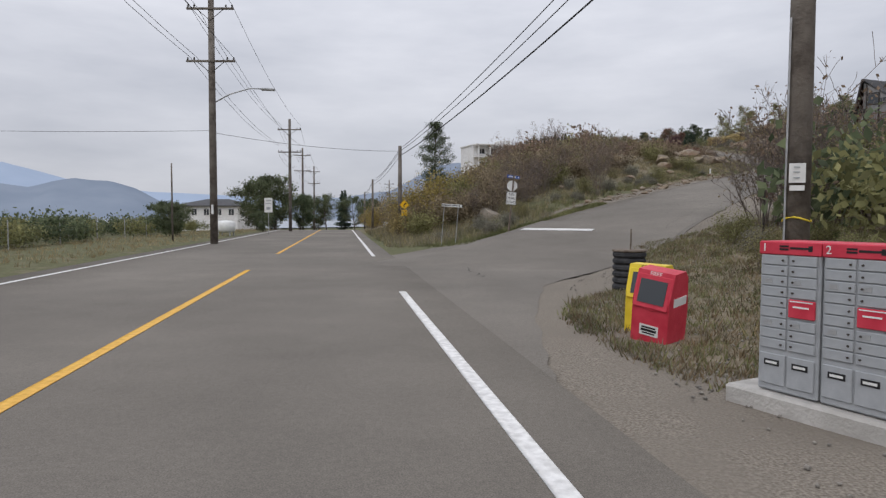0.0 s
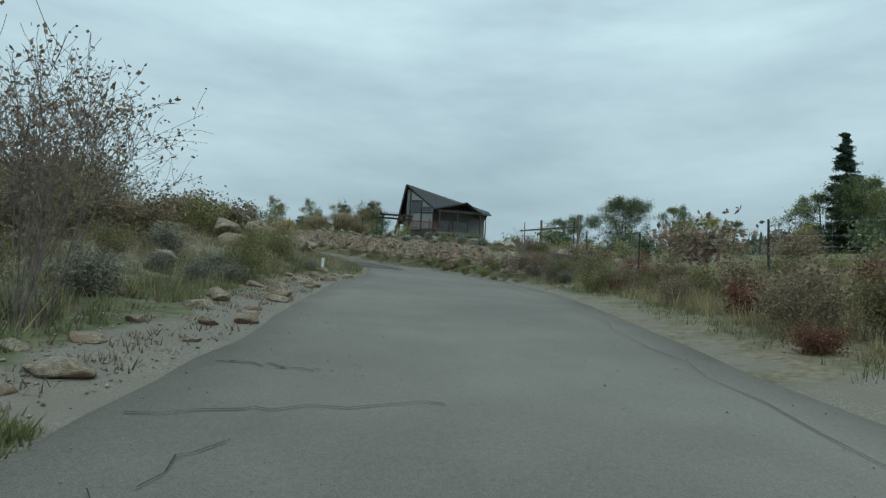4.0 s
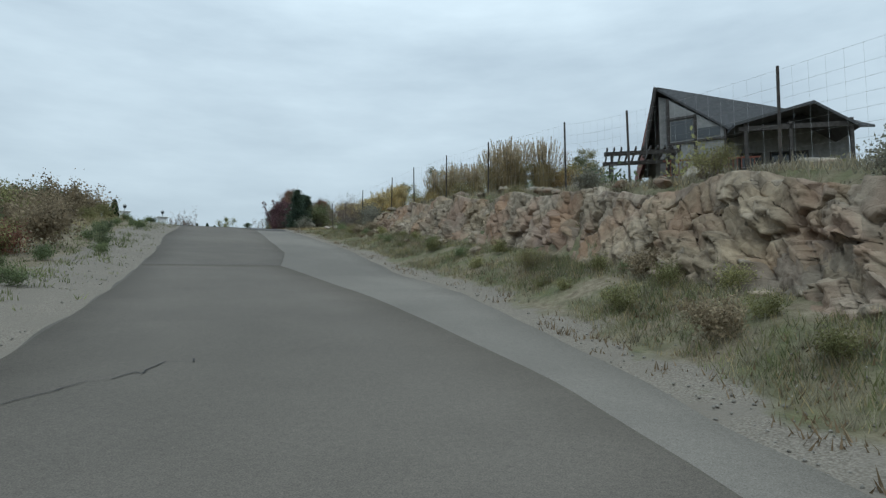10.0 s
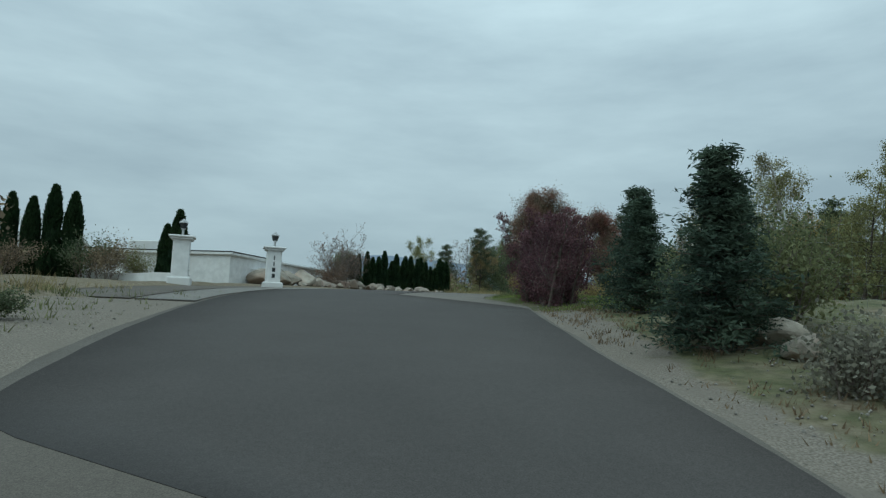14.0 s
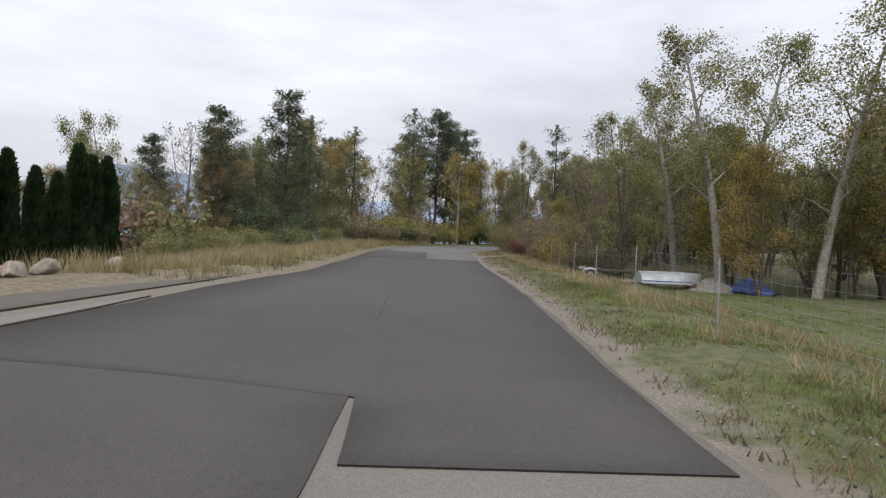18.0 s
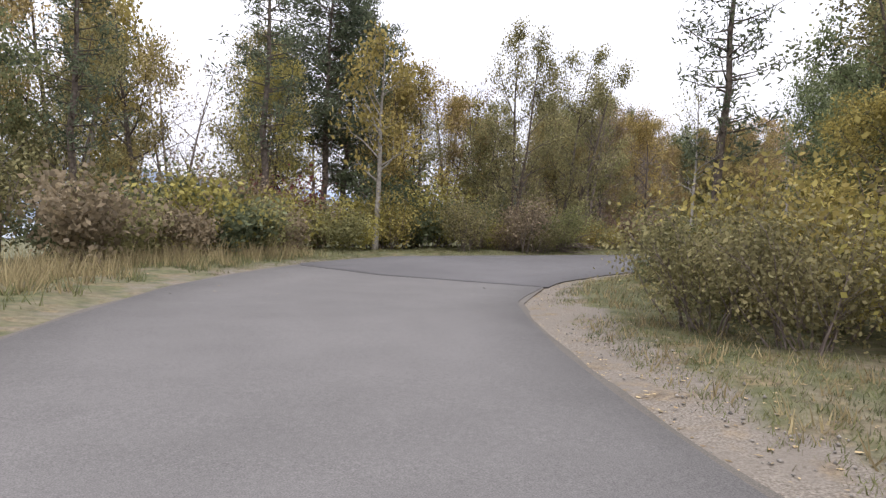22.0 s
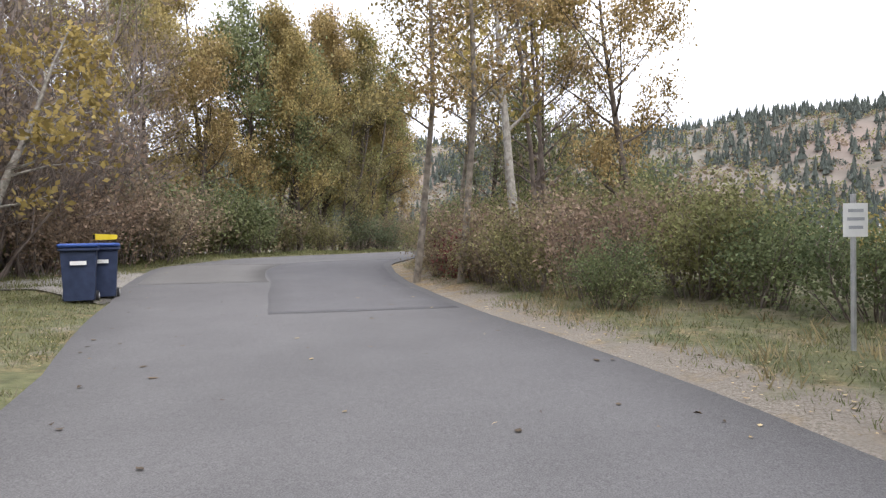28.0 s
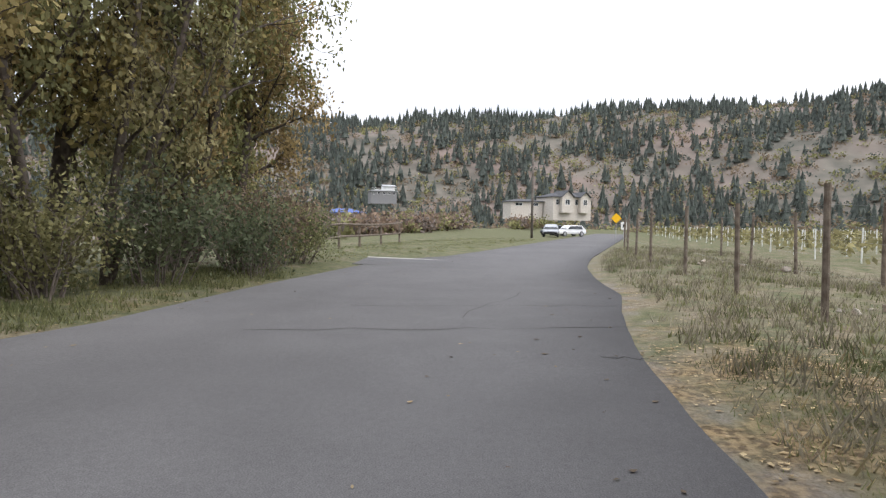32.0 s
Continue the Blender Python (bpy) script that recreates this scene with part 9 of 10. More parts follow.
def plain_house(x, y, z, w, d, h, ridge, mat, roof, label, turn, gables=(), wins=3, over=0.5, storeys=1):
    ob = thing("house", (x, y, z), label, "house", "houses in the distance", turn)
    part("wall", Shape().box((0, 0, h / 2 - 1.5), (w, d, h + 3)), M[mat], ob)
    a, b = w / 2 + over, d / 2 + over
    hip = min(a, b) * 0.9
    part("roof", Shape().add([(-a, -b, h), (a, -b, h), (a, b, h), (-a, b, h), (-a + hip, 0, h + ridge), (a - hip, 0, h + ridge), (-a, -b, h - 0.15), (a, -b, h - 0.15), (a, b, h - 0.15), (-a, b, h - 0.15)],
                             [(0, 1, 5, 4), (1, 2, 5), (2, 3, 4, 5), (3, 0, 4), (9, 8, 7, 6), (0, 6, 7, 1), (1, 7, 8, 2), (2, 8, 9, 3), (3, 9, 6, 0)]), M[roof], ob)
    for gx_, gw, gh in gables:
        part("gable", Shape().add([(gx_ - gw / 2, -d / 2 - 1.2, -1), (gx_ + gw / 2, -d / 2 - 1.2, -1), (gx_ + gw / 2, -d / 2 - 1.2, h), (gx_, -d / 2 - 1.2, h + gh), (gx_ - gw / 2, -d / 2 - 1.2, h),
                                   (gx_ - gw / 2, 0, -1), (gx_ + gw / 2, 0, -1), (gx_ + gw / 2, 0, h), (gx_, 0, h + gh), (gx_ - gw / 2, 0, h)], [(0, 1, 2, 3, 4), (9, 8, 7, 6, 5), (0, 4, 9, 5), (1, 6, 7, 2)]), M[mat], ob)
        part("gable_roof", slab([(gx_, -d / 2 - 1.7, h + gh + 0.15), (gx_, 0, h + gh + 0.15), (gx_ - gw / 2 - 0.4, 0, h - 0.1), (gx_ - gw / 2 - 0.4, -d / 2 - 1.7, h - 0.1)], 0.15), M[roof], ob)
        part("gable_roof", slab([(gx_, 0, h + gh + 0.15), (gx_, -d / 2 - 1.7, h + gh + 0.15), (gx_ + gw / 2 + 0.4, -d / 2 - 1.7, h - 0.1), (gx_ + gw / 2 + 0.4, 0, h - 0.1)], 0.15), M[roof], ob)
        window(ob, gx_, h * 0.55, gw * 0.4, h * 0.4, -d / 2 - 1.21)
    for s_ in range(storeys):
        for k in range(wins):
            window(ob, -w / 2 + w * (k + 0.5) / wins, (h / storeys) * (s_ + 0.55), w / wins * 0.42, h / storeys * 0.42, -d / 2 - 0.005)
    return ob


plain_house(-39, 110, 1.0, 11, 8, 2.4, 1.2, "render_white", "roof_dark", "low white house with dark hip roof below the road", -8, wins=5)
plain_house(-62, 96, -1.0, 8, 5, 1.3, 0.5, "siding", "metal_grey", "low grey shed in the orchard", -8, wins=1)
plain_house(303, 187, 23.4, 12, 8, 3.2, 1.3, "render_cream", "roof_dark", "cream stucco house with gables and dark roof", -62, ((-2.4, 3.4, 1.5), (3.2, 2.8, 1.2)), wins=4)
plain_house(302, 198, 23.6, 9, 6, 1.7, 0.7, "render_cream", "roof_dark", "cream stucco garage wing", -72, wins=2)
hillside = plain_house(385, 249, 29.4, 10.5, 6, 2.2, 0.5, "siding", "metal_grey", "two-storey hillside house with white upper floor and balcony", -70, wins=5)
part("upper_wall", Shape().box((2.4, 0.6, 3.2), (4.6, 4.4, 1.9)), M["render_white"], hillside, "white upper storey")
part("upper_roof", slab([(-0.4, -2.2, 4.1), (5.2, -2.2, 4.1), (5.2, 0.8, 4.8), (-0.4, 0.8, 4.8)], 0.12), M["metal_grey"], hillside, "grey metal roof")
part("balcony_rail", Shape().box((0, -3.4, 3.2), (10.4, 0.08, 0.12)).box((0, -3.4, 2.6), (10.4, 0.08, 0.08)), M["sign_white"], hillside)
plain_house(256, 236.6, 19.0, 8, 6, 2.2, 0.8, "siding", "lid_blue", "low shed with a blue roof", -78, wins=2)
pole(321.8, 218, 28.8, 0.2, (), "distant wooden power pole")
pole(196.5, 203.8, 27.0, 0.14, (), "distant wooden power pole")

# ---------------------------------------------------------------- vehicles


def wheel(parent, x, y, z, r=0.34, w=0.22):
    t = part("wheel", Shape().tube([(x, y - w / 2, z), (x, y - w * 0.42, z), (x, y + w * 0.42, z), (x, y + w / 2, z)], [r * 0.9, r, r, r * 0.9], 18), M["rubber"], parent, "black tyre")
    part("rim", Shape().tube([(x, y - w / 2 - 0.012, z), (x, y + w / 2 + 0.012, z)], r * 0.62, 14), M["metal_grey"], t)


def loft(sections):
    """A body from cross-sections of equal length: x and a loop of (y, z)."""
    sh = Shape()
    n = len(sections[0][1])
    pts, faces = [], []
    for x, loop in sections:
        pts += [(x, y, z) for y, z in loop]
    for i in range(len(sections) - 1):
        for k in range(n):
            j = (k + 1) % n
            faces.append((i * n + k, (i + 1) * n + k, (i + 1) * n + j, i * n + j))
    faces += [tuple(range(n)), tuple((len(sections) - 1) * n + k for k in range(n))[::-1]]
    return sh.add(pts, faces)


def body_loop(w, z0, z1, tuck=0.06):
    return [(-w + 0.05, z0), (-w, z0 + 0.18), (-w, (z0 + z1) / 2), (-w + tuck, z1 - 0.04), (-w + tuck + 0.08, z1), (w - tuck - 0.08, z1), (w - tuck, z1 - 0.04), (w, (z0 + z1) / 2), (w, z0 + 0.18), (w - 0.05, z0)]


def car(x, y, turn, paint, label, truck=False, z=None, canopy=False):
    ob = thing("pickup_truck" if truck else "car", (x, y, ground_at(x, y) if z is None else z), label, "car", "parked cars", turn)
    L = 2.75 if truck else 2.25
    hb = 1.08 if truck else 0.92
    body = [(-L, body_loop(0.78, 0.45, hb - 0.08)), (-L + 0.12, body_loop(0.88, 0.36, hb)), (L - 1.5, body_loop(0.92, 0.34, hb)), (L - 0.9, body_loop(0.90, 0.34, hb - 0.04)), (L - 0.15, body_loop(0.86, 0.36, hb - 0.16)), (L, body_loop(0.74, 0.45, hb - 0.26))]
    part("body", loft(body), M[paint], ob)
    c0, c1 = (-0.5, 1.4) if truck else (-1.9, 1.1)
    ht = 1.78 if truck else 1.46
    cab = [(c0, body_loop(0.86, hb - 0.05, hb + 0.02)), (c0 + 0.25, body_loop(0.80, hb - 0.05, ht - 0.03, 0.16)), (c1 - 0.75, body_loop(0.80, hb - 0.05, ht, 0.16)), (c1, body_loop(0.84, hb - 0.05, hb + 0.02))]
    part("cabin", loft(cab), M[paint], ob)
    for sg in (-1, 1):
        part("side_window", Shape().add([(c0 + 0.28, sg * 0.86, hb + 0.04), (c1 - 0.25, sg * 0.86, hb + 0.04), (c1 - 0.78, sg * 0.745, ht - 0.1), (c0 + 0.42, sg * 0.745, ht - 0.1)], [(0, 1, 2, 3)]), M["glass"], ob)
        for wx_ in (-L + 0.85, L - 0.95):
            wheel(ob, wx_, sg * 0.80, 0.34)
        part("headlight", Shape().box((L - 0.07, sg * 0.6, hb - 0.34), (0.10, 0.3, 0.14), bevel=0.02), M["sign_white"], ob)
        part("tail_light", Shape().box((-L + 0.04, sg * 0.72, hb - 0.22), (0.08, 0.16, 0.22), bevel=0.02), M["red_paint"], ob)
        part("mirror", Shape().box((c1 - 0.45, sg * 0.98, hb + 0.1), (0.12, 0.2, 0.14), bevel=0.03), M["black"], ob)
    part("windscreen", Shape().add([(c1 + 0.012, -0.7, hb + 0.04), (c1 + 0.012, 0.7, hb + 0.04), (c1 - 0.72, 0.6, ht - 0.06), (c1 - 0.72, -0.6, ht - 0.06)], [(0, 1, 2, 3)]), M["glass"], ob)
    part("rear_window", Shape().add([(c0 + 0.0, 0.68, hb + 0.08), (c0 + 0.0, -0.68, hb + 0.08), (c0 + 0.2, -0.6, ht - 0.1), (c0 + 0.2, 0.6, ht - 0.1)], [(0, 1, 2, 3)]), M["glass"], ob)
    part("front_bumper", Shape().box((L - 0.02, 0, 0.48), (0.14, 1.6, 0.2), bevel=0.05), M["metal_grey"] if truck else M["black"], ob)
    part("rear_bumper", Shape().box((-L + 0.02, 0, 0.48), (0.14, 1.6, 0.2), bevel=0.05), M["metal_grey"] if truck else M["black"], ob)
    part("grille", Shape().box((L - 0.03, 0, hb - 0.36), (0.08, 0.8, 0.16)), M["black"], ob)
    if canopy:
        part("bed_canopy", loft([(-L + 0.08, body_loop(0.82, hb - 0.02, ht - 0.05, 0.14)), (c0 - 0.05, body_loop(0.84, hb - 0.02, ht, 0.12))]), M[paint], ob)
    return ob


car(55.6, 141.8, 206, "car_dark", "dark blue-grey pickup with canopy parked on the driveway", True, canopy=True)
car(205.0, 200.9, 172, "car_silver", "silver car parked beside the lane")
car(214.0, 197.6, 120, "car_white", "white car parked beside the lane")
car(219.0, 199.2, 150, "car_dark", "dark car parked beside the lane")
car(247.0, 244.0, 100, "car_dark", "dark car parked by the shed")

# trailer with boards
tx, ty = 69.3, 167.6
tr = thing("flat_trailer", (tx, ty, ground_at(tx, ty)), "small dark flatbed trailer with worn boards on the grass", "trailer", turn=-30)
tr.scale = (0.78, 0.78, 0.72)
for sy in (-0.72, 0.72):
    part("side_rail", Shape().box((0, sy, 0.62), (3.2, 0.07, 0.14)), M["metal_dark"], tr)
for k in range(9):
    part("deck_board", Shape().box((-1.42 + 0.355 * k, 0, 0.70), (0.31, 1.5, 0.04), pose(0, 0, 0, 0, 0, (k % 3 - 1) * 1.5)), M["wood"], tr)
for k in range(5):
    part("loose_board", Shape().box((-1.1 + 0.18 * k, 0.1 * (k % 2), 0.76 + 0.02 * (k % 2)), (0.12, 1.7, 0.03), pose(0, 0, 0, 0, 0, 4 * (k % 3 - 1))), M["wood"], tr)
for sy in (-0.86, 0.86):
    wheel(tr, 0.35 - 1.3, sy, 0.33, 0.33, 0.18)
    part("mudguard", Shape().tube([(-1.42, sy, 0.50), (-1.30, sy, 0.68), (-0.95, sy, 0.76), (-0.60, sy, 0.68), (-0.50, sy, 0.50)], 0.08, 5), M["metal_grey"], tr)
part("drawbar", Shape().tube([(1.5, -0.6, 0.58), (2.7, 0, 0.5)], 0.04, 6).tube([(1.5, 0.6, 0.58), (2.7, 0, 0.5)], 0.04, 6), M["metal_dark"], tr)
part("jack_leg", Shape().tube([(2.5, 0, 0.55), (2.5, 0, 0.0)], 0.03, 6), M["metal_dark"], tr)

# upturned boat
bx, by = 71.3, 165.1
boat = thing("upturned_boat", (bx, by, ground_at(bx, by) + 0.25), "upturned dented aluminium boat on blocks", "boat", turn=-25)
boat.scale = (0.82, 0.82, 0.9)
hull = Shape()
ns_, nr_ = 13, 9
pts = []
for i in range(ns_):
    t = i / (ns_ - 1)
    wd = 0.68 * (1 if t < 0.55 else math.cos((t - 0.55) / 0.45 * math.pi / 2) ** 0.7 + 0.02)
    dep = 0.58 + 0.10 * t * t
    for k in range(nr_):
        a = -1 + 2 * k / (nr_ - 1)
        prof = (1 - abs(a) ** 3.2)
        pts.append((-1.9 + 3.8 * t, wd * a * (1 + 0.10 * (1 - prof)), 0.02 + dep * prof * (1 if t < 0.75 else 1 - (t - 0.75) * 0.5)))
fc = [(i * nr_ + k, (i + 1) * nr_ + k, (i + 1) * nr_ + k + 1, i * nr_ + k + 1) for i in range(ns_ - 1) for k in range(nr_ - 1)] + [tuple(range(nr_))]
hull.add(pts, fc)
part("hull", hull, M["boat"], boat)
part("keel", Shape().tube([(-1.9, 0, 0.61), (0.6, 0, 0.66), (1.5, 0, 0.58)], 0.025, 5), M["boat"], boat)
for sg in (-1, 1):
    part("gunwale", Shape().tube([(-1.9, 0.74 * sg, 0.03), (0.2, 0.74 * sg, 0.03), (1.2, 0.52 * sg, 0.03), (1.88, 0.04 * sg, 0.03)], 0.03, 6), M["metal_grey"], boat)
    part("stripe", Shape().tube([(-1.85, 0.715 * sg, 0.16), (0.2, 0.715 * sg, 0.16), (1.1, 0.55 * sg, 0.17)], 0.022, 5), M["lid_blue"], boat, "faded blue stripe")
for k in (-1.2, 1.1):
    single("timber_block", Shape().box((0, 0, 0.1), (0.9, 0.2, 0.5), bevel=0.01), M["wood"], "weathered timber block under the boat", "timber", "boat blocks", at=(bx + k * math.cos(radians(-25)), by + k * math.sin(radians(-25)), ground_at(bx, by)), turn=65)

# gravel heap, tarp and planks
gxx, gyy = 73.2, 164.2
heap = Shape()
rr = random.Random(3)
n1, n2 = 12, 26
hp = [(0, 0, 0.75)]
for i in range(1, n1):
    for k in range(n2):
        a = 2 * math.pi * k / n2
        r = 1.6 * i / (n1 - 1)
        hp.append((r * math.cos(a) * (1 + 0.15 * math.sin(3 * a)), r * math.sin(a), 0.75 * (1 - (i / (n1 - 1)) ** 1.3) - 0.06 + rr.uniform(-0.05, 0.05)))
hf = [(0, 1 + k, 1 + (k + 1) % n2) for k in range(n2)] + [(1 + (i - 1) * n2 + k, 1 + i * n2 + k, 1 + i * n2 + (k + 1) % n2, 1 + (i - 1) * n2 + (k + 1) % n2) for i in range(1, n1 - 1) for k in range(n2)]
heap.add(hp, hf)
single("gravel_heap", heap, M["gravel"], "heap of pale gravel on the grass", "gravel heap", at=(gxx, gyy, ground_at(gxx, gyy)))
tp = Shape()
n3 = 14
tp.add([(-1.5 + 3.0 * i / n3, -1.1 + 2.2 * k / n3, 0.78 * math.exp(-((i / n3 - 0.5) ** 2 + (k / n3 - 0.5) ** 2) * 7) + rr.uniform(0, 0.05)) for i in range(n3 + 1) for k in range(n3 + 1)],
       [(i * (n3 + 1) + k, (i + 1) * (n3 + 1) + k, (i + 1) * (n3 + 1) + k + 1, i * (n3 + 1) + k + 1) for i in range(n3) for k in range(n3)])
single("tarpaulin", tp, M["tarp_blue"], "crumpled blue tarpaulin over a heap", "tarpaulin", at=(74.5, 163.0, ground_at(74.5, 163.0)), turn=20)
for k in range(3):
    x, y = 69.6 + 0.35 * k, 168.6 - 0.2 * k
    single("plank", Shape().box((0, 0, 0.05 + 0.045 * k), (2.4, 0.2, 0.04), bevel=0.005), M["wood"], "weathered plank lying beside the trailer", "plank", "planks", at=(x, y, ground_at(x, y)), turn=-30 + 12 * k)
for k in range(9):
    stone(0, 0, rr.uniform(0.15, 0.3), k + 3, "stones by the boat", "pale stone lying beside the boat", 0.2, at=(70.0 + rr.uniform(-0.7, 0.7), 166.5 + rr.uniform(-0.5, 0.5)))
x, y = 48.9, 134.5
mp = thing("number_post", (x, y, ground_at(x, y)), "short dark post with a white plate at the driveway", "post")
part("post", Shape().box((0, 0, 0.35), (0.045, 0.045, 0.9), bevel=0.006), M["metal_dark"], mp)
part("footing", Shape().box((0, 0, 0.02), (0.22, 0.22, 0.08), bevel=0.02), M["concrete"], mp, "pale concrete footing")
pl = part("plate", Shape().box((0, -0.052, 0.86), (0.12, 0.012, 0.20)), M["sign_white"], mp)
bars(pl, [(0, 0.90, 0.06, 0.03), (0, 0.82, 0.06, 0.03)], M["black"], -0.06)

# ---------------------------------------------------------------- beyond the bend
for x, y, bin_label in ((116.1, 208.7, "dark blue wheeled bin with a blue lid beside the lane"), (116.8, 208.9, "dark wheeled bin standing behind another bin")):
    bin_ = thing("wheelie_bin", (x, y, ground_at(x, y)), bin_label, "bin", "bins beside the lane", 43)
    part("tub", loft([(-0.24, [(-0.24, 0.06), (-0.29, 0.98), (0.29, 0.98), (0.24, 0.06)]), (0.26, [(-0.24, 0.06), (-0.29, 0.98), (0.29, 0.98), (0.24, 0.06)])]), M["bin_blue"], bin_)
    part("rim", Shape().box((0.01, 0, 0.98), (0.60, 0.64, 0.05), bevel=0.015), M["bin_blue"], bin_)
    part("lid", Shape().box((0.01, 0, 1.04), (0.62, 0.66, 0.07), pose(0, 0, 0, 0, 4, 0), 0.025), M["lid_blue"], bin_, "blue lid")
    part("mark", Shape().box((-0.287, 0.0, 0.74), (0.006, 0.26, 0.07)), M["sign_white"], bin_, "white printed mark")
    part("grip", Shape().tube([(0.34, -0.25, 1.0), (0.36, 0, 1.0), (0.34, 0.25, 1.0)], 0.018, 6), M["bin_blue"], bin_)
    for sg in (-1, 1):
        wheel(bin_, 0.24, sg * 0.27, 0.10, 0.10, 0.05)
x, y = 118.7, 210.7
yb = thing("newspaper_tube", (x, y, ground_at(x, y)), "yellow delivery box on a thin post beside the bin", "delivery box", turn=-25)
part("post", Shape().tube([(0, 0, -0.2), (0, 0, 1.05)], 0.025, 6), M["wood"], yb)
part("tube", Shape().sheet([(-0.25, 1.10), (0.20, 1.11), (0.23, 1.14), (0.23, 1.20), (0.20, 1.22), (-0.25, 1.24)], 0.15), M["yellow_paint"], yb)
# The block is solid; a black plate stands in for its unlit hollow.
part("dark_mouth_plate", Shape().box((-0.252, 0, 1.17), (0.01, 0.12, 0.11)), M["black"], yb)
x, y = 113.9, 196.9
sg_ = sign_post(x, y, 1.5, "small white notice on a thin post in the brush", turn=-70)
pl = part("plate", Shape().box((0, -0.03, 1.25), (0.24, 0.008, 0.32)), M["sign_white"], sg_)
bars(pl, [(0, 1.34, 0.15, 0.03), (0, 1.26, 0.17, 0.03), (0, 1.18, 0.14, 0.03)], M["box_grey"], -0.036)
x, y = 191.4, 196.3
sg_ = sign_post(x, y, 2.6, "yellow diamond warning sign far along the lane", turn=-85)
part("plate", Shape().sheet([(0, 1.75), (0.5, 2.25), (0, 2.75), (-0.5, 2.25)], 0.008, Matrix.Translation((0, -0.05, 0))), M["sign_yellow"], sg_)
x, y = 194.0, 195.0
sg_ = sign_post(x, y, 1.9, "small white sign with a dark mark", turn=-85)
part("plate", Shape().box((0, -0.05, 1.5), (0.6, 0.008, 0.75)), M["sign_white"], sg_)
part("mark", Shape().box((0.0, -0.056, 1.5), (0.22, 0.004, 0.35)), M["black"], sg_)
# pile of dead branches
br = Shape()
rr = random.Random(17)
for k in range(46):
    a, r = rr.uniform(0, 6.28), rr.uniform(0, 0.8)
    p0 = Vector((r * math.cos(a), r * math.sin(a), rr.uniform(0.02, 0.45)))
    way = Vector((rr.gauss(0, 1), rr.gauss(0, 1), rr.gauss(0.1, 0.25))).normalized()
    ln = rr.uniform(0.8, 2.0)
    p1 = p0 + way * ln * 0.5 + Vector((0, 0, rr.uniform(0, 0.15)))
    p2 = p0 + way * ln
    p1.z, p2.z = max(p1.z, 0.03), max(p2.z, 0.03)
    br.tube([p0, p1, p2], [0.03, 0.02, 0.008], 5)
single("branch_pile", br, M["twig"], "heap of grey dead branches beside the lane", "branches", kind="stuff", at=(90.3, 199.0, ground_at(90.3, 199.0)), smooth=True)

# ---------------------------------------------------------------- distance: lake, mountains and forested hill
lake = Shape()
lake.add([(-3400, 150, -6.5), (-460, 150, -6.5), (-300, 330, -6.5), (-150, 420, -6.5), (0, 700, -6.5), (500, 1300, -6.5), (900, 3400, -6.5), (-3400, 3400, -6.5)], [(0, 1, 2, 3, 4, 5, 6, 7)])
single("lake", lake, M["water"], "grey lake far below", "water", kind="structure")


def ridge(name, h0, h1, dist, peaks, base, mat, label, seed, n=160, depth=700):
    """A far range seen across the lake: heading from h0 to h1, heights from a curve of heading."""
    rs = np.random.RandomState(seed)
    rows = 7
    v = []
    f = []
    jag = np.zeros(n)
    for o, a in ((6, 1.0), (14, 0.5), (32, 0.28), (70, 0.12)):
        jag += a * np.interp(np.linspace(0, o, n), np.arange(o + 1), rs.uniform(-1, 1, o + 1))
    for i in range(n):
        hd = h0 + (h1 - h0) * i / (n - 1)
        top = float(peaks(hd)) * (1 + 0.07 * jag[i])
        for k in range(rows):
            t = k / (rows - 1)
            r = dist + depth * t
            v.append((60 + r * math.sin(radians(hd)), 100 + r * math.cos(radians(hd)), base + (top - base) * (t ** 0.85) * (1 + 0.05 * rs.uniform(-1, 1) * (t < 1))))
    i = np.arange(n * rows).reshape(n, rows)
    f = np.stack([i[:-1, :-1], i[:-1, 1:], i[1:, 1:], i[1:, :-1]], -1).reshape(-1, 4)
    tagged(new(name, mesh_arrays(name, np.array(v), f, M[mat], True)), label, "mountains", kind="structure")


ridge("mountain_range", -62, 22, 2500, curve((-62, 150), (-45, 170), (-38, 150), (-35, 130), (-33.5, 158), (-32, 178), (-29.5, 170), (-27.5, 135), (-25.5, 70), (-24, 30), (-15, 40), (-12, 90), (-6, 140), (-2, 270), (0, 285), (8, 255), (22, 180)), -25, "mountain", "mountains beyond the lake, haze mixed into their blue-grey colour", 5)
ridge("mountain_range", -75, 40, 4200, curve((-75, 330), (-45, 330), (-36, 345), (-31, 240), (-26, 190), (-18, 165), (-8, 160), (0, 220), (10, 330), (25, 300), (40, 280)), -25, "mountain_far", "far mountains beyond the lake, haze mixed into their pale colour", 9)


def hill_height(x, y):
    """Forested hill beyond the vineyards."""
    x, y = np.asarray(x, float), np.asarray(y, float)
    dx, dy = x - 130, y - 209
    r = np.hypot(dx, dy)
    hd = np.degrees(np.arctan2(dx, dy))
    crest = np.interp(hd, [40, 62, 74, 80, 88, 97, 106, 116, 125, 140, 160], [60, 78, 86, 86, 89, 93, 95, 96, 98, 100, 90])
    return 15 + crest * smooth_step(250, 560, r) + 5 * wobble(x, y, 60) * smooth_step(250, 400, r) + 2 * wobble(x, y, 22) * smooth_step(250, 400, r)


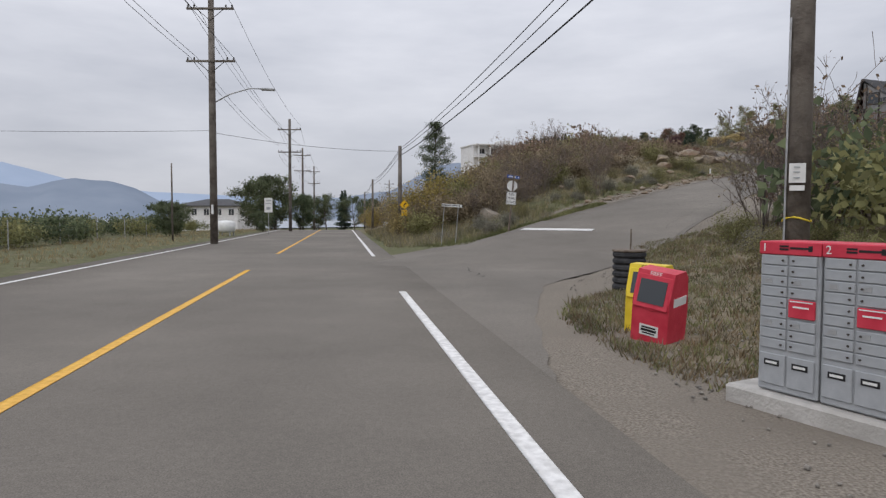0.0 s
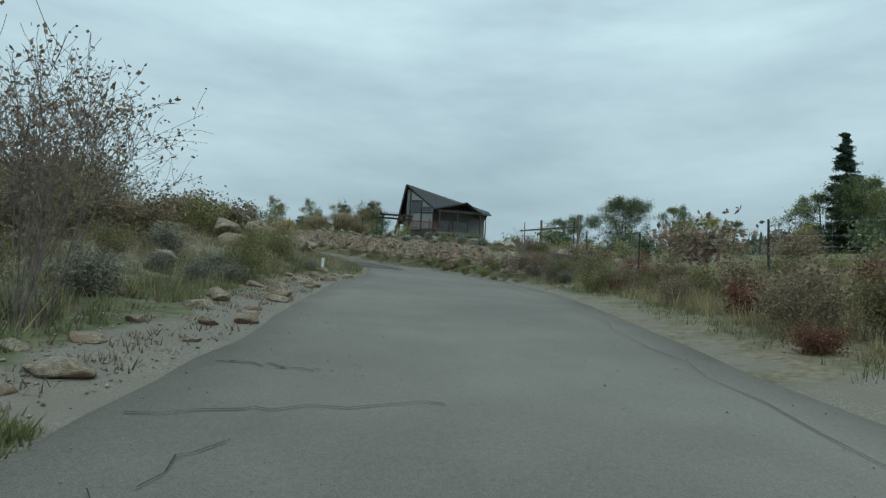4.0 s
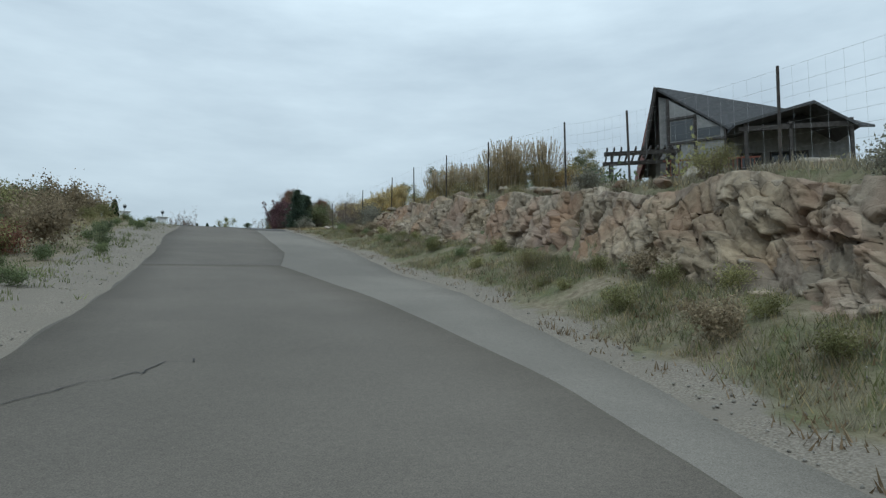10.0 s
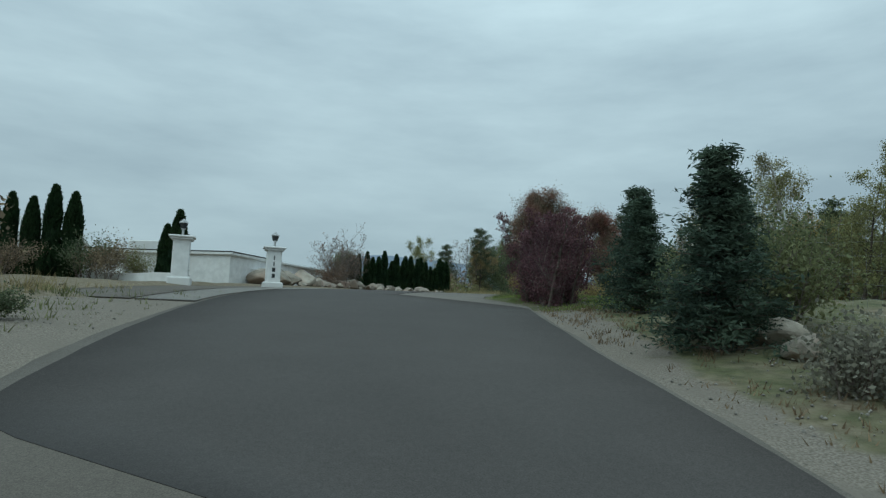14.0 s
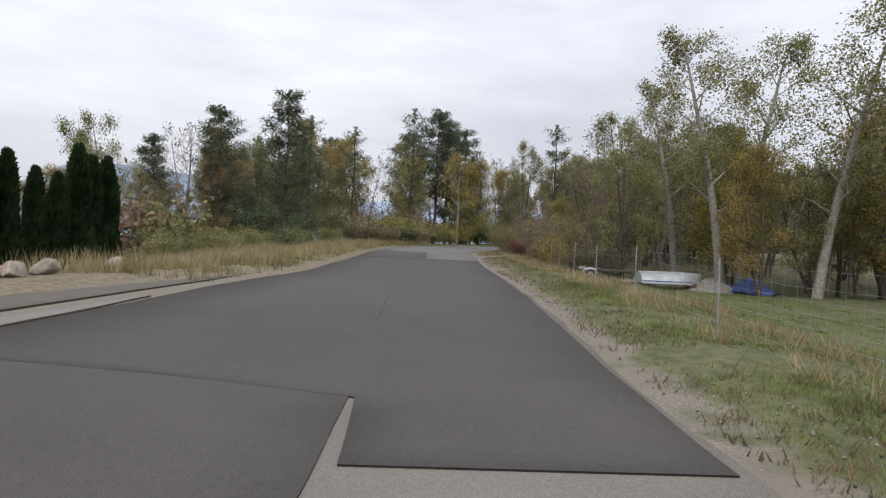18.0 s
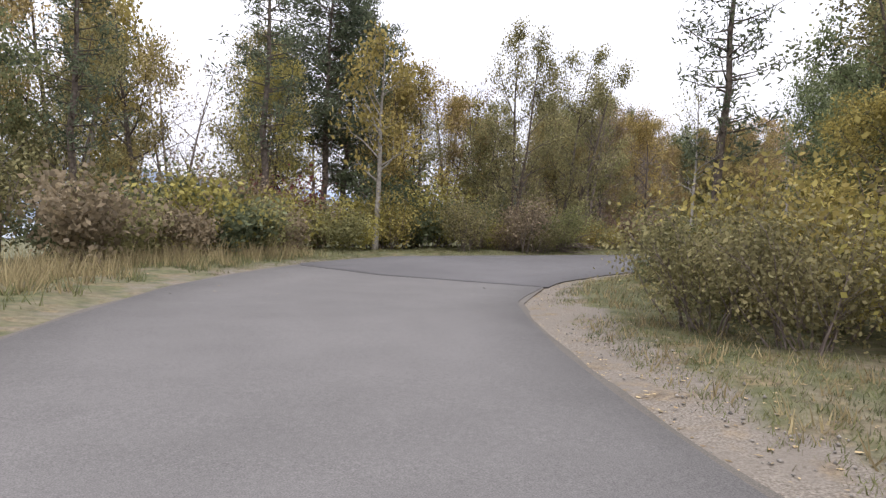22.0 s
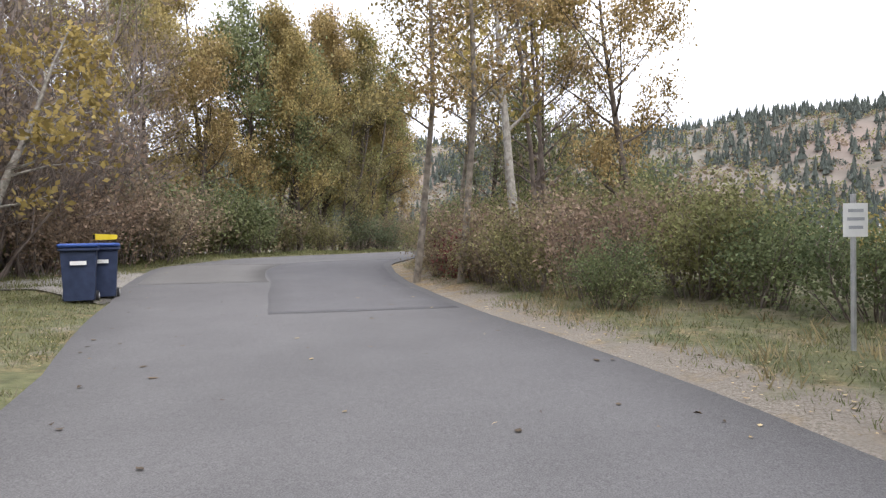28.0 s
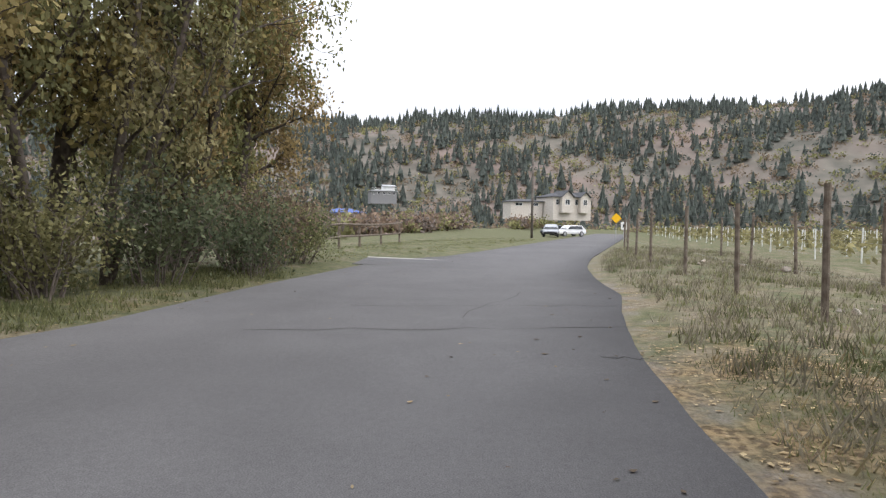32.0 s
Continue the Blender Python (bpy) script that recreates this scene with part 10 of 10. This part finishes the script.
hn, hr = 150, 60
hv = []
for i in range(hn):
    hd = 38 + 128 * i / (hn - 1)
    for k in range(hr):
        r = 225 + 470 * k / (hr - 1)
        x, y = 130 + r * math.sin(radians(hd)), 209 + r * math.cos(radians(hd))
        hv.append((x, y, float(hill_height(x, y)) - (3 if k == 0 else 0)))
ii = np.arange(hn * hr).reshape(hn, hr)
hill_f = np.stack([ii[:-1, :-1], ii[:-1, 1:], ii[1:, 1:], ii[1:, :-1]], -1).reshape(-1, 4)
tagged(new("far_hill", mesh_arrays("far_hill", np.array(hv), hill_f, M["hill"], True)), "forested rocky hillside beyond the vineyards", "hill", kind="structure")
# conifers on the hill, in one object
rs = np.random.RandomState(12)
n = 9500
hd, r = rs.uniform(40, 164, n), 270 + 330 * rs.uniform(0, 1, n) ** 0.85
x, y = 130 + r * np.sin(np.radians(hd)), 209 + r * np.cos(np.radians(hd))
keep = (wobble(x, y, 34) + rs.uniform(-0.6, 0.6, n) > -0.05) | (r > 540)
x, y = x[keep], y[keep]
z = hill_height(x, y)
hh = rs.uniform(5, 11, len(x)) + 3.5 * (rs.uniform(0, 1, len(x)) > 0.85)
tv, tf = [], []
for tier, (za, zb_, ra) in enumerate(((0.08, 0.55, 0.21), (0.34, 0.80, 0.15), (0.6, 1.0, 0.09))):
    for k in range(6):
        a0 = 2 * math.pi * k / 6 + tier * 0.5
        a1 = a0 + 2 * math.pi / 6
        j = rs.uniform(0.75, 1.25, len(x))
        tv.append(np.stack([np.stack([x + np.cos(a0) * ra * hh * j, y + np.sin(a0) * ra * hh * j, z + za * hh], 1),
                            np.stack([x + np.cos(a1) * ra * hh * j, y + np.sin(a1) * ra * hh * j, z + (za + 0.03) * hh], 1),
                            np.stack([x, y, z + zb_ * hh], 1)], 1).reshape(-1, 3))
tv = np.concatenate(tv)
tagged(new("far_conifers", mesh_arrays("far_conifers", tv, np.arange(len(tv)).reshape(-1, 3), M["spruce_hazed"])), "conifers over the far hillside, haze lightening their needle colour", "trees", kind="stuff")

# brush and bare woods on the hillside
rs = np.random.RandomState(21)
# The needle-coloured brush carries the haze tint; the two leaf colours are the near ones.
for key, count in (("leaf_rust", 2600), ("leaf_olive", 2200), ("spruce_hazed", 1500)):
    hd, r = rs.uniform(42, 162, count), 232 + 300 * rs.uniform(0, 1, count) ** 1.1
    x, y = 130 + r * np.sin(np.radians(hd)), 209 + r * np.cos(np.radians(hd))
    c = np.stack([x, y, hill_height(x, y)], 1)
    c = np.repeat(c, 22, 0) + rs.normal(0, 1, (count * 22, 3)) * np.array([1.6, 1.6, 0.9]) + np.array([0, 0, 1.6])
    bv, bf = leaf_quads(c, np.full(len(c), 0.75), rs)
    tagged(new("hillside_brush", mesh_arrays("hillside_brush", bv, bf, M[key])), "autumn brush on the far hillside", "brush", kind="stuff")
# hedgerows and orchard before the hill
for key, count, size in (("leaf_rust", 260, 0.34), ("leaf_olive", 150, 0.36), ("twig", 220, 0.3)):
    x, y = rs.uniform(184, 290, count), rs.uniform(0, 1, count)
    y = np.interp(x, [184, 205, 290], [236, 238, 206]) + 30 * (y - 0.5)
    keep = (np.abs(np.interp(x, [190, 282], [207.5, 207.5]) - y) > 5) & (np.hypot(x - 256, y - 236.6) > 7)
    x, y = x[keep], y[keep]
    h = rs.uniform(1.2, 3.4, len(x))
    c = np.repeat(np.stack([x, y, land(x, y)], 1), 90, 0)
    hh = np.repeat(h, 90)
    c = c + rs.normal(0, 1, (len(c), 3)) * np.stack([hh * 0.35, hh * 0.35, hh * 0.22], 1) + np.stack([hh * 0, hh * 0, hh * 0.5], 1)
    bv, bf = leaf_quads(c, np.full(len(c), size), rs)
    tagged(new("hedgerow", mesh_arrays("hedgerow", bv, bf, M[key])), "brown autumn hedgerows and orchard before the hill", "brush", kind="stuff")
